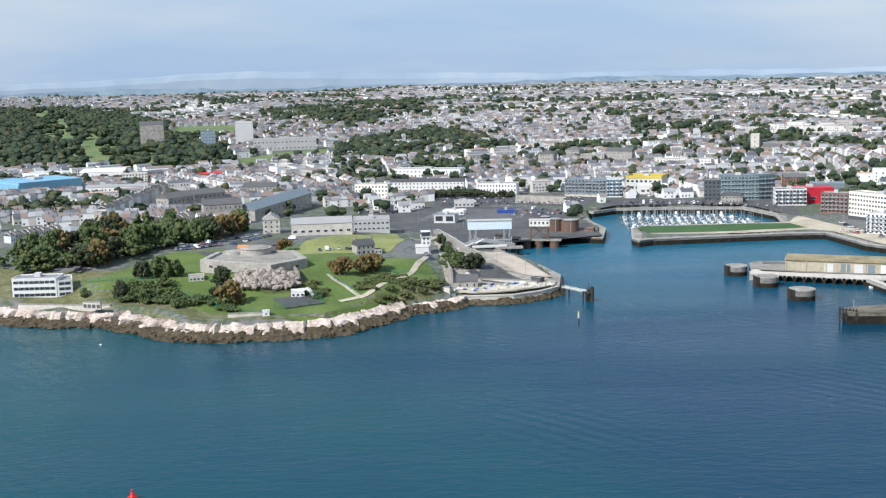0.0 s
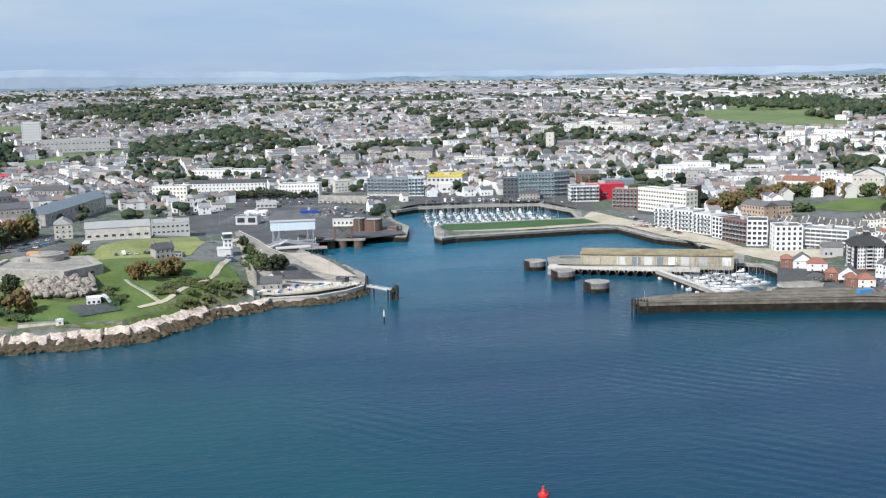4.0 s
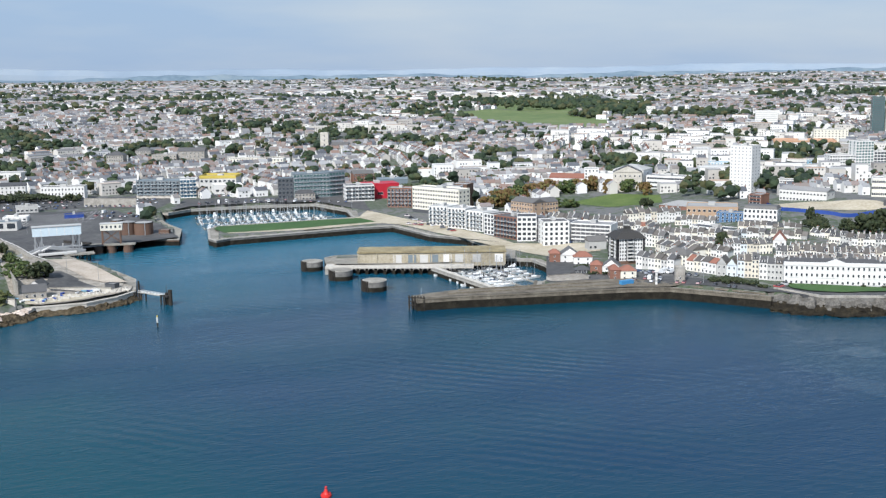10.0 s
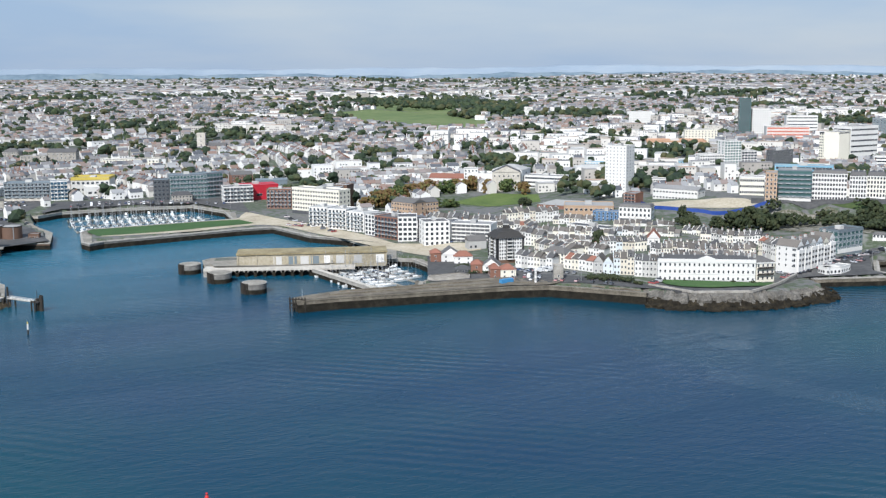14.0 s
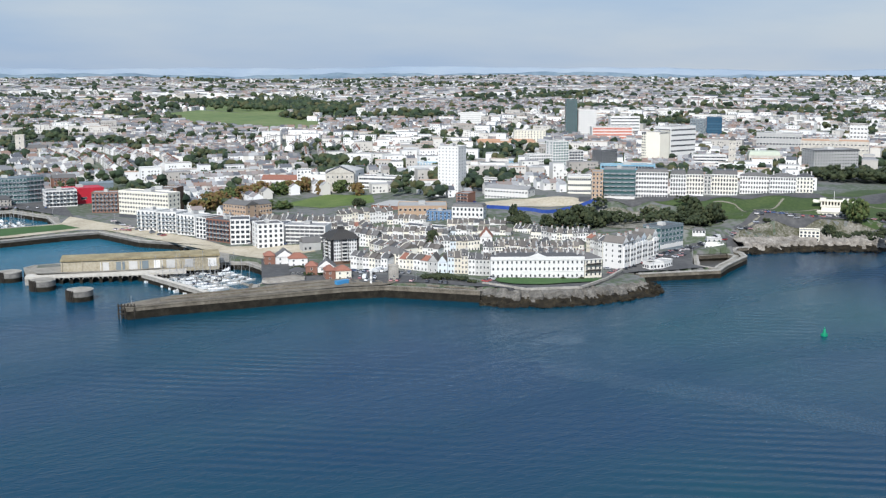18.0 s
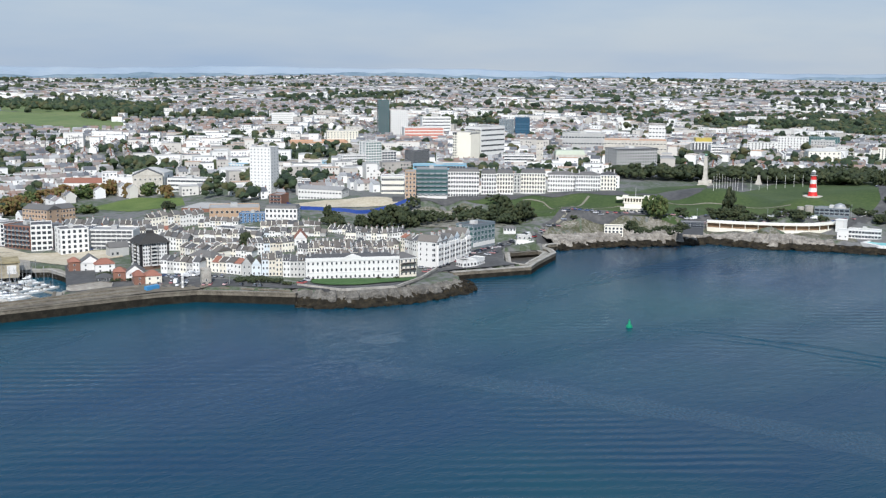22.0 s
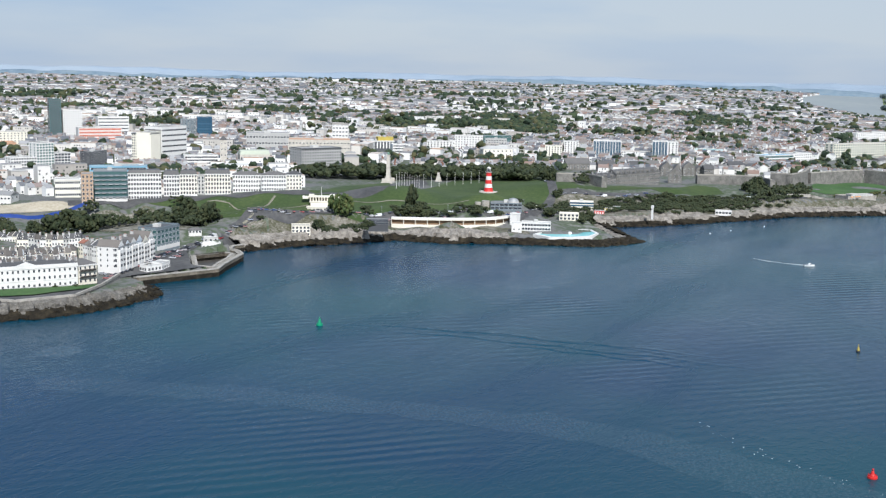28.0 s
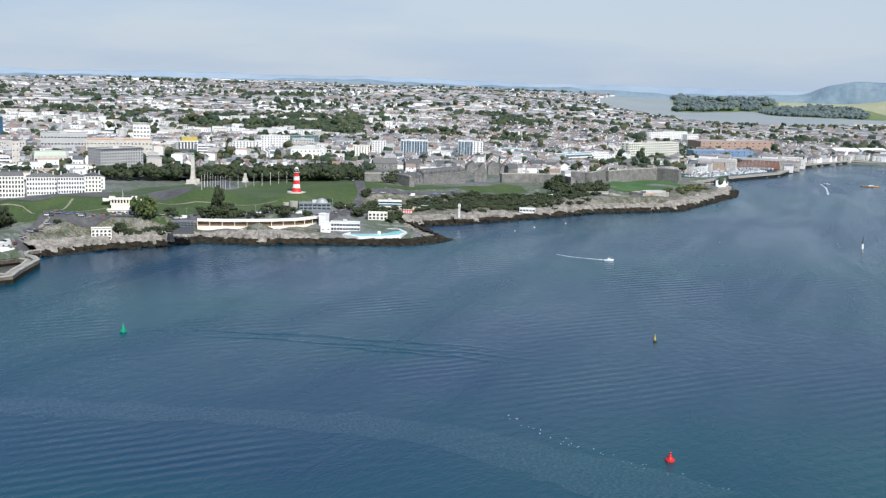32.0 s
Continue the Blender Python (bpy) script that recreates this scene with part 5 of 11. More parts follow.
def window_mesh(w, h, frame, glass):
    key = (round(w, 2), round(h, 2), frame.name, glass.name)
    if key not in WINDOWS:
        s = Shape()
        s.box(-w / 2 - 0.12, -0.06, -0.12, w / 2 + 0.12, 0.3, h + 0.12, 0)
        s.box(-w / 2, -0.09, 0, w / 2, 0.2, h, 1)
        s.box(-w / 2 - 0.2, -0.2, -0.22, w / 2 + 0.2, 0.1, -0.1, 0)
        WINDOWS[key] = s.mesh("window", frame, glass)
    return WINDOWS[key]


def window_row(w, h, n, span, frame, glass):
    key = (w, h, n, span, frame.name, glass.name)
    if key not in WINDOWS:
        s = Shape()
        for k in range(n):
            u = span * (k + 0.5) / n
            s.box(u - w / 2 - 0.1, -0.06, -0.1, u + w / 2 + 0.1, 0.3, h + 0.1, 0)
            s.box(u - w / 2, -0.1, 0, u + w / 2, 0.2, h, 1)
        WINDOWS[key] = s.mesh("window_row", frame, glass)
    return WINDOWS[key]


def window_grid(w, h, n, span, frame, glass, floors, fh):
    key = (w, h, n, span, frame.name, glass.name, floors, fh)
    if key not in WINDOWS:
        s = Shape()
        for f in range(floors):
            for k in range(n):
                u, z = span * (k + 0.5) / n, f * fh
                s.box(u - w / 2 - 0.15, -0.06, z - 0.15, u + w / 2 + 0.15, 0.3, z + h + 0.15, 0)
                s.box(u - w / 2, -0.1, z, u + w / 2, 0.2, z + h, 1)
        WINDOWS[key] = s.mesh("window_grid", frame, glass)
    return WINDOWS[key]


def band_shape(x0, x1, z0, z1, y, mull, m=0):
    """A ribbon window: a recessed-looking dark strip with upright mullions."""
    s = Shape()
    s.box(x0, y - 0.07, z0, x1, y + 0.25, z1, 0)
    n = max(1, int(round((x1 - x0) / mull)))
    for k in range(n + 1):
        u = x0 + (x1 - x0) * k / n
        s.box(u - 0.09, y - 0.13, z0, u + 0.09, y + 0.1, z1, 1)
    return s


def block(name, label, category, x0, y0, x1, y1, z, h, depth, wall=WHITE, roof="flat", roof_mat=None, floors=3, bays=6, win=(1.2, 1.5), side=0, glass=GLASS, frame=None, group="",
          rise=3.0, chimneys=0, bands=False, balconies=0, ground_floor=None, parapet=0.6, doors=0, cornice=None, quoin=None, plinth=None, mull=2.4, storey0=0.0, single=False, foot=5.0):
    """A building whose front runs from (x0, y0) to (x1, y1), seen from the sea, with its floors, windows and roof."""
    W = math.hypot(x1 - x0, y1 - y0)
    turn = math.atan2(y1 - y0, x1 - x0)
    if len(label.split()) < 4:
        label += " in the town"
    ob = thing(name, label, category, group, x0, y0, z, turn)
    far = not single
    TAKEN.append((x0 + (x1 - x0) / 2 - math.sin(turn) * depth / 2, y0 + (y1 - y0) / 2 + math.cos(turn) * depth / 2, 0.5 * max(W, depth) + 3))
    frame = frame or WHITE
    s = Shape().box(0, 0, -foot, W, depth, h)
    if name == "house" and roof == "gable":
        c, e = depth / 2, 0.35
        v = [(u, y, z2) for u in (-0.14, 0.14) for y, z2 in ((-0.2, h - 0.3), (c, h + rise - 0.4), (depth + 0.2, h - 0.3), (depth + 0.2, h + e), (c, h + rise + e), (-0.2, h + e))]
        s.add(v, [(0, 5, 4, 1), (1, 4, 3, 2), (6, 7, 10, 11), (7, 8, 9, 10), (5, 11, 10, 4), (4, 10, 9, 3), (0, 6, 11, 5)])
    part("wall", s, wall, ob)
    rm = roof_mat or (FLATROOF if roof == "flat" else SLATE)
    if roof == "flat":
        s = Shape().box(0.35, 0.35, h, W - 0.35, depth - 0.35, h + 0.12)
        part("roof", s, rm, ob)
        if parapet:
            s = Shape()
            for b in ((0, -0.1, W, 0.3), (0, depth - 0.3, W, depth + 0.1), (-0.1, -0.1, 0.3, depth + 0.1), (W - 0.3, -0.1, W + 0.1, depth + 0.1)):
                s.box(b[0], b[1], h - 0.02, b[2], b[3], h + parapet)
            part("parapet", s, cornice or wall, ob)
        if W > 14 and depth > 8:
            s = Shape().box(W * 0.42, depth * 0.45, h, W * 0.56, depth * 0.75, h + 2.2)
            part("plant_room", s, GREYWALL, ob)
    elif roof == "gable":
        part("roof", Shape().gable(0, 0, h, W, depth, rise, 0.35, "x"), rm, ob)
    elif roof == "cross":
        part("roof", Shape().gable(0, 0, h, W, depth, rise, 0.35, "y"), rm, ob)
        g = [(0.15, h - 0.05), (W - 0.15, h - 0.05), (W / 2, h + rise * 0.9)]
        part("gable_wall", Shape().add([(u, -0.42, v) for u, v in g] + [(u, -0.3, v) for u, v in g], [(0, 1, 2), (5, 4, 3), (0, 2, 5, 3), (2, 1, 4, 5), (1, 0, 3, 4)]), wall, ob)
    elif roof == "hip":
        part("roof", Shape().taper(-0.4, -0.4, h, W + 0.4, depth + 0.4, h + rise, min(depth * 0.45, W * 0.45), depth * 0.47), rm, ob)
    elif roof == "mansard":
        part("roof", Shape().taper(-0.1, -0.1, h, W + 0.1, depth + 0.1, h + rise, 1.1, 1.1), rm, ob)
    if cornice:
        part("cornice", Shape().box(-0.3, -0.35, h - 0.7, W + 0.3, 0.1, h - 0.1), cornice, ob)
    if plinth:
        part("plinth", Shape().box(-0.15, -0.18, -2, W + 0.15, 0.1, 0.9), plinth, ob)
    fh = (h - storey0) / max(1, floors)
    for f in range(floors):
        zb = storey0 + f * fh + fh * 0.28
        wh = min(win[1], fh * 0.62)
        if bands:
            part("window_band", band_shape(0.8, W - 0.8, zb, zb + wh, 0, mull), (glass, frame), ob)
            if side:
                s = band_shape(0.8, depth - 0.8, zb, zb + wh, 0, mull)
                part("window_band", s, (glass, frame), ob, loc=(0, depth, 0), turn=-math.pi / 2)
                part("window_band", s, (glass, frame), ob, loc=(W, 0, 0), turn=math.pi / 2)
            continue
        if far and bays:
            if math.hypot(x0, y0) > 1100:
                # far off: one part a side
                if f == 0:
                    for n, span, loc, tn in ((bays, W, (0, 0, zb), 0.0), (side, depth, (0, depth, zb), -math.pi / 2), (side, depth, (W, 0, zb), math.pi / 2)):
                        if n:
                            part("window_grid", window_grid(round(win[0], 2), round(wh, 2), n, round(span, 1), frame, glass, floors, round(fh, 2)), (), ob, loc=loc, turn=tn)["kind"] = "stuff"
                continue
            # one part a storey and side
            for nm, n, span, loc, tn in (("window_row", bays, W, (0, 0, zb), 0.0), ("window_row", side, depth, (0, depth, zb), -math.pi / 2), ("window_row", side, depth, (W, 0, zb), math.pi / 2)):
                away = tn != 0 and (math.cos(turn) * x0 + math.sin(turn) * y0) * (1 if tn > 0 else -1) > 0
                if n and not (away and math.hypot(x0, y0) > 900):
                    part(nm, window_row(round(win[0], 2), round(wh, 2), n, round(span, 1), frame, glass), (), ob, loc=loc, turn=tn)["kind"] = "stuff"
            continue
        gm = window_mesh(win[0], wh, frame, glass)
        for b in range(bays):
            if f == 0 and doors and b % max(1, bays // doors) == bays // max(1, doors) // 2:
                part("door", Shape().box(-0.55, -0.1, -0.4, 0.55, 0.2, 2.1), DARKCLAD, ob, loc=(W * (b + 0.5) / bays, 0, storey0))
                continue
            part("window", gm, (), ob, loc=(W * (b + 0.5) / bays, 0, zb))
        for b in range(side):
            part("window", gm, (), ob, loc=(0, depth * (b + 0.5) / side, zb), turn=-math.pi / 2)
            part("window", gm, (), ob, loc=(W, depth * (b + 0.5) / side, zb), turn=math.pi / 2)
    if balconies:
        for f in range(1, floors):
            for b in range(balconies):
                u, w2 = W * (b + 0.5) / balconies, W / balconies * 0.32
                s = Shape().box(u - w2, -1.4, storey0 + f * fh - 0.1, u + w2, 0.1, storey0 + f * fh + 0.1, 0)
                s.box(u - w2, -1.42, storey0 + f * fh + 0.1, u + w2, -1.34, storey0 + f * fh + 1.1, 1)
                part("balcony", s, (WHITE, SLATECLAD), ob)
    if ground_floor:
        part("ground_floor", Shape().box(-0.05, -0.12, 0, W + 0.05, 0.1, fh * 0.8), ground_floor, ob)
    for k in range(chimneys):
        u = W * (k + 0.5 * (roof != "gable")) / max(1, chimneys - (roof == "gable")) if chimneys > 1 else W * 0.9
        u = min(max(u, 0.6), W - 0.6)
        top = h + rise + 1.1
        s = Shape().box(-0.45, -0.8, -2.2, 0.45, 0.8, 0.6, 0).box(-0.55, -0.9, 0.45, 0.55, 0.9, 0.65, 0)
        for q in (-0.5, 0, 0.5):
            s.tube(0, q, 0.6, 1.2, 0.16, 0.13, 6, 1)
        part("chimney", s, (wall if wall in (STONE, BRICK) else GREYWALL, REDTILE), ob, loc=(u, depth / 2, top - 0.6))
    return ob


def row(name, label, walls, x0, y0, x1, y1, z, h, n, depth=9.0, floors=3, bays=2, roof="gable", rise=2.6, group="terraced houses", roof_mat=None, seed=0, bay_front=False):
    """A terrace: n houses side by side, each a thing of its own."""
    rng = random.Random(seed)
    for k in range(n):
        a, b = k / n, (k + 1) / n
        xa, ya, xb, yb = x0 + (x1 - x0) * a, y0 + (y1 - y0) * a, x0 + (x1 - x0) * b, y0 + (y1 - y0) * b
        hk = h + rng.choice([-0.5, -0.2, 0.0, 0.3, 0.9])
        fl = min(floors, max(1, int(hk / 2.5)))
        zk = z
        ob = block(name, label, "house", xa, ya, xb, yb, zk, hk, depth * rng.uniform(0.9, 1.08), rng.choice(list(walls) * 4 + [BLUEWALL, BUFFWALL, BUFFWALL, CREAM, CREAM, GREYWALL]), roof, roof_mat or rng.choice([SLATE, SLATE, BROWNSLATE, BROWNSLATE, REDTILE if seed % 7 == 0 else BROWNSLATE]), fl, bays, (0.8, 1.25), 3 if k in (0, n - 1) and seed in (30, 12, 13, 14) else 0, GLASS, None, group, rise * rng.uniform(0.75, 1.0), 1 if rng.random() < 0.6 else 0)
        if roof == "gable" and seed in (15, 12, 13, 20, 17) and k % 2 == 0:
            W = math.hypot(xb - xa, yb - ya)
            part("dormer", Shape().box(W / 2 - 0.8, 0.7, hk - 0.2, W / 2 + 0.8, 2.6, hk + 1.5, 0).gable(W / 2 - 0.8, 0.7, hk + 1.5, W / 2 + 0.8, 3.2, 0.7, 0.12, "y", 1).box(W / 2 - 0.5, 0.62, hk + 0.5, W / 2 + 0.5, 0.75, hk + 1.4, 2), (WHITE, SLATE, GLASS), ob)
        if bay_front:
            W = math.hypot(xb - xa, yb - ya)
            for u in ((0.28, 0.72) if W > 6.5 else (0.5,)):
                q = Shape().taper(W * u - 1.5, -1.3, -2.0, W * u + 1.5, 0.2, hk * 0.86, 0.0, 0.0, 0)
                for f in range(fl):
                    zb = hk / fl * (f + 0.32)
                    if zb + 1.4 < hk * 0.84:
                        q.box(W * u - 1.1, -1.36, zb, W * u - 0.15, -1.2, zb + 1.45, 1).box(W * u + 0.15, -1.36, zb, W * u + 1.1, -1.2, zb + 1.45, 1)
                part("bay_window", q, (WHITE, GLASS), ob)


# ---- western headland and the ferry port ----
block("steel_shed", "large light blue clad waterfront shed", "shed", -415.2, 1106.7, -367.7, 1152.8, 12.5, 15.2, 60, BLUECLAD, "flat", BLUECLAD, 1, 0, parapet=0.3, plinth=DARKCLAD)
block("steel_shed", "large light blue clad waterfront shed side wing", "shed", -488.6, 1154.9, -416.1, 1106.3, 12.8, 12.7, 55, BLUECLAD, "flat", BLUECLAD, 1, 0, parapet=0.3, plinth=DARKCLAD)
block("storage_shed", "white low pitched storage shed", "shed", -408.6, 1274.1, -360.6, 1276, 13.2, 10.3, 40, WHITE, "gable", WHITE, 1, 0, rise=3)
block("storage_shed", "white flat storage shed by the docks", "shed", -487.1, 1310.4, -437.2, 1302.6, 14.1, 6.9, 30, WHITE, "flat", GREYWALL, 1, 5, (4, 2))
block("apartment_block", "cream and brown apartment block", "apartment block", -340.4, 1202.8, -315.5, 1209.5, 12.3, 13.8, 14, CREAM, floors=5, bays=8, win=(1.6, 1.6), side=2)
block("long_building", "long white low dockside building", "building", -348.5, 1100.1, -288.8, 1104.9, 12.5, 9.8, 16, WHITE, "gable", FLATROOF, 2, 14, (1.2, 1.4), rise=2)
block("supermarket", "low building with a bright red roof", "shop", -273.4, 1260.7, -246.6, 1266.2, 12.4, 6.9, 30, GREYWALL, "flat", REDPAINT, 1, 6, (3, 2), cornice=REDPAINT)
block("tower_block", "white tower block above the park", "tower block", -311.1, 1722.1, -285.2, 1726.6, 23, 35, 18, WHITE, floors=9, bays=7, win=(1.8, 1.4), side=2)
block("tower_block", "blue and white tower block", "tower block", -341.4, 1614.3, -321.2, 1618.4, 20.4, 30.3, 16, SLATECLAD, floors=7, bays=5, win=(2.0, 1.5), side=2, frame=WHITE, glass=BLUECLAD)
block("school", "long low school with flat roofs", "school", -267.9, 1618, -178.7, 1630.2, 20.3, 17.1, 14, GREYWALL, floors=2, bays=16, win=(2.2, 1.5))
block("mansion", "gabled stone mansion with a small spire", "mansion", -440.2, 1662.7, -407.5, 1671, 21.6, 38.2, 16, STONE, "gable", SLATE, 3, 9, rise=5, chimneys=3)
# stone barracks
for args in ((-219.1, 899.7, -203.8, 923.8, 14.5, 16.1, 14, 6), (-184.1, 866.7, -156.1, 876.2, 14.1, 14, 16, 8), (-190.7, 1077.3, -157.8, 1074.5, 11, 10.1, 14, 9), (-213.1, 966.8, -190.3, 987.8, 12.4, 14, 14, 7)):
    block("barracks", "grey stone barrack range with slate roof", "barracks", *args[:7], STONE, "gable", SLATE, 3, args[7], (1.2, 1.6), 2, group="barracks", rise=4, chimneys=2)
block("barracks", "long stone barrack hall with grey-blue slate roof", "barracks", -146.6, 877.8, -115.9, 999.3, 9.8, 12.4, 18, STONE, "gable", SLATECLAD, 2, 14, (1.4, 2.2), group="barracks", rise=5)
block("church_nave", "grey stone church with steep slate roof", "church", -231.9, 763.6, -215.1, 768.5, 19.6, 6.3, 12, STONE, "gable", SLATE, 1, 5, (1.4, 4), rise=6)
block("church_tower", "square stone church tower", "church", -241.8, 777.3, -235.6, 775, 21.3, 13.2, 6, STONE, floors=3, bays=1, win=(1.2, 2.2), side=1, parapet=1.2)
# dock sheds beside the parade field
block("gabled_store", "tall pale gabled store", "store", -125.9, 784, -114.2, 785.7, 16.4, 9.5, 16, PALESTONE, "cross", FLATROOF, 3, 3, (1.2, 1.2), rise=4)
block("dock_shed", "long pale shed with grey sheet roof", "shed", -102.2, 755.1, -61.3, 759.5, 18, 8, 20, PALESTONE, "gable", FLATROOF, 1, 8, (2.5, 1.5), rise=3.5)
block("brick_store", "low brick store with flat grey roof", "store", -63.9, 803.5, -38, 805.1, 13.6, 7.8, 22, GREYWALL, "flat", FLATROOF, 2, 8, (1.8, 1.2))
block("white_house", "white two-storey seaside building with dark glass bands", "building", -235.8, 605.7, -211.6, 606.1, 8.7, 10.5, 14, WHITE, floors=3, bands=True, mull=3.0, win=(1, 1.6))
block("white_house", "white glazed wing of the seaside building", "building", -211.3, 606.2, -203.8, 608.8, 8.8, 8.7, 18, WHITE, floors=3, bands=True, mull=3.0, win=(1, 1.6))
block("stone_house", "grey stone house with slate gables", "house", -52.6, 680, -42, 684.7, 15.9, 5.9, 9, STONE, "gable", SLATE, 2, 4, rise=3.4, chimneys=2, frame=WHITE)
block("annex", "low grey flat annex", "annex", -42, 684.7, -37.5, 685, 15.7, 2.3, 6, STONE, "flat", FLATROOF, 1, 2)
block("boathouse", "grey rendered boathouse with slate roof", "boathouse", 7.2, 618, 18.9, 617.7, 5.7, 3.8, 9, STONE, "gable", SLATE, 1, 3, rise=3.5)
block("boathouse", "small gabled white boathouse", "boathouse", 11.3, 645.9, 16.8, 641.8, 6.7, 1.8, 7, GREYWALL, "cross", SLATE, 1, 1, rise=2.5)
block("quay_hut", "small white quay hut", "hut", 42.8, 624.5, 46.3, 624.3, 5.1, 1.3, 3, WHITE, "flat", FLATROOF, 1, 2, (0.8, 0.9))
block("quay_hut", "dark open quay shelter", "hut", 50.1, 636, 54.9, 631.6, 5.1, 2.3, 4, DARKCLAD, "flat", FLATROOF, 1, 0)
row("house", "small grey terraced house with slate roof", [GREYWALL, WHITE, CREAM], -287.8, 744.3, -264.8, 778.2, 19.6, 5.1, 11, 8, 2, 2, seed=4, group="western terrace")
row("house", "grey terraced house on the western hill", [GREYWALL, STONE, WHITE], -247.2, 825.8, -247.7, 1020.4, 13.1, 18.1, 16, 8, 2, 2, seed=5, group="western terrace")
row("house", "pale terraced house above the fort", [WHITE, GREYWALL, CREAM], -207.2, 783.1, -182.8, 826, 17.3, 8.5, 8, 9, 2, 2, seed=6, group="western terrace")
row("house", "white terraced house above the fort", [WHITE, WHITE, CREAM], -172.1, 766.9, -165, 809.4, 16.7, 8, 4, 9, 2, 2, seed=7, group="western terrace")


def fort():
    """A squat round keep inside a low angular battery wall."""
    x, y, z, h = -110.7, 656.7, 16.8, 7.1
    ob = thing("battery_fort", "old grey stone battery fort with round keep", "fort", "", x, y, z)
    pts = [-139.1, 635.9, -116.1, 622.7, -94.9, 611.8, -77.1, 632, -88.4, 663.9, -135, 664.6]
    ring = [(pts[k] - x, pts[k + 1] - y) for k in range(0, 12, 2)]
    c = np.mean(ring, 0)
    for k in range(6):
        a, b = np.array(ring[k]), np.array(ring[(k + 1) % 6])
        ai, bi = a + (c - a) * 0.12, b + (c - b) * 0.12
        s = Shape()
        s.add([(*a, -9), (*b, -9), (*bi, -9), (*ai, -9), (*a, 6.0), (*b, 6.0), (*bi, 6.3), (*ai, 6.3)], [(3, 2, 1, 0), (4, 5, 6, 7), (0, 1, 5, 4), (1, 2, 6, 5), (2, 3, 7, 6), (3, 0, 4, 7)])
        part("rampart_wall", s, STONE, ob)
        for q in (0.3, 0.7):
            m = a + (b - a) * q
            if k < 3:
                t = math.atan2(*(b - a)[::-1])
                part("gun_port", Shape().box(-1.2, -0.15, 2, 1.2, 0.4, 3.2), DARKSTEEL, ob, loc=(m[0], m[1], 0), turn=t)
    part("terreplein", Shape().add([(*(p + (c - p) * 0.1), 5.2) for p in map(np.array, ring)], [tuple(range(6))]), CONCRETE, ob)
    part("keep", Shape().tube(0, 2, 3, 8.6, 9.2, 9.0, 40).tube(0, 2, 8.6, 9.0, 9.4, 9.4, 40), STONE, ob)
    part("keep_roof", Shape().tube(0, 2, 9.0, 9.6, 8.0, 7.0, 40), CONCRETE, ob)
    part("inner_ring", Shape().tube(-13, 4, 4, 6.8, 6.5, 6.4, 30), STONE, ob)
    part("awning", Shape().box(-11, 2, 8.5, -4, 7, 9.9), mat("orange_canvas", [(0.6, 0.25, 0.08), (0.7, 0.32, 0.12)], 0.3), ob, "faded orange awning")
    TAKEN.append((x, y, 40))


fort()


def observation_tower():
    x, y, z, h = -10.6, 693.9, 14.3, 13.7
    t = thing("observation_tower", "white three-stage harbour observation tower", "tower", "", x, y, z, 0.1)
    part("wall", Shape().box(-2.6, -2.6, -3, 2.6, 2.6, h - 3.5), WHITE, t)
    part("annex", Shape().box(-6.5, -4, -3, 1.5, 0, 4.4), WHITE, t)
    part("annex_roof", Shape().gable(-6.5, -4, 4.4, 1.5, 0, 1.5), GREYWALL, t)
    part("gallery", Shape().box(-3.3, -3.3, h - 3.5, 3.3, 3.3, h - 3.2), WHITE, t)
    part("lookout", Shape().box(-2.4, -2.4, h - 3.2, 2.4, 2.4, h - 0.4), GLASS, t)
    part("lookout_roof", Shape().box(-2.9, -2.9, h - 0.4, 2.9, 2.9, h), WHITE, t)
    for k in (3.2, 6.0, 8.6):
        for u in (-1.2, 1.2):
            part("window", window_mesh(0.9, 1.1, GREYWALL, GLASS), (), t, loc=(u, -2.6, k))
    for u in (-3.2, 3.2):
        part("railing", Shape().box(u - 0.05, -3.3, h - 3.2, u + 0.05, 3.3, h - 2.2), WHITE, t)
    TAKEN.append((x, y, 12))


observation_tower()


def frame_tower(t, x0, y0, x1, y1, z0, z1, r=0.45, m=STEEL, name="leg"):
    for x in (x0, x1):
        for y in (y0, y1):
            part(name, Shape().box(x - r, y - r, z0, x + r, y + r, z1), m, t)
    for y in (y0, y1):
        part("cross_brace", Shape().bar((x0, y, z0 + 1), (x1, y, z1 - 1), r * 0.5).bar((x1, y, z0 + 1), (x0, y, z1 - 1), r * 0.5), m, t)


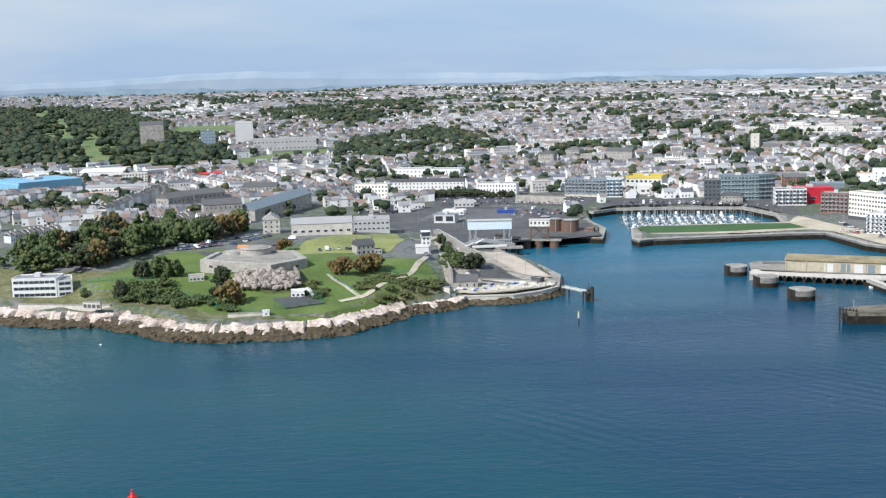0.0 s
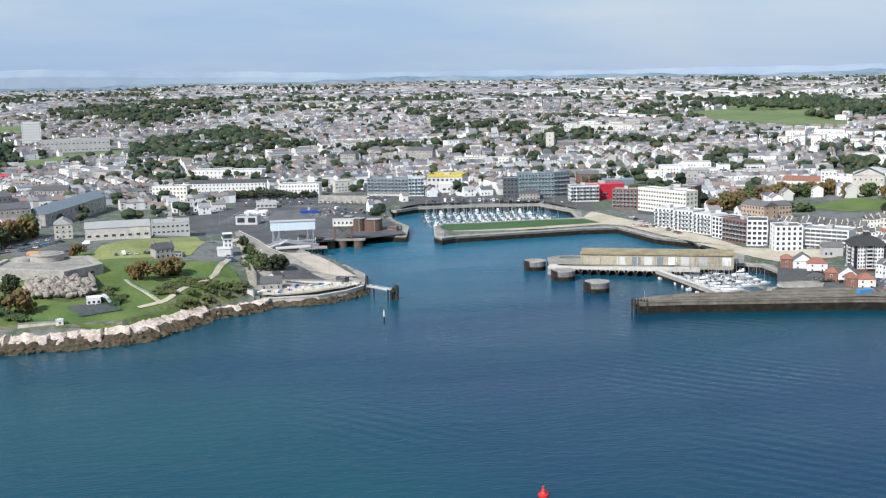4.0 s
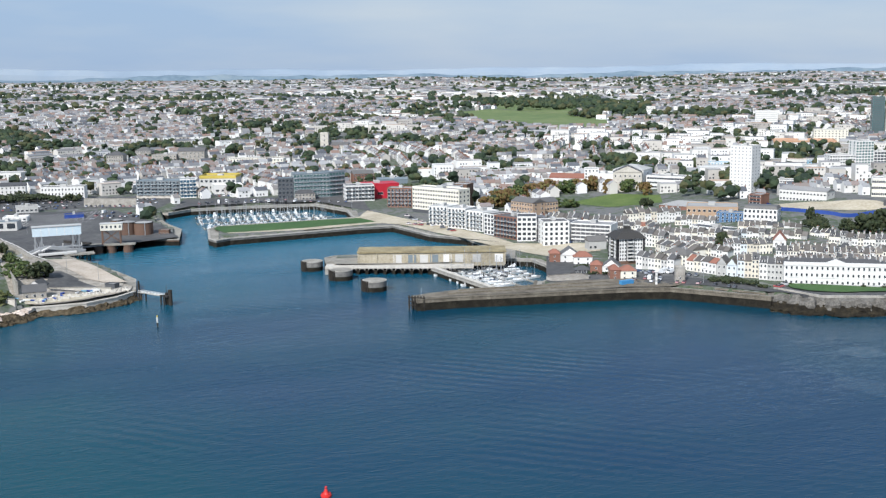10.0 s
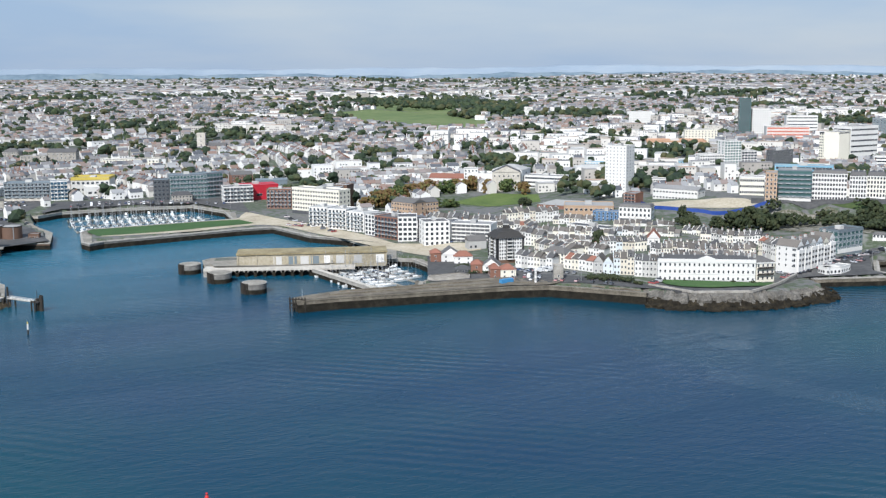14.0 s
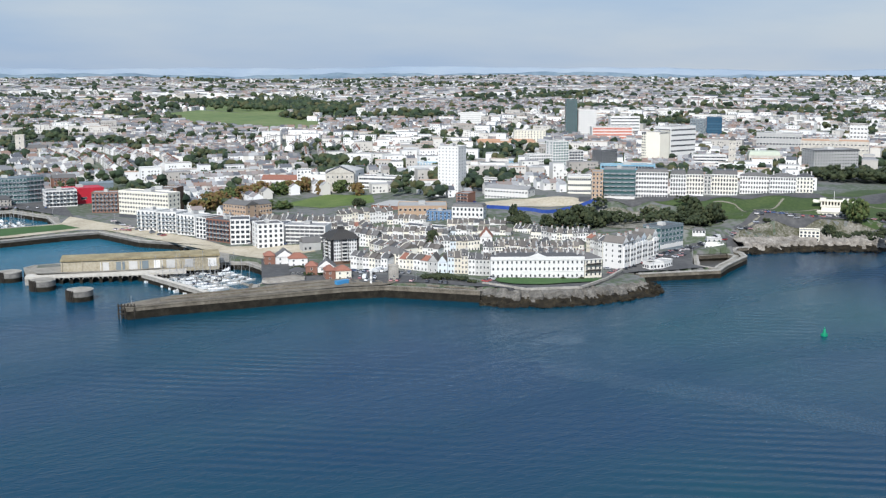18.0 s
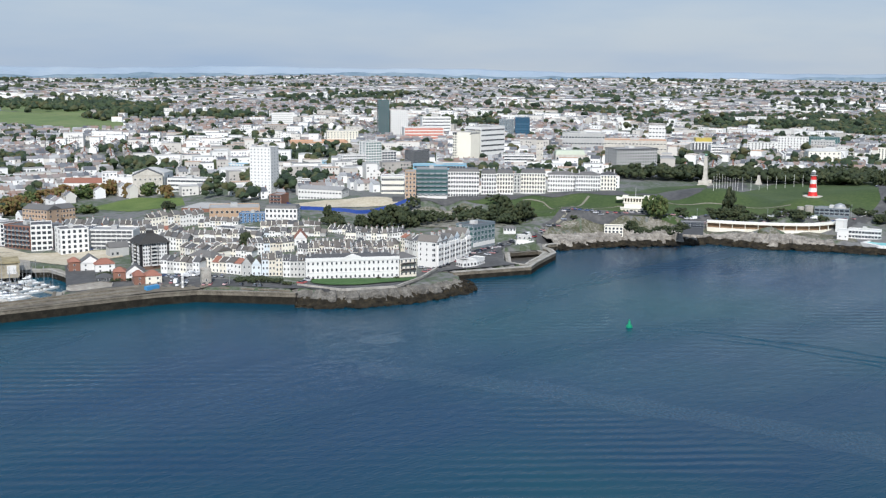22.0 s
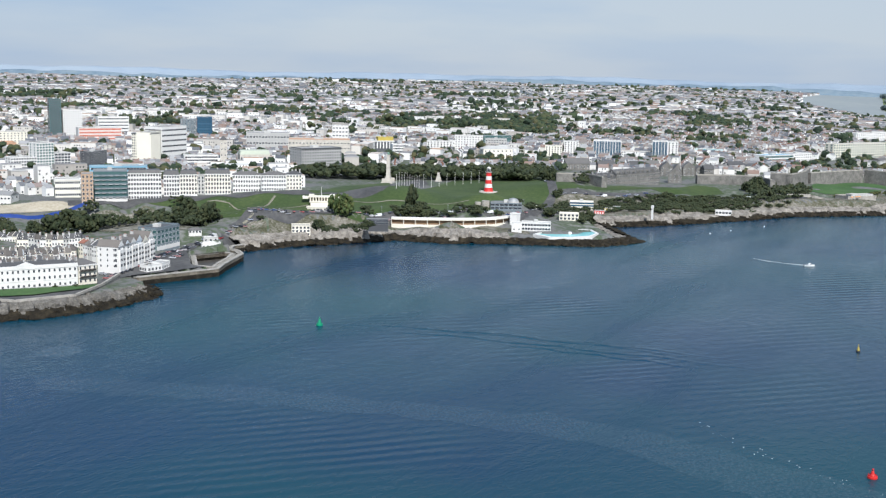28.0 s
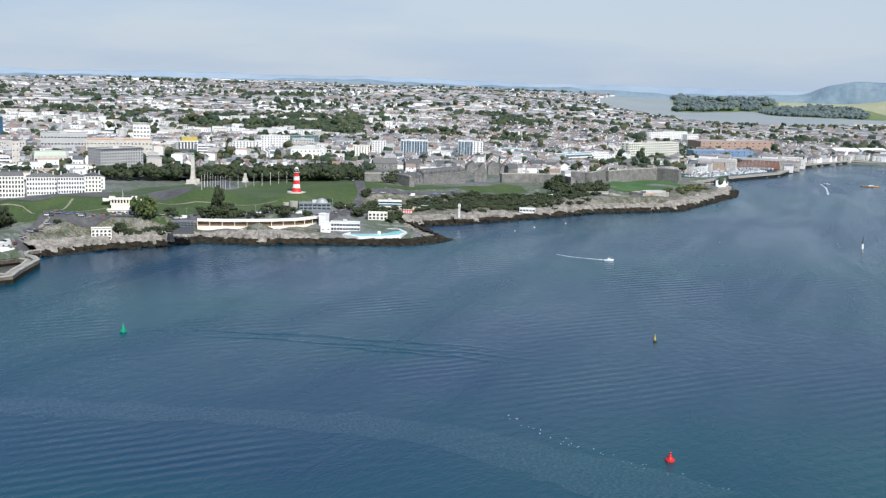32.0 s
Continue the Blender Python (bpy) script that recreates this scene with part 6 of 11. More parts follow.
def linkspan():
    """Ferry ramp gantry: a clad machine house on lattice towers over the berth, with ramps below."""
    (xa, ya), (xb, yb) = [(18.1, 774.9), (47.6, 775.1)]
    turn, W = math.atan2(yb - ya, xb - xa), math.hypot(xb - xa, yb - ya)
    t = thing("ferry_linkspan", "ferry linkspan gantry with pale blue machine house", "linkspan", "", xa, ya, 0, turn)
    part("machine_house", Shape().box(-0.5, 0, 16.5, W + 0.5, 7, 22.5), mat("pale_blue_cladding", [(0.50, 0.60, 0.66), (0.60, 0.70, 0.76)], 0.1, 0.5), t)
    part("machine_house_roof", Shape().box(-1, -0.5, 22.5, W + 1, 7.5, 22.9), GREYWALL, t)
    for k in range(1, 6):
        part("cladding_rib", Shape().box(W * k / 6 - 0.15, -0.15, 16.6, W * k / 6 + 0.15, 0, 22.4), WHITE, t)
    frame_tower(t, 1, 0.5, 5, 6.5, -2, 16.5)
    frame_tower(t, W - 5, 0.5, W - 1, 6.5, -2, 16.5)
    part("upper_ramp", Shape().add([(2, -16, 6), (W - 4, -16, 6.5), (W - 4, -10, 6.5), (2, -10, 6), (2, -16, 7), (W - 4, -16, 7.5), (W - 4, -10, 7.5), (2, -10, 7)], [(3, 2, 1, 0), (4, 5, 6, 7), (0, 1, 5, 4), (1, 2, 6, 5), (2, 3, 7, 6), (3, 0, 4, 7)]), GREYWALL, t)
    part("ramp", Shape().bar((-14, -10, 4.5), (8, -8, 10.5), 1.1), STEEL, t)
    part("ramp", Shape().bar((8, -8, 10.5), (W + 2, -6, 6.2), 1.1), STEEL, t)
    part("walkway", Shape().box(0, -6, 9.5, W, -3.5, 10.1), STEEL, t)
    for k in range(6):
        u = W * k / 5
        part("frame_post", Shape().bar((u, -5, 0), (u, -5, 12.0), 0.18), WHITE if k % 2 else STEEL, t)
        if k < 5:
            part("cross_brace", Shape().bar((u, -5, 5.5 if k % 2 else 11.5), (u + W / 5, -5, 11.5 if k % 2 else 5.5), 0.12), STEEL, t)
    for k in range(3):
        part("access_stair", Shape().bar((-10 + 7 * k, -11, 4.5 + 2.2 * k), (-4 + 7 * k, -11, 7.2 + 2.2 * k), 0.35), WHITE, t)
    for k in range(7):
        part("pile", Shape().tube(W - 9 + 2.2 * k, -12 - (k % 2) * 3, -4, 5.5, 0.45, n=8), TIMBER, t)
    part("deck", Shape().box(W - 12, -17, 5.2, W + 7, -9, 6.1), CONCRETE, t)


linkspan()


def loading_tower():
    (xa, ya), (xb, yb) = [(57.3, 793), (80.7, 788.3)]
    turn, W = math.atan2(yb - ya, xb - xa), math.hypot(xb - xa, yb - ya)
    t = thing("berth_gantry", "rusty berth gantry with cream control cabin on dolphins", "gantry", "", xa, ya, 0, turn)
    for u in (2, W * 0.45, W - 2):
        part("dolphin", Shape().tube(u, 3, -3, 4.5, 3.4, 3.4, 16).tube(u, 3, 4.5, 5.1, 3.7, 3.7, 16), RUST, t)
    part("deck", Shape().box(-4, 0, 5.1, W + 3, 6, 6.0), CONCRETE, t)
    frame_tower(t, W * 0.22, 1, W * 0.72, 5, 6, 17, 0.4, RUST)
    part("cabin", Shape().box(W * 0.18, 0.5, 15.5, W * 0.78, 6, 20), CREAM, t)
    part("cabin_roof", Shape().box(W * 0.16, 0.2, 20, W * 0.8, 6.3, 20.4), GREYWALL, t)
    for k in range(5):
        part("window", window_mesh(1.3, 1.6, WHITE, GLASS), (), t, loc=(W * (0.24 + 0.12 * k), 0.5, 17.2))
    part("gangway", Shape().bar((-3, 4, 6.4), (-22, 16, 7.0), 0.9), DARKSTEEL, t)
    part("gangway", Shape().bar((-3, 1, 6.0), (-20, -3, 5.8), 0.7), DARKSTEEL, t)


loading_tower()


def tank(x, y, z, r, h):
    t = thing("storage_tank", "rust-brown steel storage tank on the wharf", "tank", "wharf tanks", x, y, z)
    part("shell", Shape().tube(0, 0, -2, h, r, r, 28), RUST, t)
    part("tank_roof", Shape().tube(0, 0, h, h + 0.9, r + 0.1, 0.6, 28), FLATROOF, t)
    part("rim", Shape().tube(0, 0, h - 0.3, h + 0.1, r + 0.2, r + 0.2, 28), DARKSTEEL, t)
    part("ladder", Shape().box(-0.3, -r - 0.25, 0, 0.3, -r, h), STEEL, t)


for x, y, r, h in ((84.4, 839.6, 6.2, 9.0), (95.3, 835.4, 6.8, 8.6), (79.3, 860.5, 4.5, 7.5)):
    tank(x, y, high(x, y), r, h)
block("wharf_hut", "small brown wharf office", "hut", 105, 828.6, 111.8, 826, 4.5, 3.4, 6, RUST, "flat", FLATROOF, 1, 3, (0.9, 0.9))
block("terminal_building", "grey open-fronted ferry terminal hall", "terminal", -6.6, 894, 10, 889.9, 6, 6.4, 14, GREYWALL, "flat", SLATECLAD, 1, 2, (6, 4))
block("terminal_building", "long white low terminal shed", "terminal", 0.2, 946, 18.2, 941.8, 6.1, 3.2, 12, WHITE, "flat", WHITE, 1, 5, (2, 1.4))
block("terminal_canopy", "dark flat check-in canopy", "canopy", 46.6, 944.9, 61.4, 944, 6, 2.5, 10, ROYALBLUE, "flat", DARKCLAD, 1, 0)
block("terminal_canopy", "pale flat roofed check-in hall", "canopy", 11, 993.9, 28.6, 993.6, 6.4, 5.3, 10, GREYWALL, "flat", FLATROOF, 1, 5, (2, 1.5))


rng = np.random.RandomState(91)
V, F = [], []
for k in range(170):
    u = rng.rand()
    c = np.array([12 + 50 * u, 606.5 + 14 * u + rng.uniform(0, 9)])
    V.append(np.array(ICO_V) * rng.uniform(0.3, 1.1, 3) * rng.uniform(0.7, 1.3, (12, 1)) + (*c, high(*c) + 0.3))
    F.append(np.array(ICO_F) + 12 * k)
tagged(new("quay_rubble_stones", raw_mesh("quay_rubble_stones", np.concatenate(V), np.concatenate(F), [PALESTONE])), "pale loose stones across the quay yard", "rubble", kind="stuff")


# ---- north side of the docks ----
block("office_block", "white long office with many windows", "office", 33.9, 1069.5, 70.7, 1059.6, 7.7, 11.8, 14, WHITE, "flat", SLATE, 3, 13, (1.1, 1.6))
block("office_block", "white long warehouse conversion", "office", -56.1, 1256.7, 21.2, 1229.8, 10.6, 9.2, 18, WHITE, "flat", FLATROOF, 2, 18, (1.4, 1.4))
block("office_block", "cream four-storey office", "office", -81.2, 1050.9, -50, 1044.8, 8.4, 14.8, 14, CREAM, "flat", FLATROOF, 4, 10, (1.3, 1.4))
block("office_block", "white three-storey row", "office", -50.7, 1112.8, 21.9, 1101.8, 8.6, 10.3, 12, WHITE, "gable", SLATE, 3, 20, (1.1, 1.4), rise=3)
block("waterfront_flats", "blue-grey clad waterfront flats over white frames", "apartment block", 115, 1047.7, 151.2, 1031, 7.8, 15.7, 16, SLATECLAD, "flat", SLATECLAD, 5, 12, (1.8, 1.8), 3, frame=WHITE, balconies=6, ground_floor=PALESTONE)
block("waterfront_flats", "white framed waterfront flats", "apartment block", 151.7, 1030.9, 165.6, 1028.8, 7.8, 16.7, 14, WHITE, "flat", SLATECLAD, 5, 5, (2.2, 1.8), 3, glass=BLUEGLASS, frame=SLATECLAD, balconies=3)
block("trade_store", "yellow banded trade store", "store", 176.6, 1075.6, 208.4, 1061.7, 8.5, 12.6, 25, GREYWALL, "flat", FLATROOF, 2, 8, (2.4, 2.2), storey0=0.5, cornice=YELLOW, parapet=2.2)
block("trade_store", "white low trade shed", "store", 185.1, 1045.7, 211.6, 1044.8, 8.2, 7.7, 20, WHITE, "flat", WHITE, 1, 5, (3, 1.8))
block("quay_flats", "dark blue-grey quayside block", "apartment block", 231.2, 987.3, 244.4, 984.1, 7.4, 17.8, 16, DARKCLAD, "flat", SLATECLAD, 5, 4, (2, 1.8), 2, frame=SLATECLAD)
block("quay_flats", "long teal-grey quayside flats with white balconies", "apartment block", 244.8, 984, 276.9, 979.6, 7.4, 21.7, 16, SLATECLAD, "flat", SLATECLAD, 6, 11, (2, 1.8), 2, glass=TEALGLASS, frame=WHITE, balconies=8)
block("quay_flats", "teal glazed corner flats", "apartment block", 276.9, 979.6, 292.4, 983.5, 7.4, 22.3, 16, SLATECLAD, "flat", SLATECLAD, 6, 5, (2.4, 2), 2, glass=TEALGLASS, frame=SLATECLAD, balconies=3)
block("stone_store", "low old stone quay store with hipped slate roof", "store", 243.4, 974, 260.6, 970, 6.8, 6.0, 9, STONE, "hip", SLATE, 2, 6, (1.2, 1.4), rise=3)
block("white_flats", "white waterfront flats with dark window bands", "apartment block", 281.5, 945, 306.6, 941.3, 6.8, 13.5, 15, WHITE, "flat", DARKCLAD, 4, 9, (2.2, 1.6), 2, frame=DARKCLAD, balconies=5)
block("brick_flats", "red brick flats behind the quay", "apartment block", 317.5, 1038.6, 337.7, 1036.4, 8.7, 12.6, 14, BRICK, "gable", SLATE, 4, 8, (1.3, 1.5), rise=3)
block("red_hall", "bright red clad hall", "hall", 298.1, 952.4, 332.7, 949.4, 7, 13.1, 22, REDCLAD, "flat", REDCLAD, 1, 3, (5, 2), parapet=0.2)
block("blue_hall", "dark blue roofed hall", "hall", 331, 1009.1, 359.1, 999.5, 8.3, 9.7, 20, SLATECLAD, "flat", SLATECLAD, 1, 4, (4, 1.6), parapet=0.2)
block("brown_flats", "brown-grey balconied flats", "apartment block", 303.3, 896.1, 321.3, 885.5, 6, 16, 14, BRICK, "flat", FLATROOF, 5, 7, (1.8, 1.7), 2, frame=GREYWALL, balconies=6)
block("hotel", "white concrete grid hotel with dark square windows", "hotel", 312.3, 859, 335.3, 815.8, 6, 20.2, 14, CREAM, "flat", FLATROOF, 6, 18, (1.5, 1.5), 3, frame=WHITE, ground_floor=DARKCLAD, parapet=1.0)
block("hotel", "white hotel rear wing", "hotel", 348.4, 845, 364.4, 868.7, 6.3, 19.4, 18, WHITE, "flat", FLATROOF, 6, 5, (1.7, 1.7), 2, frame=WHITE)
block("hotel", "blank dark brown hotel stair end", "hotel", 358.2, 853.9, 368.1, 862.8, 6.5, 19.6, 16, RUST, "flat", FLATROOF, 1, 0)
block("millbay_flats", "white rounded flats with deep balconies", "apartment block", 297.6, 783.4, 307.7, 770.9, 5.8, 14, 16, WHITE, "flat", GREYWALL, 5, 5, (1.5, 1.6), 3, frame=WHITE, balconies=4)
block("millbay_flats", "white flats with deep dark balconies", "apartment block", 305.1, 763.3, 313.9, 751, 5.7, 14.6, 16, WHITE, "flat", GREYWALL, 5, 5, (1.5, 1.6), 3, frame=WHITE, balconies=4)
block("millbay_flats", "white quayside flats with stacked balconies", "apartment block", 312.8, 747.2, 319.3, 731.4, 5.8, 13.9, 16, WHITE, "flat", GREYWALL, 5, 5, (1.5, 1.6), 3, frame=WHITE, balconies=4)
block("millbay_flats", "dark and white narrow flats", "apartment block", 316.8, 723.7, 319.7, 713.6, 5.9, 14.2, 18, WHITE, "flat", SLATE, 5, 3, (2.0, 2.2), 3, frame=DARKCLAD)
block("millbay_flats", "rust-red balconied flats", "apartment block", 318.1, 710, 325.6, 688.9, 5.5, 14.9, 16, BRICK, "flat", SLATE, 5, 7, (2.2, 2.0), 2, frame=REDTILE, balconies=6)
block("millbay_flats", "white gabled end flats with square windows", "apartment block", 324.2, 685.2, 336, 679.5, 5.4, 16.5, 18, WHITE, "flat", SLATE, 5, 4, (2.2, 1.8), 2, frame=GREYWALL)
block("millbay_flats", "dark recessed link between white flats", "apartment block", 336.3, 679.3, 340.1, 677.4, 5.7, 14.2, 14, DARKCLAD, "flat", SLATE, 5, 2, (1.8, 1.8), 0, frame=BRICK)
block("millbay_flats", "white four-storey end block", "apartment block", 331.4, 659.4, 348.2, 655.2, 5.2, 15.9, 16, WHITE, "flat", SLATE, 5, 5, (1.6, 1.8), 2, frame=GREYWALL)
block("millbay_flats", "long white block with grey gallery floors", "apartment block", 350.4, 658.6, 370, 638.5, 6.6, 12.6, 16, WHITE, "flat", FLATROOF, 5, bands=True, mull=3.2, win=(1, 2.2), glass=DARKCLAD)
block("pitched_flats", "brown brick flats with many small gables", "apartment block", 362.7, 777.5, 370.6, 756.1, 8.1, 12.9, 14, SANDBRICK, "gable", SLATE, 4, 8, (1.4, 1.5), 2, rise=3)
block("pitched_flats", "brown brick flats by the trees", "apartment block", 379.2, 769.7, 400.5, 772.3, 8.7, 10.4, 14, SANDBRICK, "gable", SLATE, 3, 8, (1.4, 1.5), 2, rise=3)
row("house", "pale terraced house with steep slate roof", [WHITE, CREAM, GREYWALL], 369.2, 729.9, 386.4, 707.3, 8.4, 5.6, 7, 10, 3, 2, seed=8, group="dock road terrace", rise=3.6)
row("house", "white terraced house with slate roof", [WHITE, WHITE, CREAM], 341.3, 774.1, 365.6, 727.3, 7.3, 4.9, 10, 9, 3, 2, seed=9, group="dock road terrace", rise=3.4)


BLACKSLATE = mat("black_slate", [(0.022, 0.022, 0.024), (0.04, 0.038, 0.036), (0.065, 0.058, 0.052)], 0.3, 0.7, spread=0.3)
BLACKPAINT = mat("black_panels", [(0.012, 0.012, 0.014), (0.03, 0.03, 0.033)], 0.3, 0.5)


def dark_flats():
    """White tower of flats with black corner strips, balcony stacks and a steep black roof with a lantern."""
    x0, y0, x1, y1, h, dp = 337.6, 575.2, 354.3, 571.6, 15.2, 17.0
    W = math.hypot(x1 - x0, y1 - y0)
    ob = block("corner_flats", "white and black balconied flats with steep black roof", "apartment block", x0, y0, x1, y1, 6.1, h, dp, WHITE, "none", BLACKSLATE, 6, 0, single=True, frame=WHITE)
    part("roof", Shape().taper(-1.2, -1.2, h, W + 1.2, dp + 1.2, h + 3.6, 4.2, 4.2).taper(4.0, 4.0, h + 3.6, W - 4.0, dp - 4.0, h + 5.0, 2.4, 2.4), BLACKSLATE, ob)
    part("roof_lantern", Shape().box(W * 0.5 - 1.6, dp * 0.5 - 1.6, h + 4.6, W * 0.5 + 1.6, dp * 0.5 + 1.6, h + 6.6), BLACKSLATE, ob)
    part("ground_floor", Shape().box(-0.1, -0.14, -2, W + 0.1, 0.1, 2.0), RUST, ob, "brown open ground floor")
    side = dict(loc=(0, dp, 0), turn=-math.pi / 2)
    for span, kw in ((W, {}), (dp, side)):
        for u0, u1 in ((0.0, 0.07), (0.93, 1.0), (0.335, 0.36), (0.60, 0.625)):
            part("black_strip", Shape().box(span * u0, -0.28, 2.0, span * u1, 0.1, h), BLACKPAINT, ob, "black panel strip", **kw)
        stack = part("balcony_stack", Shape().box(span * 0.39, -0.2, 2.2, span * 0.56, 0.1, h - 0.3), GLASS, ob, "dark glazed balcony bay", **kw)
        for f in range(6):
            z = 2.2 + f * 2.15
            part("balcony_slab", Shape().box(span * 0.36, -1.5, z, span * 0.59, -0.15, z + 0.3, 0).box(span * 0.36, -1.5, z + 0.3, span * 0.59, -1.42, z + 0.95, 1), (WHITE, GREYWALL), stack)
        for f in range(6):
            for u in (0.12, 0.21, 0.30, 0.68, 0.78, 0.88):
                part("window", window_mesh(0.75, 1.15, WHITE, GLASS), (), ob, loc=(span * u, 0, 2.7 + f * 2.15) if not kw else (0, dp - span * u, 2.7 + f * 2.15), turn=kw.get("turn", 0.0))


dark_flats()
for x0, y0, x1, y1, z, h, roof, rm, rs, wall, lb in (
    (310.6, 595.5, 320.9, 591.2, 5.5, 5.4, "cross", SLATE, 4.2, WHITE, "white marina house with steep slate gable"),
    (304.6, 598.0, 310.4, 595.6, 5.5, 6.2, "hip", REDTILE, 2.2, BRICK, "brick marina house with red hipped roof"),
    (315.0, 586.8, 325.1, 582.5, 5.5, 5.0, "hip", REDTILE, 2.9, WHITE, "cream marina house with red hipped roof"),
    (312.8, 548.9, 321.0, 543.7, 5.8, 5.6, "cross", SLATE, 4.0, WHITE, "white marina house with steep slate gable"),
    (307.0, 552.4, 312.6, 549.0, 5.8, 6.0, "hip", REDTILE, 2.2, BRICK, "brick marina house with red hipped roof"),
    (315.0, 532.5, 323.0, 529.2, 6.0, 5.2, "hip", REDTILE, 2.6, CREAM, "cream marina house with red roof and solar panels"),
    (309.6, 534.7, 314.8, 532.6, 6.0, 5.6, "hip", REDTILE, 2.6, BRICK, "brick wing of the marina house"),
):
    block("marina_house", lb, "house", x0, y0, x1, y1, z, h, 9, wall, roof, rm, 2, 2 if x1 - x0 > 6 else 1, (0.9, 1.1), 2, group="marina houses", rise=rs, frame=WHITE)
block("marina_office", "low dark marina office", "office", 301.2, 559.8, 309, 555.9, 5.5, 2.6, 8, DARKCLAD, "hip", SLATE, 1, 3, rise=2)
block("stone_tower", "square plain grey stone tower stump", "tower", 334.5, 508.3, 339.1, 506, 7, 8.1, 6, STONE, "flat", STONE, 1, 1, (0.8, 1.0))


def harbour_light():
    x, y, z, h = 324.8, 511.6, 6.4, 8.3
    t = thing("harbour_light", "slim white banded harbour light post", "beacon", "", x, y, z)
    for k in range(5):
        part("shaft_band", Shape().tube(0, 0, h * k / 6 - (1 if k == 0 else 0), h * (k + 1) / 6, 0.7, 0.7, 12), WHITE if k % 2 == 0 else GREYWALL, t)
    part("gallery", Shape().tube(0, 0, h * 5 / 6, h * 5 / 6 + 0.4, 1.3, 1.3, 12), WHITE, t)
    part("lantern", Shape().tube(0, 0, h * 5 / 6 + 0.4, h, 0.8, 0.5, 12), WHITE, t)


harbour_light()


def trinity_pier():
    """Old pier shed: a long flat-roofed concrete transit shed on an arcaded quay."""
    (xa, ya), (xb, yb) = [(200.7, 650.6), (284, 617.4)]
    turn, W = math.atan2(yb - ya, xb - xa), math.hypot(xb - xa, yb - ya)
    t = thing("transit_shed", "derelict ochre concrete transit shed with lichen-stained flat roof", "shed", "", xa, ya, 5.0, turn)
    LICHEN = mat("lichen_roof", [(0.16, 0.13, 0.08), (0.27, 0.225, 0.13), (0.36, 0.31, 0.20)], 0.12, 0.95, fine=5)
    OCHRE = mat("stained_concrete", [(0.24, 0.21, 0.15), (0.36, 0.32, 0.24), (0.45, 0.41, 0.33)], 0.15, 0.9)
    part("wall", Shape().box(0, 0, -2, W, 18, 6.4), OCHRE, t)
    part("roof", Shape().box(-0.8, -0.8, 6.4, W + 0.8, 18.8, 7.3), LICHEN, t)
    for k in range(9):
        part("buttress", Shape().box(W * k / 8 - 0.4, -0.5, -1, W * k / 8 + 0.4, 0, 6.3), OCHRE, t)
    for k, m in ((0.42, GREYWALL), (0.49, SLATECLAD), (0.24, GREYWALL), (0.34, SLATECLAD), (0.58, WHITE), (0.78, GREYWALL), (0.66, GREYWALL), (0.93, WHITE)):
        part("sliding_door", Shape().box(W * k, -0.22, 0.2, W * k + W * 0.055, 0.0, 5.2), m, t)
    (xa, ya), (xb, yb) = [(180.7, 650.7), (237.7, 624.2)]
    turn, L = math.atan2(yb - ya, xb - xa), math.hypot(xb - xa, yb - ya)
    q = thing("arcaded_quay", "stone arcaded quay with dark arches over the water", "quay", "", xa, ya, 0, turn)
    part("quay_deck", Shape().box(-1, -1.0, 3.7, L + 26, 9, 4.9), PALESTONE, q)
    n = 13
    for k in range(n + 1):
        u = 8 + (L + 16 - 8) * k / n
        part("pier_column", Shape().box(u - 0.9, -0.8, -3, u + 0.9, 4, 2.4), TIDEWALL, q)
    for k in range(n):
        u0, u1 = 8 + (L + 8) * k / n + 0.9, 8 + (L + 8) * (k + 1) / n - 0.9
        s = Shape()
        m = 8
        for j in range(m):
            a0, a1 = math.pi * j / m, math.pi * (j + 1) / m
            c, r = (u0 + u1) / 2, (u1 - u0) / 2
            p0, p1 = (c - r * math.cos(a0), 2.0 + 1.5 * math.sin(a0)), (c - r * math.cos(a1), 2.0 + 1.5 * math.sin(a1))
            s.add([(p0[0], -0.8, p0[1]), (p1[0], -0.8, p1[1]), (p1[0], -0.8, 3.8), (p0[0], -0.8, 3.8), (p0[0], 2, p0[1]), (p1[0], 2, p1[1]), (p1[0], 2, 3.8), (p0[0], 2, 3.8)], [(0, 1, 2, 3), (4, 5, 1, 0)])
        part("arch", s, STONE, q)
    # dark sheet behind the arches paints in the shade under the deck
    part("back_wall", Shape().box(0, 4.2, -3, L + 20, 5, 4), DARKSTEEL, q)
    part("end_block", Shape().box(-1, -1, -3, 7, 9, 3.7), STONE, q)


trinity_pier()


def dolphin(x, y, r, h):
    t = thing("mooring_dolphin", "round stone-faced mooring dolphin with fenders", "dolphin", "mooring dolphins", x, y, 0)
    part("tide_band", Shape().tube(0, 0, -3, 2.6, r, r, 36), TIDEWALL, t)
    part("drum", Shape().tube(0, 0, 2.6, h, r, r, 36), FORTSTONE, t)
    part("rim", Shape().tube(0, 0, h, h + 0.5, r + 0.15, r + 0.15, 36), STONE, t)
    part("deck", Shape().tube(0, 0, h + 0.5, h + 0.54, r - 0.6, r - 0.6, 36), CONCRETE, t)
    for k in range(7):
        a = math.radians(165 + 9 * k)
        part("fender", Shape().tube((r + 0.5) * math.cos(a), (r + 0.5) * math.sin(a), -2, h + 0.8, 0.35, 0.35, 6), TIMBER, t)


for x, y, r in ((176.5, 668.3, 6.4), (184.0, 631.4, 6.7), (191.8, 592.2, 6.8)):
    dolphin(x, y, r, 5.4)


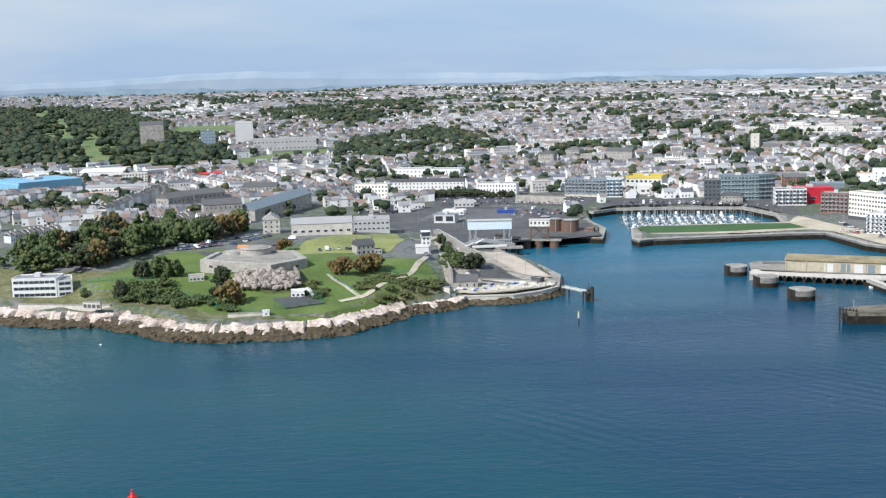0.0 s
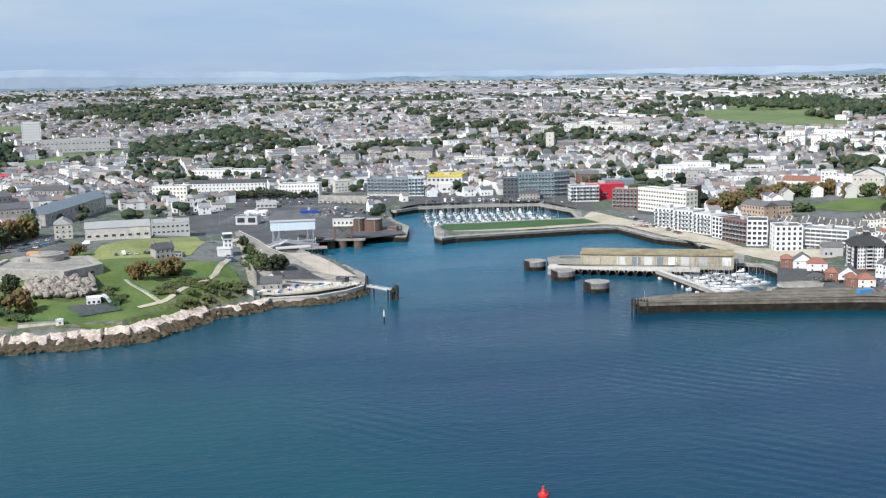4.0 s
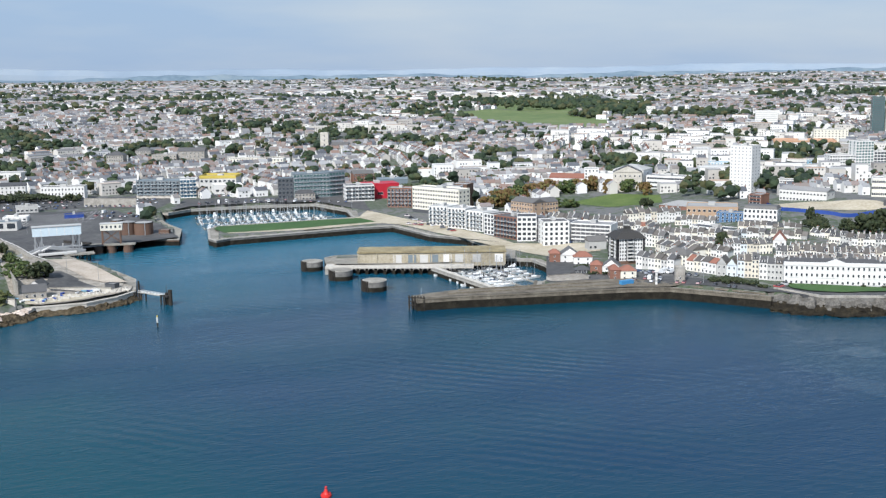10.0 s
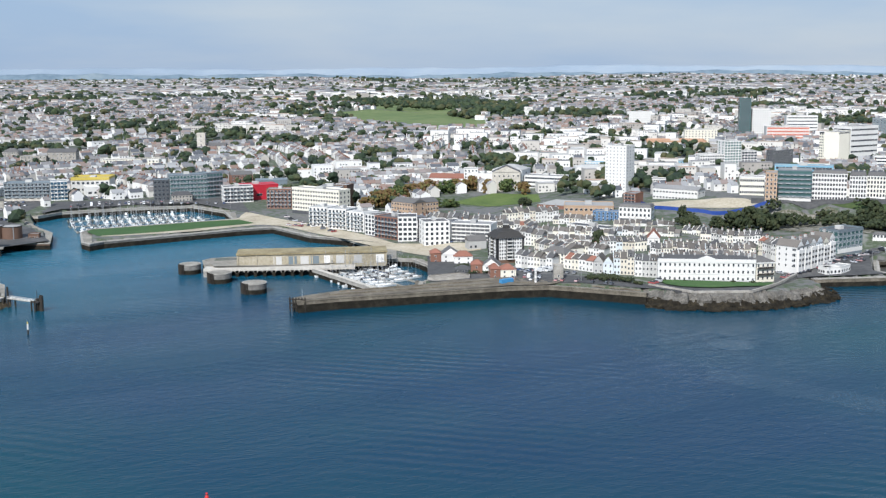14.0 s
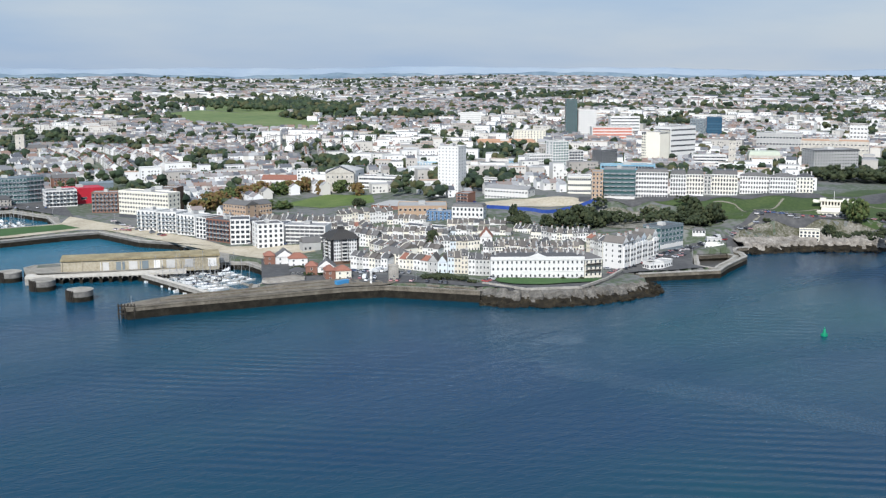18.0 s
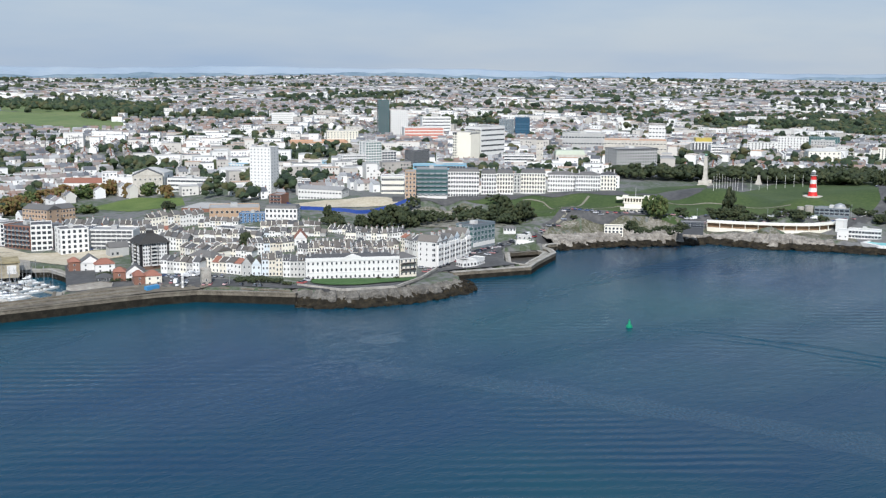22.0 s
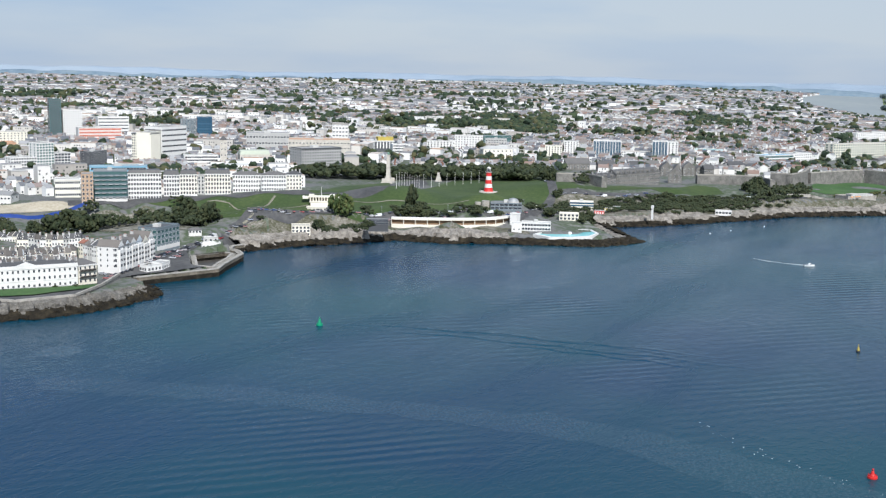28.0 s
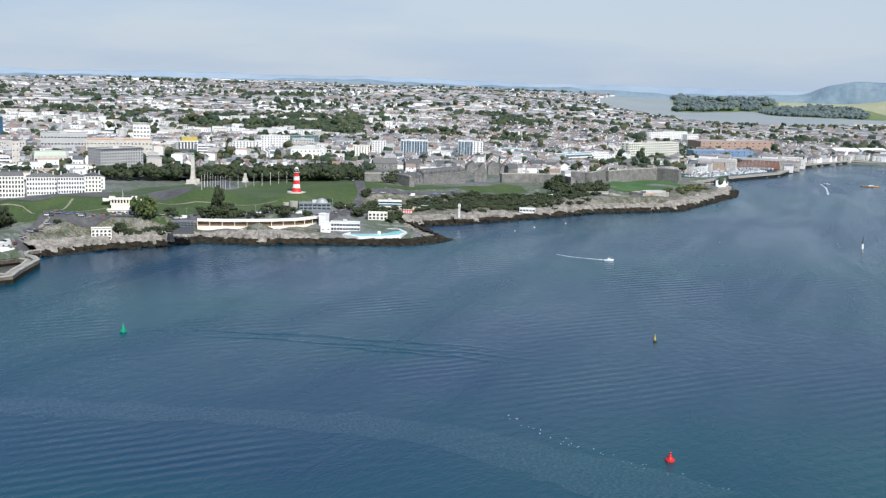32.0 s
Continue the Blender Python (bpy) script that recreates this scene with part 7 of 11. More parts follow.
def pier_head():
    (x, y) = (193.5, 536.5)
    t = thing("pier_head_fender", "dark timber fender frame at the breakwater head", "fender", "", x, y, 0, -0.5)
    for k in range(6):
        part("fender_pile", Shape().tube(1.6 * k - 1, -0.8 - 0.4 * k, -3, 7.5, 0.4, 0.4, 7), TIMBER, t)
    for zz in (2.5, 4.5, 6.5):
        part("waling", Shape().bar((-1.5, -1.1, zz), (7.5, -3.2, zz), 0.3), TIMBER, t)
    part("light_post", Shape().tube(5, 1.5, 5, 11, 0.15, 0.12, 8), STEEL, t)


pier_head()
# raised parapet and back step along the breakwater
t = thing("breakwater_parapet", "long low stone parapet along the breakwater deck", "parapet", "", 0, 0, 0, 0, "structure")
line = [(214, 536.5), (252, 530.5), (286, 524), (311.5, 518), (331, 509), (345.5, 491), (361.5, 466.5)]
for (xa, ya), (xb, yb) in zip(line[:-1], line[1:]):
    part("parapet_length", Shape().bar((xa, ya, 6.5), (xb, yb, 6.5), 0.42), PIERSTONE, t)
t = thing("breakwater_step", "raised back ledge of the breakwater", "ledge", "", 0, 0, 0, 0, "structure")
line = [(222, 542.4), (257.3, 536.8), (281, 533), (306, 529.3)]
for (xa, ya), (xb, yb) in zip(line[:-1], line[1:]):
    part("ledge_length", Shape().bar((xa, ya, 6.4), (xb, yb, 6.4), 0.6), PIERSTONE, t)
# round-fronted stone bastion between marina and breakwater
t = thing("old_bastion", "low weathered stone bastion beside the marina", "bastion", "", 0, 0, 0)
line = [(277.0, 549.5), (278.5, 544), (288.8, 541.6), (300.2, 540.2), (303.5, 545), (301, 554), (281, 555)]
q = [(x + (290 - x) * 0.06, y + (547.5 - y) * 0.06) for x, y in line]
k = len(line)
part("wall_face", Shape().add([(*p, 3.0) for p in line] + [(*p, 7.4) for p in q], [(j, (j + 1) % k, k + (j + 1) % k, k + j) for j in range(k)]), STONE, t)
part("rubble_top", Shape().add([(*p, 7.4) for p in q], [tuple(range(k))]), mat("grey_rubble", [(0.17, 0.15, 0.125), (0.27, 0.245, 0.21), (0.36, 0.335, 0.30)], 0.5, 0.95), t)
part("coping", Shape().add([(*p, 7.4) for p in q] + [(*p, 7.8) for p in q] + [(x + (290 - x) * 0.1, y + (547.5 - y) * 0.1, 7.8) for x, y in line], [(j, (j + 1) % k, k + (j + 1) % k, k + j) for j in range(k)] + [(k + j, k + (j + 1) % k, 2 * k + (j + 1) % k, 2 * k + j) for j in range(k)]), STONE, t)
# thin wall that shelters the small marina
(xa, ya), (xb, yb) = [(237.9, 624.6), (245.2, 552.5)]
turn, L = math.atan2(yb - ya, xb - xa), math.hypot(xb - xa, yb - ya)
t = thing("marina_wall", "narrow dark stone wall sheltering the small marina", "wall", "", xa, ya, 0, turn, "structure")
part("tide_band", Shape().box(0, 0, -3, L, 2.6, 2.2), TIDEWALL, t)
part("wall_face", Shape().box(0, 0.1, 2.2, L, 2.5, 4.2), STONE, t)
part("coping", Shape().box(-0.2, -0.2, 4.2, L + 0.2, 2.8, 4.6), PALESTONE, t)

# ---- terraces of the western promenade ----
def grand_terrace():
    a = (384.8, 482.0, 428.0, 453.0, 6.8, 11.2)
    b = block("grand_terrace", "long white stuccoed seaside terrace with parapet and pediment", "terrace", *a, 14, WHITE, "hip", SLATE, 3, 20, (0.9, 1.5), 3, frame=WHITE, rise=2.4, cornice=WHITE, chimneys=9, doors=10, plinth=GREYWALL, single=True)
    W = math.hypot(a[2] - a[0], a[3] - a[1])
    part("parapet", Shape().box(-0.2, -0.4, a[5] - 0.1, W + 0.2, 0.3, a[5] + 1.2), WHITE, b)
    s = Shape().add([(W * 0.5 - 5, -0.5, a[5] + 1.2), (W * 0.5 + 5, -0.5, a[5] + 1.2), (W * 0.5, -0.5, a[5] + 3.2), (W * 0.5 - 5, 0.3, a[5] + 1.2), (W * 0.5 + 5, 0.3, a[5] + 1.2), (W * 0.5, 0.3, a[5] + 3.2)], [(0, 1, 2), (5, 4, 3), (0, 2, 5, 3), (2, 1, 4, 5), (1, 0, 3, 4)])
    part("pediment", s, WHITE, b)
    part("string_course", Shape().box(-0.1, -0.2, a[5] * 0.36, W + 0.1, 0.1, a[5] * 0.36 + 0.35), WHITE, b)
    c = (430.3, 455.0, 440.9, 452.2, 6.6, 10.6)
    e = block("grand_terrace", "cream bow-fronted end house of the seaside terrace", "terrace", *c, 14, CREAM, "hip", SLATE, 3, 4, (0.9, 1.5), 3, rise=2.4, cornice=WHITE, chimneys=2)
    for f in (0.33, 0.66):
        part("balcony", Shape().box(0.5, -1.3, c[5] * f, 10, 0.1, c[5] * f + 0.15).box(0.5, -1.32, c[5] * f + 0.15, 10, -1.26, c[5] * f + 1.1), DARKSTEEL, e)


grand_terrace()
W1, W2 = [WHITE, WHITE, CREAM, WHITE], [WHITE, CREAM, GREYWALL, WHITE]
row("house", "cream gabled promenade house", [CREAM, WHITE], 364.9, 514.1, 372.6, 506.5, 7.5, 6.8, 2, 11, 3, 2, "cross", 4.2, "promenade houses", seed=11)
row("house", "tall cream promenade house with dormers", [CREAM, GREYWALL], 371.8, 504.9, 381.1, 498.4, 7.5, 9.4, 3, 11, 4, 2, "gable", 3.4, "promenade houses", seed=12)
row("house", "blue-grey tall promenade house", [GREYWALL, SLATECLAD, WHITE], 379.4, 495.8, 388.6, 487.7, 7.4, 9.4, 3, 11, 4, 2, "gable", 3.0, "promenade houses", seed=13)
row("house", "white stepped promenade house", W1, 358.9, 534.7, 365.6, 515.7, 7.5, 6.6, 4, 10, 3, 2, "gable", 3.0, "promenade houses", seed=14)
row("house", "pale terraced house behind the promenade", W1, 412.3, 524.1, 457.2, 488.8, 11.5, 5.6, 18, 9, 3, 2, "gable", 2.8, "back terrace", seed=15)
row("house", "pale terraced house with rear wing", W2, 372.1, 588, 373.7, 551, 9, 5.7, 7, 10, 3, 2, "gable", 2.8, "back terrace", seed=16)
row("house", "white terraced house on a side street", W1, 396.6, 548.5, 422.2, 540, 11, 6.8, 7, 9, 3, 2, "gable", 3.0, "side terrace", seed=17)
row("house", "white terraced house on a middle street", W1, 401.8, 632.5, 436.5, 593.1, 10, 4.6, 14, 9, 2, 2, "gable", 2.6, "middle terrace", seed=18)
row("house", "white terraced house on a middle street", W2, 442.8, 598.7, 470.6, 568.5, 11, 4.5, 11, 9, 2, 2, "gable", 2.6, "middle terrace", seed=19)
row("house", "pale terraced house with chimneys", W2, 475.3, 553.9, 500.4, 521.3, 12, 5, 12, 9, 3, 2, "gable", 2.8, "upper terrace", seed=20)
row("house", "pale hipped villa with chimneys", [CREAM, GREYWALL], 450.8, 527.9, 474.1, 502.6, 12, 2.7, 5, 10, 2, 2, "hip", 3.4, "villas", seed=21)
row("house", "white terraced house below the playing field", W1, 412.8, 690.2, 452.5, 682.4, 9.5, 9, 9, 9, 3, 2, "gable", 2.8, "field terrace", seed=22)
row("house", "white terraced house by the dock road", W2, 376.3, 619, 387.5, 603.1, 8.5, 8.1, 5, 9, 3, 2, "gable", 2.8, "dock terrace", seed=23)
row("house", "white terraced house by the field", W2, 381.3, 697.9, 405.3, 679.1, 9, 6.5, 8, 9, 3, 2, "gable", 2.8, "field terrace", seed=24)
block("chapel", "white hall with a red clay tile roof", "hall", 437.4, 559.2, 443.5, 554.4, 11.9, 4.2, 12, WHITE, "cross", REDTILE, 1, 2, rise=5)
block("depot", "low depot with slanted solar panels on its roof", "depot", 439.2, 651.8, 451.5, 618.8, 10, 3, 12, WHITE, "flat", DARKCLAD, 1, 10, (2.4, 1.4))
block("corner_hotel", "tall ornate white hotel with gables", "hotel", 467.7, 471.7, 469.5, 464.8, 8.5, 12.3, 14, WHITE, "hip", SLATE, 4, 3, (1.2, 1.7), 3, cornice=WHITE, rise=3, chimneys=2)
row("hotel_house", "white bay-fronted hotel house with gable", [WHITE, WHITE, CREAM], 469.5, 464.8, 514.6, 479.5, 8.5, 11.6, 6, 12, 4, 3, "cross", 4.0, "hotel row", seed=30, bay_front=True)
block("glass_flats", "white and blue glass modern flats", "apartment block", 531.6, 492.4, 556.1, 495.7, 8, 13.4, 14, SLATECLAD, "flat", DARKCLAD, 4, 6, (2.8, 2.5), 4, glass=TEALGLASS, frame=WHITE, parapet=1.2, cornice=SLATECLAD, ground_floor=WHITE)
block("pavilion_cafe", "low curved white seafront cafe", "cafe", 484.4, 462.5, 483.6, 456.5, 5.0, 4.0, 7, WHITE, "flat", GREYWALL, 1, 3, (1.2, 1.4))
block("pavilion_cafe", "low curved white seafront cafe front", "cafe", 483.6, 455.8, 493.4, 454, 5.0, 4.0, 7, WHITE, "flat", GREYWALL, 1, 4, (1.2, 1.4))
block("pavilion_cafe", "low curved white seafront cafe end", "cafe", 493.6, 454, 504, 457, 5.0, 4.0, 7, WHITE, "flat", GREYWALL, 1, 4, (1.2, 1.4))
block("boathouse", "low white harbour boathouse with terrace", "boathouse", 566, 485.5, 576, 478, 5.4, 3.2, 6, WHITE, "flat", WHITE, 1, 5, (1.2, 1.2))
block("boathouse", "pale upper block of the harbour boathouse", "boathouse", 574, 491, 581, 484.5, 5.8, 5.4, 6, GREYWALL, "flat", WHITE, 2, 3, (1.2, 1.2))
block("kiosk", "small white kiosk beside lawn", "kiosk", 575.8, 505.2, 581.4, 498.8, 12.5, 2.5, 5, WHITE, "hip", SLATE, 1, 4, rise=1.5)
block("leisure_centre", "sandy brick leisure hall with faceted grey roof", "hall", 457.5, 682.9, 486.9, 662.3, 12.5, 9, 26, SANDBRICK, "flat", FLATROOF, 2, 10, (1.8, 1.6))
block("leisure_centre", "low grey faceted pavilion roof hall", "hall", 471.3, 740.8, 493.5, 706.7, 11.1, 4.8, 24, BRICK, "hip", FLATROOF, 1, 6, (2, 2), rise=3)
block("blue_pub", "bright blue painted corner pub", "pub", 463.2, 654.7, 475.2, 641.1, 13.6, 6.7, 9, mat("faded_blue_render", [(0.06, 0.14, 0.27), (0.10, 0.20, 0.34)], 0.3, 0.7), "flat", FLATROOF, 3, 6, (1.2, 1.4), frame=WHITE)
block("cliff_hotel", "white hotel with blue awnings above the gardens", "hotel", 470.8, 634.4, 485.9, 617.8, 14.7, 10.6, 14, WHITE, "mansard", SLATE, 3, 8, (1.4, 1.8), 3, rise=2, ground_floor=DARKCLAD)
block("brown_tower", "brown slatted block beside the gardens", "office", 511.6, 683.8, 516.3, 675.2, 17.8, 9.6, 14, BRICK, "flat", FLATROOF, 4, bands=True)
t = thing("hoarding", "royal blue site hoarding round bare plot", "hoarding", "", 0, 0, 0)
line = [(527.6, 686.7), (516, 655.2), (526.6, 631.2), (541.1, 618.8), (559, 613.5), (569.8, 603.5), (576.4, 597.2)]
for (xa, ya), (xb, yb) in zip(length_points(line, 6.0)[:-1], length_points(line, 6.0)[1:]):
    za, zb = high(xa, ya), high(xb, yb)
    part("hoarding_panel", Shape().add([(xa, ya, za - 1), (xb, yb, zb - 1), (xb, yb, zb + 2.6), (xa, ya, za + 2.6), (xa + 0.1, ya + 0.15, za - 1), (xb + 0.1, yb + 0.15, zb - 1), (xb + 0.1, yb + 0.15, zb + 2.6), (xa + 0.1, ya + 0.15, za + 2.6)], [(0, 1, 2, 3), (7, 6, 5, 4), (3, 2, 6, 7)]), ROYALBLUE, t)

# infill terraces between the streets
for k, (*a, n, fl) in enumerate(((339.8, 557.5, 351.1, 535.5, 8, 6, 6, 3), (383, 561.9, 393.1, 543.5, 10, 4.8, 6, 2), (434.3, 539.6, 448.3, 523.4, 11.5, 3.4, 6, 2), (410.8, 664.1, 394.9, 621.6, 9, 5.5, 4, 3), (458.1, 622.8, 488.1, 595.6, 12, 3.9, 11, 2), (480.2, 577.5, 485.1, 564.3, 12, 4.4, 4, 2), (479.7, 506.3, 477.4, 485.9, 11, 6.7, 5, 3), (441.9, 673.6, 460, 651.5, 10.5, 4.1, 7, 2), (432.2, 497.3, 452.3, 479, 11.5, 3.2, 9, 2), (405, 502.8, 426.8, 491.9, 11.5, 3.9, 8, 2), (389.5, 580.6, 380.2, 557.7, 9.5, 5, 2, 3), (390.5, 601.3, 418.8, 581.7, 10, 3.6, 10, 2), (368.4, 660.7, 383.2, 642, 8.5, 4.6, 6, 2), (388.8, 669.6, 409.4, 658.9, 9, 5.5, 6, 2))):
    row("house", "white rendered terraced house with grey slate roof", W1 if k % 2 else W2, *a, n, 8, fl, 2, "gable", 2.6, "infill terraces", seed=50 + k)
block("villa", "cream stepped corner villa", "house", 354.8, 552, 360.3, 536.8, 9, 6.7, 10, CREAM, "hip", SLATE, 3, 5, (1, 1.5), 2, rise=3, chimneys=2)


# ---- town centre ----
# panes paler than GLASS, for low window contrast
block("tower_block", "tall plain white tower block", "tower block", 554.2, 766.6, 563.2, 750.1, 16.3, 40.3, 16, WHITE, floors=15, bays=6, win=(1.0, 1.0), side=3, frame=WHITE, glass=mat("pale_window_glass", [(0.16, 0.18, 0.20), (0.32, 0.34, 0.36)], 0.2, 0.2, spread=0.5))
block("office_tower", "cream slab office tower with window grid", "office tower", 909.2, 875.3, 911.3, 849.8, 15, 35.3, 16, CREAM, floors=12, bays=10, win=(1.3, 1.3), side=0, frame=GREYWALL, cornice=DARKCLAD)
block("office_tower", "blank cream end bay of the office tower", "office tower", 911.3, 849.8, 942.1, 863.6, 14.9, 36.4, 16, CREAM, floors=1, bays=0)
block("striped_office", "white office with dark ribbon windows", "office", 942.5, 863.1, 984.4, 864.3, 14.8, 40.8, 24, WHITE, floors=7, bands=True, side=1, win=(1, 1.8))
block("student_tower", "slim dark teal tower", "tower block", 1100.9, 1208.2, 1113.5, 1199.6, 21, 53.1, 18, TEALGLASS, floors=18, bands=True, side=1, win=(1, 1.6), glass=DARKCLAD, frame=SLATECLAD)
block("student_block", "white stepped tower beside slim dark tower", "tower block", 1115.4, 1198.3, 1136.1, 1184.1, 21.1, 38, 18, WHITE, floors=12, bays=8, win=(1.1, 1.3), side=2)
block("car_park", "white and orange-red decked car park", "car park", 1099.8, 1153.5, 1146.2, 1121.1, 20.2, 17, 24, WHITE, floors=4, bands=True, glass=mat("orange_red_panels", [(0.45, 0.13, 0.09), (0.55, 0.2, 0.14)], 0.3), win=(1, 2.6))
block("white_office", "white horizontal office with dark stair", "office", 1167.6, 1186.5, 1203.1, 1162.5, 21.4, 27.5, 18, WHITE, floors=6, bands=True, win=(1, 1.5))
block("striped_tower", "white mid-rise block with grey window bands", "tower block", 1080.6, 1434, 1107.6, 1415.2, 23.7, 24.5, 16, WHITE, floors=8, bands=True, win=(1, 1.2), glass=GREYWALL)
block("cream_block", "cream seven-bay city block", "building", 983.9, 1183.5, 1018.6, 1159.3, 19, 16, 18, CREAM, "flat", FLATROOF, 5, 10, (1.3, 1.5), 2)
block("city_hall_block", "white stepped city office", "office", 924.1, 815, 949.8, 790.1, 15.3, 13, 16, WHITE, floors=4, bands=True, win=(1, 1.5))
block("city_hall_block", "white banded city office", "office", 987.4, 908.2, 1006.3, 889.3, 14.9, 16, 16, WHITE, floors=5, bands=True, win=(1, 1.5))
block("white_hall", "long white hall with low gables", "hall", 551.9, 700.1, 568.2, 666.5, 19.5, 8.5, 14, WHITE, "gable", FLATROOF, 2, 14, (1.4, 1.2), 2, rise=2.5)
block("event_hall", "white angular events hall", "hall", 497.1, 901.7, 513.7, 884, 10.3, 14, 24, WHITE, "flat", GREYWALL, 2, 4, (3, 1.6), 1, parapet=1.5)
block("event_hall", "tall white events hall with grey roof", "hall", 517.7, 890.7, 535.9, 869.1, 11.2, 18, 26, WHITE, "hip", GREYWALL, 3, 5, (2.4, 1.4), 1, rise=4)
block("event_hall", "low white banded events wing", "hall", 539.7, 870.5, 561.6, 840.9, 12.4, 11.5, 16, WHITE, floors=3, bands=True, win=(1, 1.6))
block("dance_hall", "white hall with red-brown roof", "hall", 479.1, 942.9, 507.3, 917.9, 10, 8.5, 18, WHITE, "gable", REDTILE, 1, 6, (1.6, 2), 1, rise=4)
block("glass_office", "pale green glass city office", "office", 1398, 695, 1424.9, 665.9, 19, 15.4, 18, TEALGLASS, floors=4, bands=True, win=(1, 1.8), glass=TEALGLASS)
block("cream_hall", "cream hall with curved pale roof", "hall", 1234.4, 613.7, 1259.6, 586.3, 15.1, 14, 18, CREAM, "hip", GREYWALL, 3, 7, (1.6, 1.6), 1, rise=3.5)
block("glass_flats", "pale flats with green glass corner tower", "apartment block", 770.1, 864.8, 787.4, 859.9, 16.2, 29.9, 16, WHITE, floors=11, bays=6, win=(2.0, 1.8), side=2, glass=TEALGLASS)
block("glass_flats", "white lower flats wing", "apartment block", 747.1, 874.2, 770.1, 864.8, 16.1, 17.2, 16, WHITE, floors=6, bays=10, win=(1.6, 1.5), side=2)
block("glass_flats", "white flats wing with dark grid", "apartment block", 787.8, 859.6, 801.4, 852.5, 16.2, 19.9, 16, WHITE, floors=7, bays=5, win=(2.2, 1.8), side=2, frame=DARKCLAD)
block("striped_flats", "dark and white striped flats", "apartment block", 817.7, 842.4, 840.1, 842.8, 16, 20.4, 14, DARKCLAD, floors=6, bays=5, win=(2.6, 1.6), side=2, frame=WHITE)
block("seafront_flats", "sandstone end wall of modern flats", "apartment block", 576, 603.1, 581.8, 597.6, 24.9, 21.3, 18, SANDBRICK, floors=7, bays=3, win=(1.2, 1.6), side=3)
block("seafront_flats", "dark glass modern seafront flats", "apartment block", 593.2, 608.7, 609.7, 592.3, 25, 22, 18, SLATECLAD, floors=7, bays=10, win=(2.6, 2.3), side=2, glass=TEALGLASS, frame=DARKCLAD, balconies=5, ground_floor=WHITE)
block("seafront_flats", "blue-grey set-back penthouse floor", "penthouse", 605.2, 625, 634.2, 595.5, 24.5, 24, 12, BLUECLAD, floors=8, bands=True, win=(1, 1.6))
block("seafront_hotel", "white six-storey seafront hotel", "hotel", 618.6, 600.3, 635.1, 582.9, 24.7, 19.7, 15, WHITE, "mansard", SLATE, 6, 12, (1.3, 1.7), 3, rise=2.2, cornice=WHITE)
block("seafront_hotel", "pale curved hotel wing with repeated bays", "hotel", 600.9, 656.5, 614.2, 644.1, 24, 13.6, 14, CREAM, "flat", FLATROOF, 3, 12, (1.2, 1.7), 2, cornice=WHITE)
for k, (*a, nb) in enumerate(((645.1, 589.7, 652.9, 581.1, 25.8, 16.1, 6), (656.1, 583.4, 664.5, 573.9, 25.9, 16, 6), (680.5, 579.8, 693, 564.8, 24.7, 16.1, 9))):
    block("stucco_terrace", "grand cream stuccoed clifftop terrace with mansard roof", "terrace", *a, 16, CREAM if k else WHITE, "mansard", SLATE, 5, nb, (1.2, 2.0), 3, group="clifftop terraces", rise=3.0, cornice=WHITE, chimneys=3, plinth=WHITE)
block("stucco_terrace", "recessed link of the clifftop terrace", "terrace", 676.9, 584, 680.2, 580.1, 24.8, 14.2, 12, GREYWALL, "flat", SLATE, 5, 2, (1.2, 2.0), 0, group="clifftop terraces")
for k, (*a, nb, m) in enumerate(((706.5, 573.5, 720.3, 556.1, 24.4, 14, 11, WHITE), (711.1, 548.4, 722.6, 533.2, 26.6, 12.9, 10, WHITE), (722.8, 532.8, 729.9, 523.1, 27.8, 12.3, 5, CREAM))):
    block("stucco_terrace", "white stuccoed clifftop terrace with small chimneys", "terrace", *a, 14, m, "hip", SLATE, 4, nb, (1.1, 1.8), 3, group="clifftop terraces", rise=2.5, cornice=WHITE, chimneys=4, doors=3)
block("wedge_tower", "dark blue glass wedge-shaped tower", "tower", 1249.5, 1077.6, 1263.4, 1061.3, 20.9, 29.2, 24, BLUEGLASS, floors=8, bands=True, win=(1, 2.0), glass=BLUEGLASS, frame=DARKCLAD, side=1)
block("arts_building", "blue-grey clad academic block", "office", 1242, 1101.4, 1256.6, 1084.7, 21.1, 25.2, 24, SLATECLAD, floors=7, bays=5, win=(1.5, 1.5))
block("civic_block", "grey concrete civic block with fine window grid", "office", 967.2, 693.2, 1010.7, 672.5, 15.2, 24.1, 26, GREYWALL, "flat", FLATROOF, 8, 16, (1.4, 1.5), 5, frame=GREYWALL, cornice=DARKCLAD)
block("saw_hall", "grey hall with saw-tooth roof", "hall", 1136.7, 900.2, 1169.4, 857.4, 16.6, 23.4, 30, GREYWALL, "flat", FLATROOF, 3, 14, (2.5, 2.0))
block("guild_tower", "plain square stone guildhall tower", "tower", 934.5, 774.9, 939, 769.5, 15.6, 30.9, 8, PALESTONE, "hip", SLATE, 5, 2, (0.9, 1.6), 1, rise=4)
block("guildhall", "pale stone hall with pale copper roof", "hall", 947.5, 758.9, 970, 736.6, 15.4, 15.7, 20, PALESTONE, "mansard", mat("pale_copper", [(0.42, 0.46, 0.38), (0.5, 0.54, 0.45)], 0.2), 2, 9, (1.5, 3), rise=4)
block("department_store", "pale stone department store with orange-brown flat roof", "store", 1087.9, 799.3, 1129.8, 739, 14.9, 23.4, 40, PALESTONE, "flat", mat("terracotta_deck", [(0.42, 0.25, 0.16), (0.52, 0.33, 0.22)], 0.1), 4, 18, (2, 1.4))
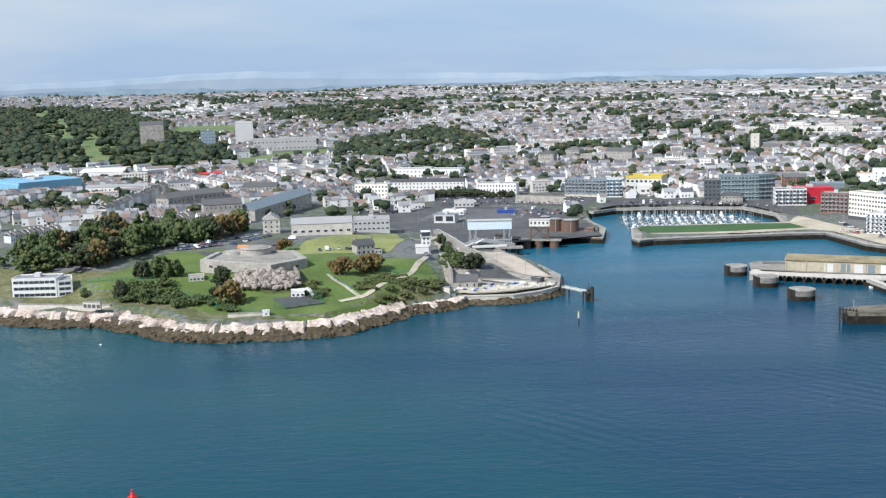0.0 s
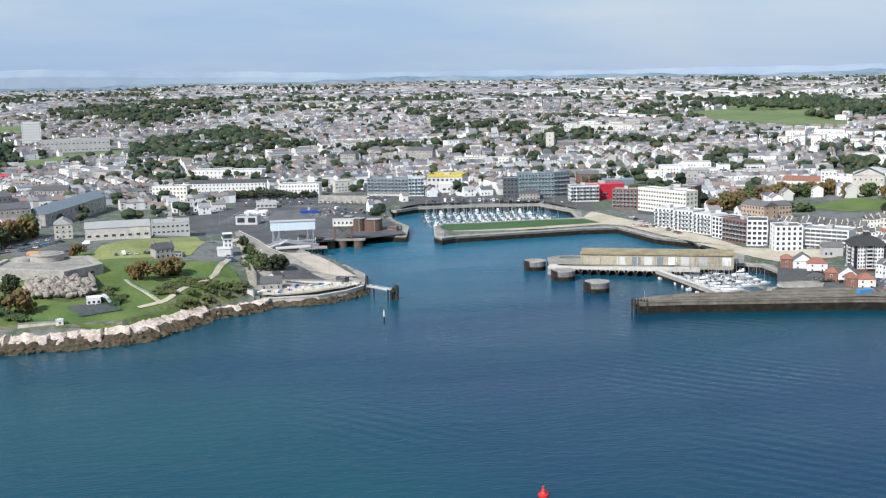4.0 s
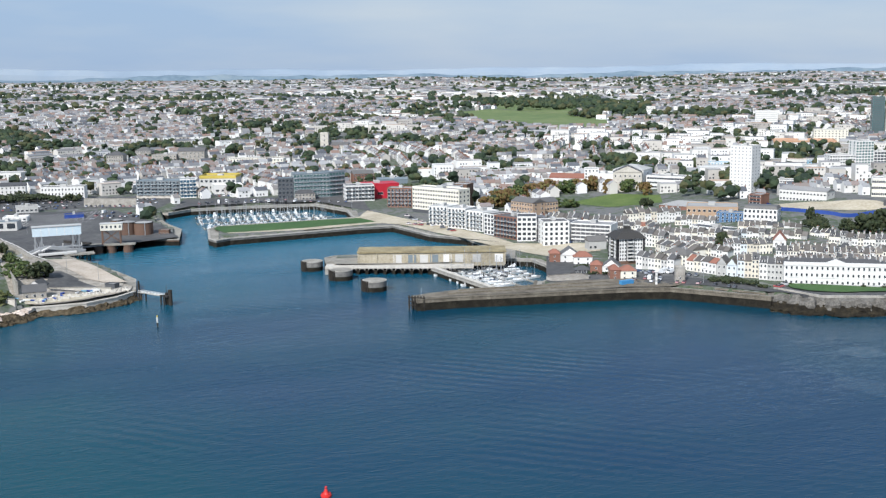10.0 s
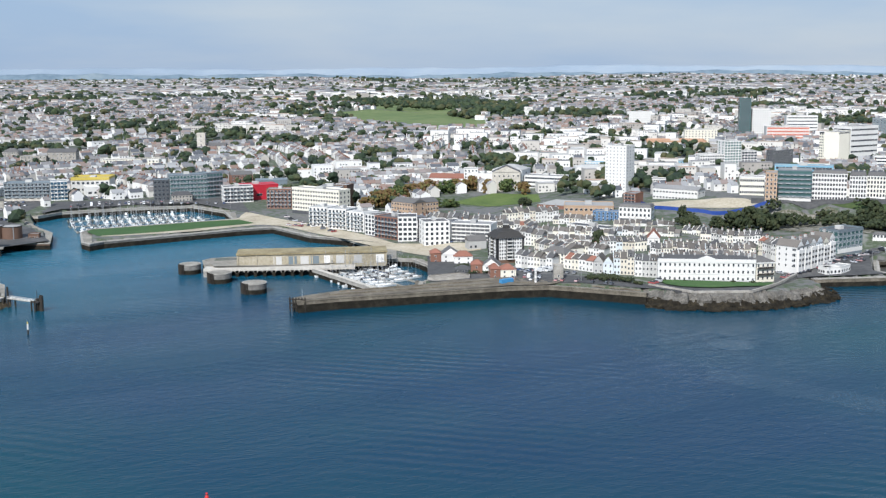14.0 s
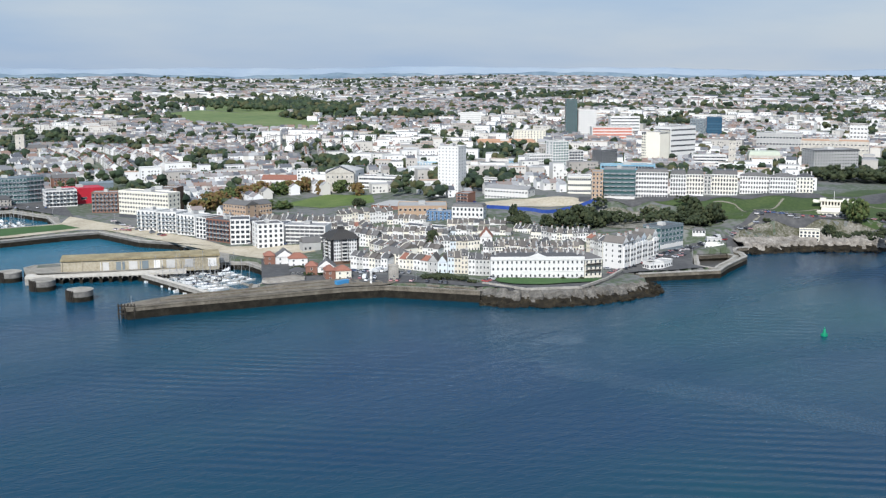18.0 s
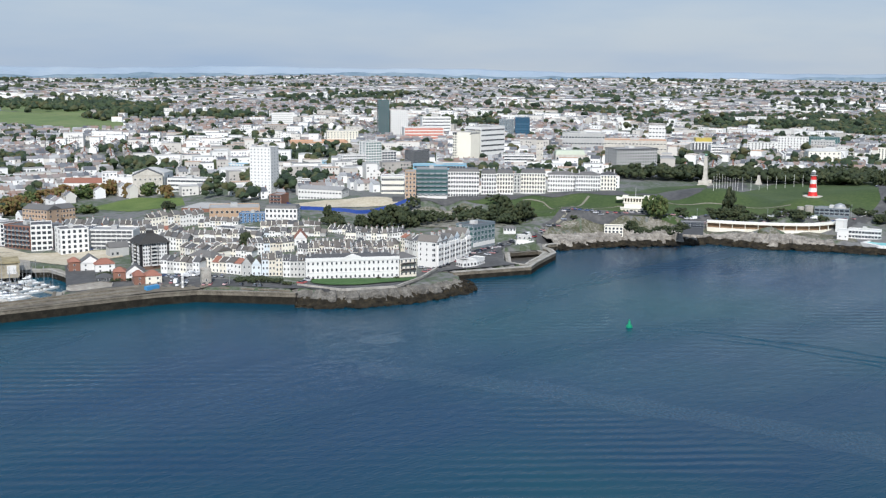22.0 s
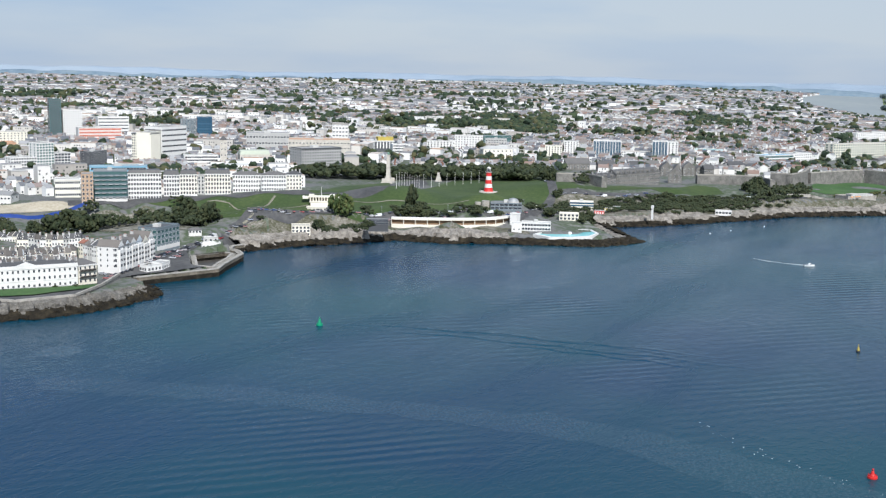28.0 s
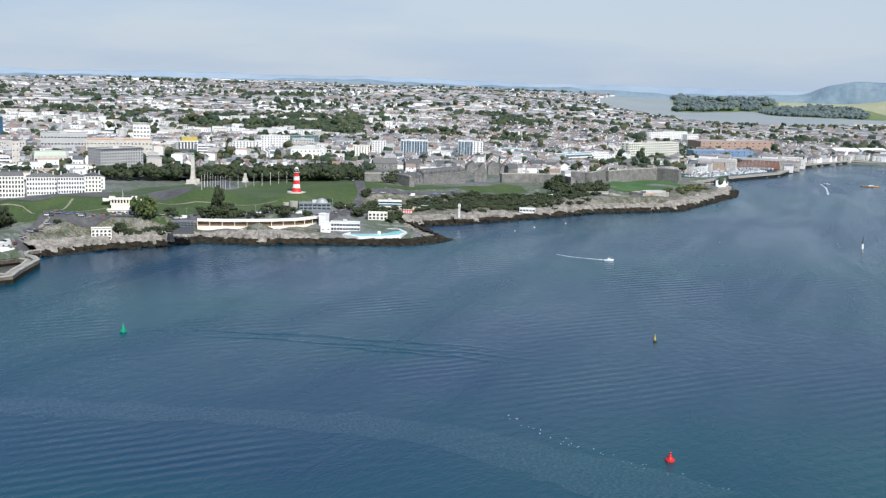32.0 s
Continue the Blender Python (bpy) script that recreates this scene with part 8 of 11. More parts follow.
block("arcade_block", "white and black striped arts block", "office", 1243.3, 793.1, 1271.4, 762.9, 17.1, 13, 22, DARKCLAD, "flat", FLATROOF, 1, 10, (1.2, 8), frame=WHITE, glass=WHITE, cornice=WHITE)
block("yellow_lantern", "bright yellow roof lantern box", "roof box", 1257.5, 779.4, 1271.4, 764.5, 30.1, 4.6, 14, YELLOW, floors=1, bays=0, foot=0.0)
block("white_flats", "white ribbed office block", "office", 1219.4, 734, 1233.7, 718.6, 15.9, 13.5, 18, WHITE, "flat", FLATROOF, 4, bands=True, win=(1, 1.6), mull=1.5)
block("college_tower", "white and black college tower", "tower", 1242.1, 840.9, 1253.7, 823.6, 17.8, 30.1, 20, WHITE, floors=6, bays=5, win=(2.4, 1.6), side=2)
for k, (*a, fl, nb, m) in enumerate(((1334.5, 706.6, 1351.6, 673.2, 17.9, 19, 6, 10, WHITE), (1345.8, 666.9, 1358.2, 641.2, 17.7, 16, 5, 8, GREYWALL), (1352, 556.4, 1358.8, 539.5, 16.6, 18.7, 7, 5, WHITE), (1338.9, 577.1, 1347.4, 557, 16.5, 12.6, 5, 6, CREAM), (1295.6, 727.7, 1311.9, 698, 17.3, 13, 5, 8, WHITE))):
    block("city_flats", "white modern city flats", "apartment block", *a, 16, m, "flat", FLATROOF, fl, nb, (1.5, 1.5), 2)
for lb, x0, y0, x1, y1, z, h, nb in (("blue glazed waterfront tower block with white bands", 1365.7, 521.7, 1377.9, 488.8, 16.6, 21.1, 10), ("blue glazed narrow tower block with white edges", 1379.1, 447.8, 1384.8, 429.9, 16.2, 23.4, 5)):
    t = block("blue_tower", lb, "tower block", x0, y0, x1, y1, z, h, 18, BLUEGLASS, floors=9, bands=True, win=(1, 1.7), side=1, glass=BLUEGLASS, frame=WHITE, cornice=WHITE)
    W = math.hypot(x1 - x0, y1 - y0)
    for k in range(nb + 1):
        part("white_pilaster", Shape().box(W * k / nb - 0.35, -0.5, 0, W * k / nb + 0.35, 0.1, h), WHITE if k % 3 else GREYWALL, t)
    for k in range(1, 9):
        part("spandrel", Shape().box(0, -0.3, h * k / 9 - 0.3, W, 0.1, h * k / 9 + 0.3), SLATECLAD, t)
block("blue_tower", "pale side of the narrow tower", "tower block", 1392.4, 432.3, 1396.2, 419.8, 16.3, 21.9, 16, WHITE, floors=9, bays=3, win=(1.6, 1.5), side=2)
block("market_hall", "teal roofed bright market hall", "hall", 1490.3, 426, 1500.3, 389.2, 17.6, 6.2, 24, WHITE, "flat", mat("teal_roof", [(0.10, 0.30, 0.33), (0.16, 0.40, 0.42)], 0.1), 1, 8, (3, 2), glass=TEALGLASS)
block("wave_hall", "white hall with curved teal glass front", "hall", 1462.5, 325.8, 1509.5, 299.3, 10.4, 12.2, 20, WHITE, "flat", BLUECLAD, 3, bands=True, glass=TEALGLASS, win=(1, 2.4))
block("white_hall", "plain white harbour hall with grey roof", "hall", 1526.7, 304.5, 1560.3, 286.2, 9.4, 13, 18, WHITE, "flat", GREYWALL, 4, 9, (1.6, 1.5), 2)
block("harbour_store", "grey rendered harbour store with slate roof", "store", 1568.6, 200.3, 1593.4, 192.7, 5, 11.7, 14, GREYWALL, "gable", SLATE, 4, 7, (1.2, 1.4), 2, rise=3)
block("harbour_flats", "dark grid harbourside flats", "apartment block", 1706.9, 283.1, 1809.6, 221.1, 5.4, 21.8, 16, CREAM, "flat", FLATROOF, 6, 24, (2.6, 2.0), 2, glass=TEALGLASS, frame=DARKCLAD)
block("brick_mall", "long pale brown brick mall", "mall", 1948.1, 201.8, 2044.5, 87.1, 5, 17.8, 40, mat("pale_mall_brick", [(0.30, 0.20, 0.155), (0.40, 0.28, 0.22)], 0.3, 0.9, spread=0.3), "flat", FLATROOF, 3, 12, (4, 1.8))
block("blue_wrap", "building wrapped in dull blue sheeting", "building", 1758.1, 192.4, 1825.3, 108.1, 5, 13.1, 20, mat("dull_blue_sheeting", [(0.10, 0.17, 0.29), (0.16, 0.25, 0.38)], 0.1, 0.7), "flat", FLATROOF, 3, 10, (2.4, 1.6), frame=GREYWALL)
block("white_flats", "tall white quayside flats", "apartment block", 2149.1, 318.6, 2257.9, 261, 5.2, 18.6, 14, WHITE, floors=6, bays=22, win=(1.8, 1.5))
block("white_flats", "white end block of the quayside flats", "apartment block", 2205.6, 254.7, 2226.5, 236.3, 5, 15.5, 14, WHITE, floors=5, bays=6, win=(1.6, 1.4))
block("boat_shed", "white fishery shed with low curved roofs", "shed", 1986, -13.2, 2017.3, -52.1, 5, 10.9, 20, WHITE, "gable", WHITE, 1, 4, (5, 4), rise=3)
block("boat_shed", "white fishery shed with low curved roofs", "shed", 2041.3, -56.5, 2074.1, -96.9, 5, 9.9, 20, WHITE, "gable", WHITE, 1, 5, (5, 4), rise=3)
block("harbour_store", "grey-brown harbour warehouse", "warehouse", 1617.1, 169.7, 1620.7, 131.4, 5, 6.9, 16, SANDBRICK, "gable", FLATROOF, 3, 8, rise=3)
block("harbour_store", "brown harbour warehouse with many windows", "warehouse", 1705, 130.3, 1709.1, 55, 5, 6.5, 16, BRICK, "gable", FLATROOF, 3, 14, rise=3)
# northern landmarks
block("church_tower", "tall square stone church tower", "church", 413.5, 1504.2, 423.3, 1501.5, 18, 13.4, 9, PALESTONE, floors=4, bays=1, win=(1.6, 3), side=1, parapet=2)
block("church_nave", "stone church nave with slate roof", "church", 423.3, 1501.5, 454.7, 1492.3, 18.1, -2.4, 14, PALESTONE, "gable", SLATE, 1, 6, (1.2, 3), rise=6)
block("yellow_store", "yellow and white hillside superstore", "store", 867.6, 2609.5, 938.2, 2585, 37, 6.6, 40, YELLOW, "flat", WHITE, 1, 6, (4, 2))
block("yellow_store", "white gabled hillside superstore", "store", 921.1, 2538, 949.8, 2527.4, 35.3, 7.4, 30, WHITE, "gable", WHITE, 1, 3, rise=4)
block("cream_school", "long cream classical school", "school", 242.8, 1266.9, 302.2, 1254.1, 11.7, 10.2, 16, CREAM, "flat", SLATE, 3, 18, (1.3, 1.8), chimneys=0)
block("tower_block", "grey mid-rise block on the hill", "tower block", 587.5, 1445.2, 594.6, 1442.3, 18.7, 15, 9, GREYWALL, "hip", SLATE, 4, 2, rise=6)
# stone blocks and church behind the marina
block("church_tower", "tall ochre stone church tower", "church", 387.7, 1409.9, 396.9, 1405.3, 15.9, 22.3, 8, PALESTONE, "flat", FLATROOF, 4, 1, (1.2, 2.4), 1, parapet=1.6)
block("church_nave", "ochre stone church nave with slate roof", "church", 398.2, 1408.7, 420.8, 1397.2, 15.9, 7.1, 12, PALESTONE, "gable", SLATE, 1, 6, (1.2, 3.0), rise=4)
block("long_hall", "long cream stucco hall with regular windows", "hall", 243.6, 1277.5, 300.0, 1250.3, 11.6, 9.9, 16, CREAM, "flat", FLATROOF, 3, 16, (1.2, 1.6), 2, cornice=WHITE)
for x0, y0, x1, y1, z, h, rf in ((114.7, 1328.9, 132.0, 1321.5, 12.4, 14.6, "hip"), (154.0, 1394.0, 171.0, 1386.6, 14.2, 12.3, "hip"), (165.4, 1332.4, 191.6, 1320.8, 12.6, 12.5, "flat"), (193.8, 1326.4, 222.5, 1313.4, 12.6, 16.1, "gable")):
    block("stone_block", "grey stone block with regular sash windows", "building", x0, y0, x1, y1, z, h, 16, STONE, rf, SLATE if rf != "flat" else FLATROOF, 4, 7, (1.2, 1.6), 3, group="stone blocks", rise=4)
for k, (*a, fl, nb, m) in enumerate(((830.8, 1188.4, 845.9, 1177.7, 16.4, 9.5, 6, 5, GREYWALL), (1205.2, 1596.1, 1229.6, 1577.3, 28.7, 8.9, 8, 7, WHITE), (1087.3, 1306.8, 1120.3, 1278.7, 22.2, 5.6, 5, 10, WHITE), (499.8, 912, 511.2, 905.7, 10.5, 17.5, 6, 4, WHITE), (570.5, 917, 608.7, 892.1, 13.1, 4.6, 4, 16, WHITE), (798.2, 974.9, 825.7, 951.7, 14.6, 4.5, 4, 12, WHITE), (609.3, 792.9, 632.1, 774.9, 17.1, 6.2, 3, 14, WHITE))):
    block("town_block", "pale town block with regular windows", "building", *a, 16, m, "flat", FLATROOF, fl, nb, (1.4, 1.5), 2, group="town blocks")
block("church_spire_base", "small stone church with twin gables", "church", 507.5, 873.2, 529.2, 860.3, 10.8, 17.5, 12, PALESTONE, "cross", SLATE, 3, 6, rise=6)
block("orange_roof_store", "store with broad orange-brown roof", "store", 897.6, 1153.9, 959.3, 1111.2, 16.8, 8, 40, WHITE, "flat", mat("terracotta_deck", []), 2, 14, (2, 1.4), cornice=mat("terracotta_deck", []), parapet=1.6)
block("blue_panel_block", "white block with sky blue panels", "building", 665.9, 974.1, 690.6, 956.8, 14.1, 8, 18, WHITE, "flat", BLUECLAD, 4, 10, (1.6, 1.6), 2, glass=BLUECLAD)
block("blue_panel_block", "pale block with sky blue end wall", "building", 786.6, 958.6, 802.9, 945, 14.7, 4.2, 18, BLUECLAD, "flat", FLATROOF, 3, 6, (1.6, 1.6), 2)


# ---- clifftop park ----
def lighthouse():
    x, y, z, h = 899.5, 441.4, 17.1, 23.1
    t = thing("lighthouse", "red and white banded historic lighthouse tower", "lighthouse", "", x, y, z)
    part("plinth", Shape().tube(0, 0, -1.5, 0.7, 8.5, 8.2, 32), PALESTONE, t)
    prof = lambda s: 4.3 - 2.1 * s**0.6
    for k in range(5):
        a, b = k / 5, (k + 1) / 5
        body = Shape()
        for j in range(4):
            s0, s1 = a + (b - a) * j / 4, a + (b - a) * (j + 1) / 4
            body.tube(0, 0, 0.7 + s0 * h * 0.74, 0.7 + s1 * h * 0.74, prof(s0), prof(s1), 28, cap=False)
        part("red_band" if k % 2 == 0 else "white_band", body, REDPAINT if k % 2 == 0 else WHITE, t)
    top = 0.7 + h * 0.74
    part("gallery", Shape().tube(0, 0, top, top + 0.5, 3.0, 3.1, 28), WHITE, t)
    part("gallery_rail", Shape().tube(0, 0, top + 0.5, top + 1.4, 3.0, 3.0, 28, cap=False), DARKSTEEL, t)
    lantern = part("lantern", Shape().tube(0, 0, top + 0.5, top + 3.4, 1.7, 1.6, 10), GLASS, t)
    for k in range(10):
        a = 2 * math.pi * k / 10
        part("glazing_bar", Shape().tube(1.7 * math.cos(a), 1.7 * math.sin(a), top + 0.5, top + 3.4, 0.09, 0.09, 5), WHITE, lantern)
    part("dome", Shape().tube(0, 0, top + 3.4, top + 4.2, 1.9, 1.3, 16).tube(0, 0, top + 4.2, top + 4.9, 1.3, 0.25, 16), WHITE, t)
    part("finial", Shape().tube(0, 0, top + 4.9, h + 0.9, 0.14, 0.04, 6), STEEL, t)
    for zz in (5.0, 9.0, 13.0):
        part("window", window_mesh(0.7, 1.1, WHITE, GLASS), (), t, loc=(0.3, -prof(zz / 20) - 0.02, zz))


lighthouse()


def war_memorial():
    x, y, z, h = 914.7, 555.1, 17, 28.9
    t = thing("war_memorial", "tall pale stone naval war memorial obelisk", "memorial", "", x, y, z, 0.3)
    part("base_step", Shape().box(-7.5, -5.5, -2, 7.5, 5.5, 1.0), PALESTONE, t)
    part("base_step", Shape().box(-6.4, -4.6, 1.0, 6.4, 4.6, 1.8), PALESTONE, t)
    part("flank_wall", Shape().box(-6.6, -4.8, 1.8, -4.9, 4.8, 4.4), PALESTONE, t)
    part("flank_wall", Shape().box(4.9, -4.8, 1.8, 6.6, 4.8, 4.4), PALESTONE, t)
    part("pedestal", Shape().taper(-2.6, -2.6, 1.8, 2.6, 2.6, 7.0, 0.6, 0.6), PALESTONE, t)
    part("shaft", Shape().taper(-1.8, -1.8, 7.0, 1.8, 1.8, h - 3, 0.5, 0.5), PALESTONE, t)
    part("capital", Shape().box(-1.7, -1.7, h - 3, 1.7, 1.7, h - 2.3), PALESTONE, t)
    part("globe", Shape().tube(0, 0, h - 2.2, h - 1.0, 0.8, 1.4, 14).tube(0, 0, h - 1.0, h, 1.4, 0.4, 14), mat("green_copper", [(0.13, 0.26, 0.20), (0.20, 0.34, 0.27)], 0.4), t)


war_memorial()
x, y, z, h = 959.6, 525.3, 16.6, 10.2
t = thing("column_memorial", "grey granite column memorial with bronze top", "memorial", "", x, y, z)
part("base", Shape().box(-2.5, -2.5, -1, 2.5, 2.5, 1.0).taper(-2, -2, 1, 2, 2, 4, 0.4, 0.4), PALESTONE, t)
part("column", Shape().taper(-1.3, -1.3, 4, 1.3, 1.3, h - 1.5, 0.5, 0.5), PALESTONE, t)
part("finial", Shape().tube(0, 0, h - 1.5, h, 0.7, 0.15, 8), DARKSTEEL, t)
pole = thing("flagpole", "slim white flagpole on the clifftop lawn", "flagpole", "row of flagpoles", 0, 0, -50)
part("pole", Shape().tube(0, 0, -0.5, 11.5, 0.17, 0.09, 8), WHITE, pole)
part("truck", Shape().tube(0, 0, 11.5, 11.8, 0.2, 0.05, 8), WHITE, pole)
part("foot", Shape().box(-0.5, -0.5, -0.5, 0.5, 0.5, 0.25), CONCRETE, pole)
line = length_points([(791.7, 472.6), (888.6, 504.8), (925.5, 496), (963.7, 483.1)], 0.1)
for k in range(18):
    px, py = line[int((len(line) - 1) * k / 17)]
    m = Matrix.Translation((px, py, high(px, py)))
    if k == 0:
        pole.matrix_basis = m
    else:
        copy_thing(pole, m)


def belvedere():
    """Three-tiered cream lookout with wing terraces."""
    (xa, ya), (xb, yb) = [(687.2, 487.7), (699, 468.6)]
    turn, W = math.atan2(yb - ya, xb - xa), math.hypot(xb - xa, yb - ya)
    t = thing("belvedere", "three-tiered cream seaside belvedere with colonnades", "belvedere", "", xa, ya, 17.5, turn)
    t.scale = (1, 1, 0.64)
    part("lower_tier", Shape().box(0, 0, -3, W, 8, 5.0), CREAM, t)
    part("lower_cornice", Shape().box(-0.6, -0.6, 5.0, W + 0.6, 8, 5.6), CREAM, t)
    part("middle_tier", Shape().box(W * 0.1, 6, 5, W * 0.85, 13, 10.0), CREAM, t)
    part("middle_cornice", Shape().box(W * 0.06, 5.4, 10.0, W * 0.89, 13, 10.7), CREAM, t)
    # dark wall paints in the deep shade behind the columns
    part("upper_wall", Shape().box(W * 0.08, 14, 8, W * 0.84, 18, 15.0), DARKSTEEL, t)
    for k in range(9):
        u = W * (0.08 + 0.76 * k / 8)
        part("column", Shape().tube(u, 11.5, 10.7, 15.0, 0.5, 0.45, 10), CREAM, t)
    part("upper_roof", Shape().box(W * 0.02, 10.5, 15.0, W * 0.9, 19, 16.2), CREAM, t)
    for u in (W * 0.02, W * 0.72):
        part("roof_pylon", Shape().box(u, 11, 16.2, u + W * 0.18, 18, 18.0), CREAM, t)
    for sx in (-1, 1):
        c = W * 0.46
        part("wing_terrace", Shape().add([(c + sx * W * 0.42, 12, 13.4), (c + sx * W * 0.62, 9, 13.6), (c + sx * W * 0.62, 14, 13.6), (c + sx * W * 0.42, 18, 13.4), (c + sx * W * 0.42, 12, 15.0), (c + sx * W * 0.64, 8.6, 16.6), (c + sx * W * 0.64, 14, 16.6), (c + sx * W * 0.42, 18, 15.0)], [(3, 2, 1, 0), (4, 5, 6, 7), (0, 1, 5, 4), (1, 2, 6, 5), (2, 3, 7, 6), (3, 0, 4, 7)]), CREAM, t)
    for k in range(7):
        part("opening", Shape().box(W * (0.08 + 0.12 * k), -0.12, 1.2, W * (0.14 + 0.12 * k), 0.2, 3.4), GLASS, t)
    part("flag_mast", Shape().tube(W * 0.45, 14, 16, 27, 0.16, 0.1, 8), WHITE, t)


belvedere()


def curved_colonnade():
    """Long curved cream promenade wall with shelter recess and road on top."""
    line = length_points([(726.2, 437.5), (734.7, 417.4), (749.8, 392.1), (768.3, 372.9), (794.5, 366.1), (828.6, 367.8), (871.8, 373.4)], 9.0)
    t = thing("promenade_colonnade", "long curved cream promenade colonnade with brown recess", "colonnade", "", 0, 0, 0)
    n = len(line)
    for k in range(n - 1):
        a, b = line[k], line[k + 1]
        d = (b - a) / np.hypot(*(b - a))
        nrm = np.array([-d[1], d[0]])
        for nm, z0, z1, o0, o1, m in (("base_wall", 1, 8.0, 0, 8, CREAM), ("recess_wall", 8.0, 11.6, 2.2, 8, mat("brown_shelter", [(0.16, 0.10, 0.06), (0.24, 0.16, 0.10)], 0.3)), ("roof_slab", 11.6, 12.6, -0.6, 8, CREAM), ("parapet", 12.6, 13.8, -0.5, -0.2, WHITE)):
            q = [a + nrm * o0, b + nrm * o0, b + nrm * o1, a + nrm * o1]
            part(nm, Shape().add([(*p, z0) for p in q] + [(*p, z1) for p in q], [(3, 2, 1, 0), (4, 5, 6, 7), (0, 1, 5, 4), (1, 2, 6, 5), (2, 3, 7, 6), (3, 0, 4, 7)]), m, t)
        part("column", Shape().tube(a[0] + nrm[0] * 0.3, a[1] + nrm[1] * 0.3, 8.0, 11.6, 0.3, 0.3, 8), CREAM, t)
    x, y = 785.7, 362
    part("lift_tower", Shape().box(x - 3, y - 3, 1, x + 3, y + 3, 15.5).box(x - 3.3, y - 3.3, 15.5, x + 3.3, y + 3.3, 16.1), WHITE, t)


curved_colonnade()
block("bath_house", "cream-white square bath house with dark windows on the rocks", "bath house", 648.7, 473.9, 656.5, 463.1, 5, 6.9, 10, CREAM, "flat", FLATROOF, 3, 5, (1.5, 1.5), 2, frame=WHITE, parapet=0.8, foot=4)
block("lido_building", "white art deco lido changing building", "lido building", 766.9, 347.7, 775.6, 327.8, 5.7, 6, 9, WHITE, "flat", GREYWALL, 2, 10, (1.8, 1.6), 2, glass=GLASS, frame=WHITE)
block("lido_building", "white blank lido entrance block", "lido building", 756.4, 351.2, 759.6, 344.4, 5.7, 6.2, 9, WHITE, "flat", GREYWALL, 1, 2, (0.9, 0.9))


def lido():
    pts = [(759.4, 335.1), (784.9, 333.2), (803.7, 319.8), (807.5, 307.2), (792.8, 296), (776.2, 295.2), (760.6, 304.7), (752.1, 319.2)]
    t = thing("lido_pool", "semicircular turquoise seaside lido pool with white rim", "swimming pool", "", 0, 0, 0, 0)
    c = np.mean(pts, 0)
    outer = [np.array(p) for p in pts]
    s = Shape()
    n = len(outer)
    for k in range(n):
        a, b = outer[k], outer[(k + 1) % n]
        ai, bi = a + (c - a) * 0.1, b + (c - b) * 0.1
        s.add([(*a, -2), (*b, -2), (*bi, -2), (*ai, -2), (*a, 5.2), (*b, 5.2), (*bi, 5.2), (*ai, 5.2)], [(3, 2, 1, 0), (4, 5, 6, 7), (0, 1, 5, 4), (1, 2, 6, 5), (2, 3, 7, 6), (3, 0, 4, 7)])
    part("rim_wall", s, WHITE, t)
    part("pool_water", Shape().add([(*(p + (c - p) * 0.08), 4.7) for p in outer], [tuple(range(n))]), POOL, t)
    part("fountain", Shape().tube(c[0], c[1], 4.5, 6.2, 1.6, 1.2, 14), WHITE, t)


lido()


def dome_centre():
    a = (792.7, 386.8, 803.2, 364.4, 16.2, 5)
    b = block("dome_centre", "grey glazed visitor centre with a small dome", "visitor centre", *a, 14, SLATECLAD, "flat", FLATROOF, 2, 7, (3.0, 2.2), 2, frame=GREYWALL)
    W = math.hypot(a[2] - a[0], a[3] - a[1])
    part("dome_drum", Shape().tube(W * 0.72, 6, a[5], a[5] + 1.5, 4.5, 4.5, 24), GREYWALL, b)
    part("dome", Shape().tube(W * 0.72, 6, a[5] + 1.5, a[5] + 3.2, 4.4, 3.2, 24).tube(W * 0.72, 6, a[5] + 3.2, a[5] + 4.0, 3.2, 0.6, 24), STEEL, b)
    part("stair_drum", Shape().tube(-4, 4, -2, a[5] + 1.5, 3.2, 3.2, 20), STONE, b)
    part("stair_drum", Shape().tube(-10, 5, -2, a[5] + 0.2, 2.6, 2.6, 20), STONE, b)


dome_centre()
block("seafront_restaurant", "cream-white and blue glazed clifftop restaurant", "restaurant", 892.1, 360.1, 899.3, 341.6, 10.7, 4.2, 9, CREAM, "flat", WHITE, 2, 7, (3.2, 1.8), 1, glass=BLUEGLASS)
block("terrace_cafe", "cream-white terraced seaside cafe with stair", "cafe", 822.3, 340.4, 828, 326.3, 8.2, 5.3, 8, CREAM, "flat", WHITE, 2, 5, (1.8, 1.8))
block("wood_cafe", "dark timber cliff cafe", "cafe", 670.8, 424.9, 678.9, 411.7, 14.9, 3.3, 8, DARKCLAD, "flat", FLATROOF, 2, 7, (2.0, 1.8), frame=STEEL)
for x0, y0, x1, y1, z, h, m, lb in ((884.7, 334.9, 887.6, 327.3, 7.4, 2.6, REDPAINT, "red"), (906.3, 334.3, 908.8, 327.4, 7.6, 2.3, YELLOW, "yellow"), (916.3, 330.1, 918.7, 323.7, 8, 2.5, GREENPAINT, "green")):
    turn, W = math.atan2(y1 - y0, x1 - x0), math.hypot(x1 - x0, y1 - y0) / 4
    for k in range(4):
        t = thing("beach_hut", lb + " painted beach hut on the seafront", "beach hut", "beach huts", x0 + (x1 - x0) * k / 4, y0 + (y1 - y0) * k / 4, z, turn)
        part("wall", Shape().box(0.05, 0, -0.8, W - 0.05, 3, h), m, t)
        part("roof", Shape().gable(0.05, 0, h, W - 0.05, 3, 0.7, 0.1, "y"), GREYWALL, t)
        part("door", Shape().box(W * 0.25, -0.06, 0, W * 0.75, 0.05, 1.9), WHITE, t)
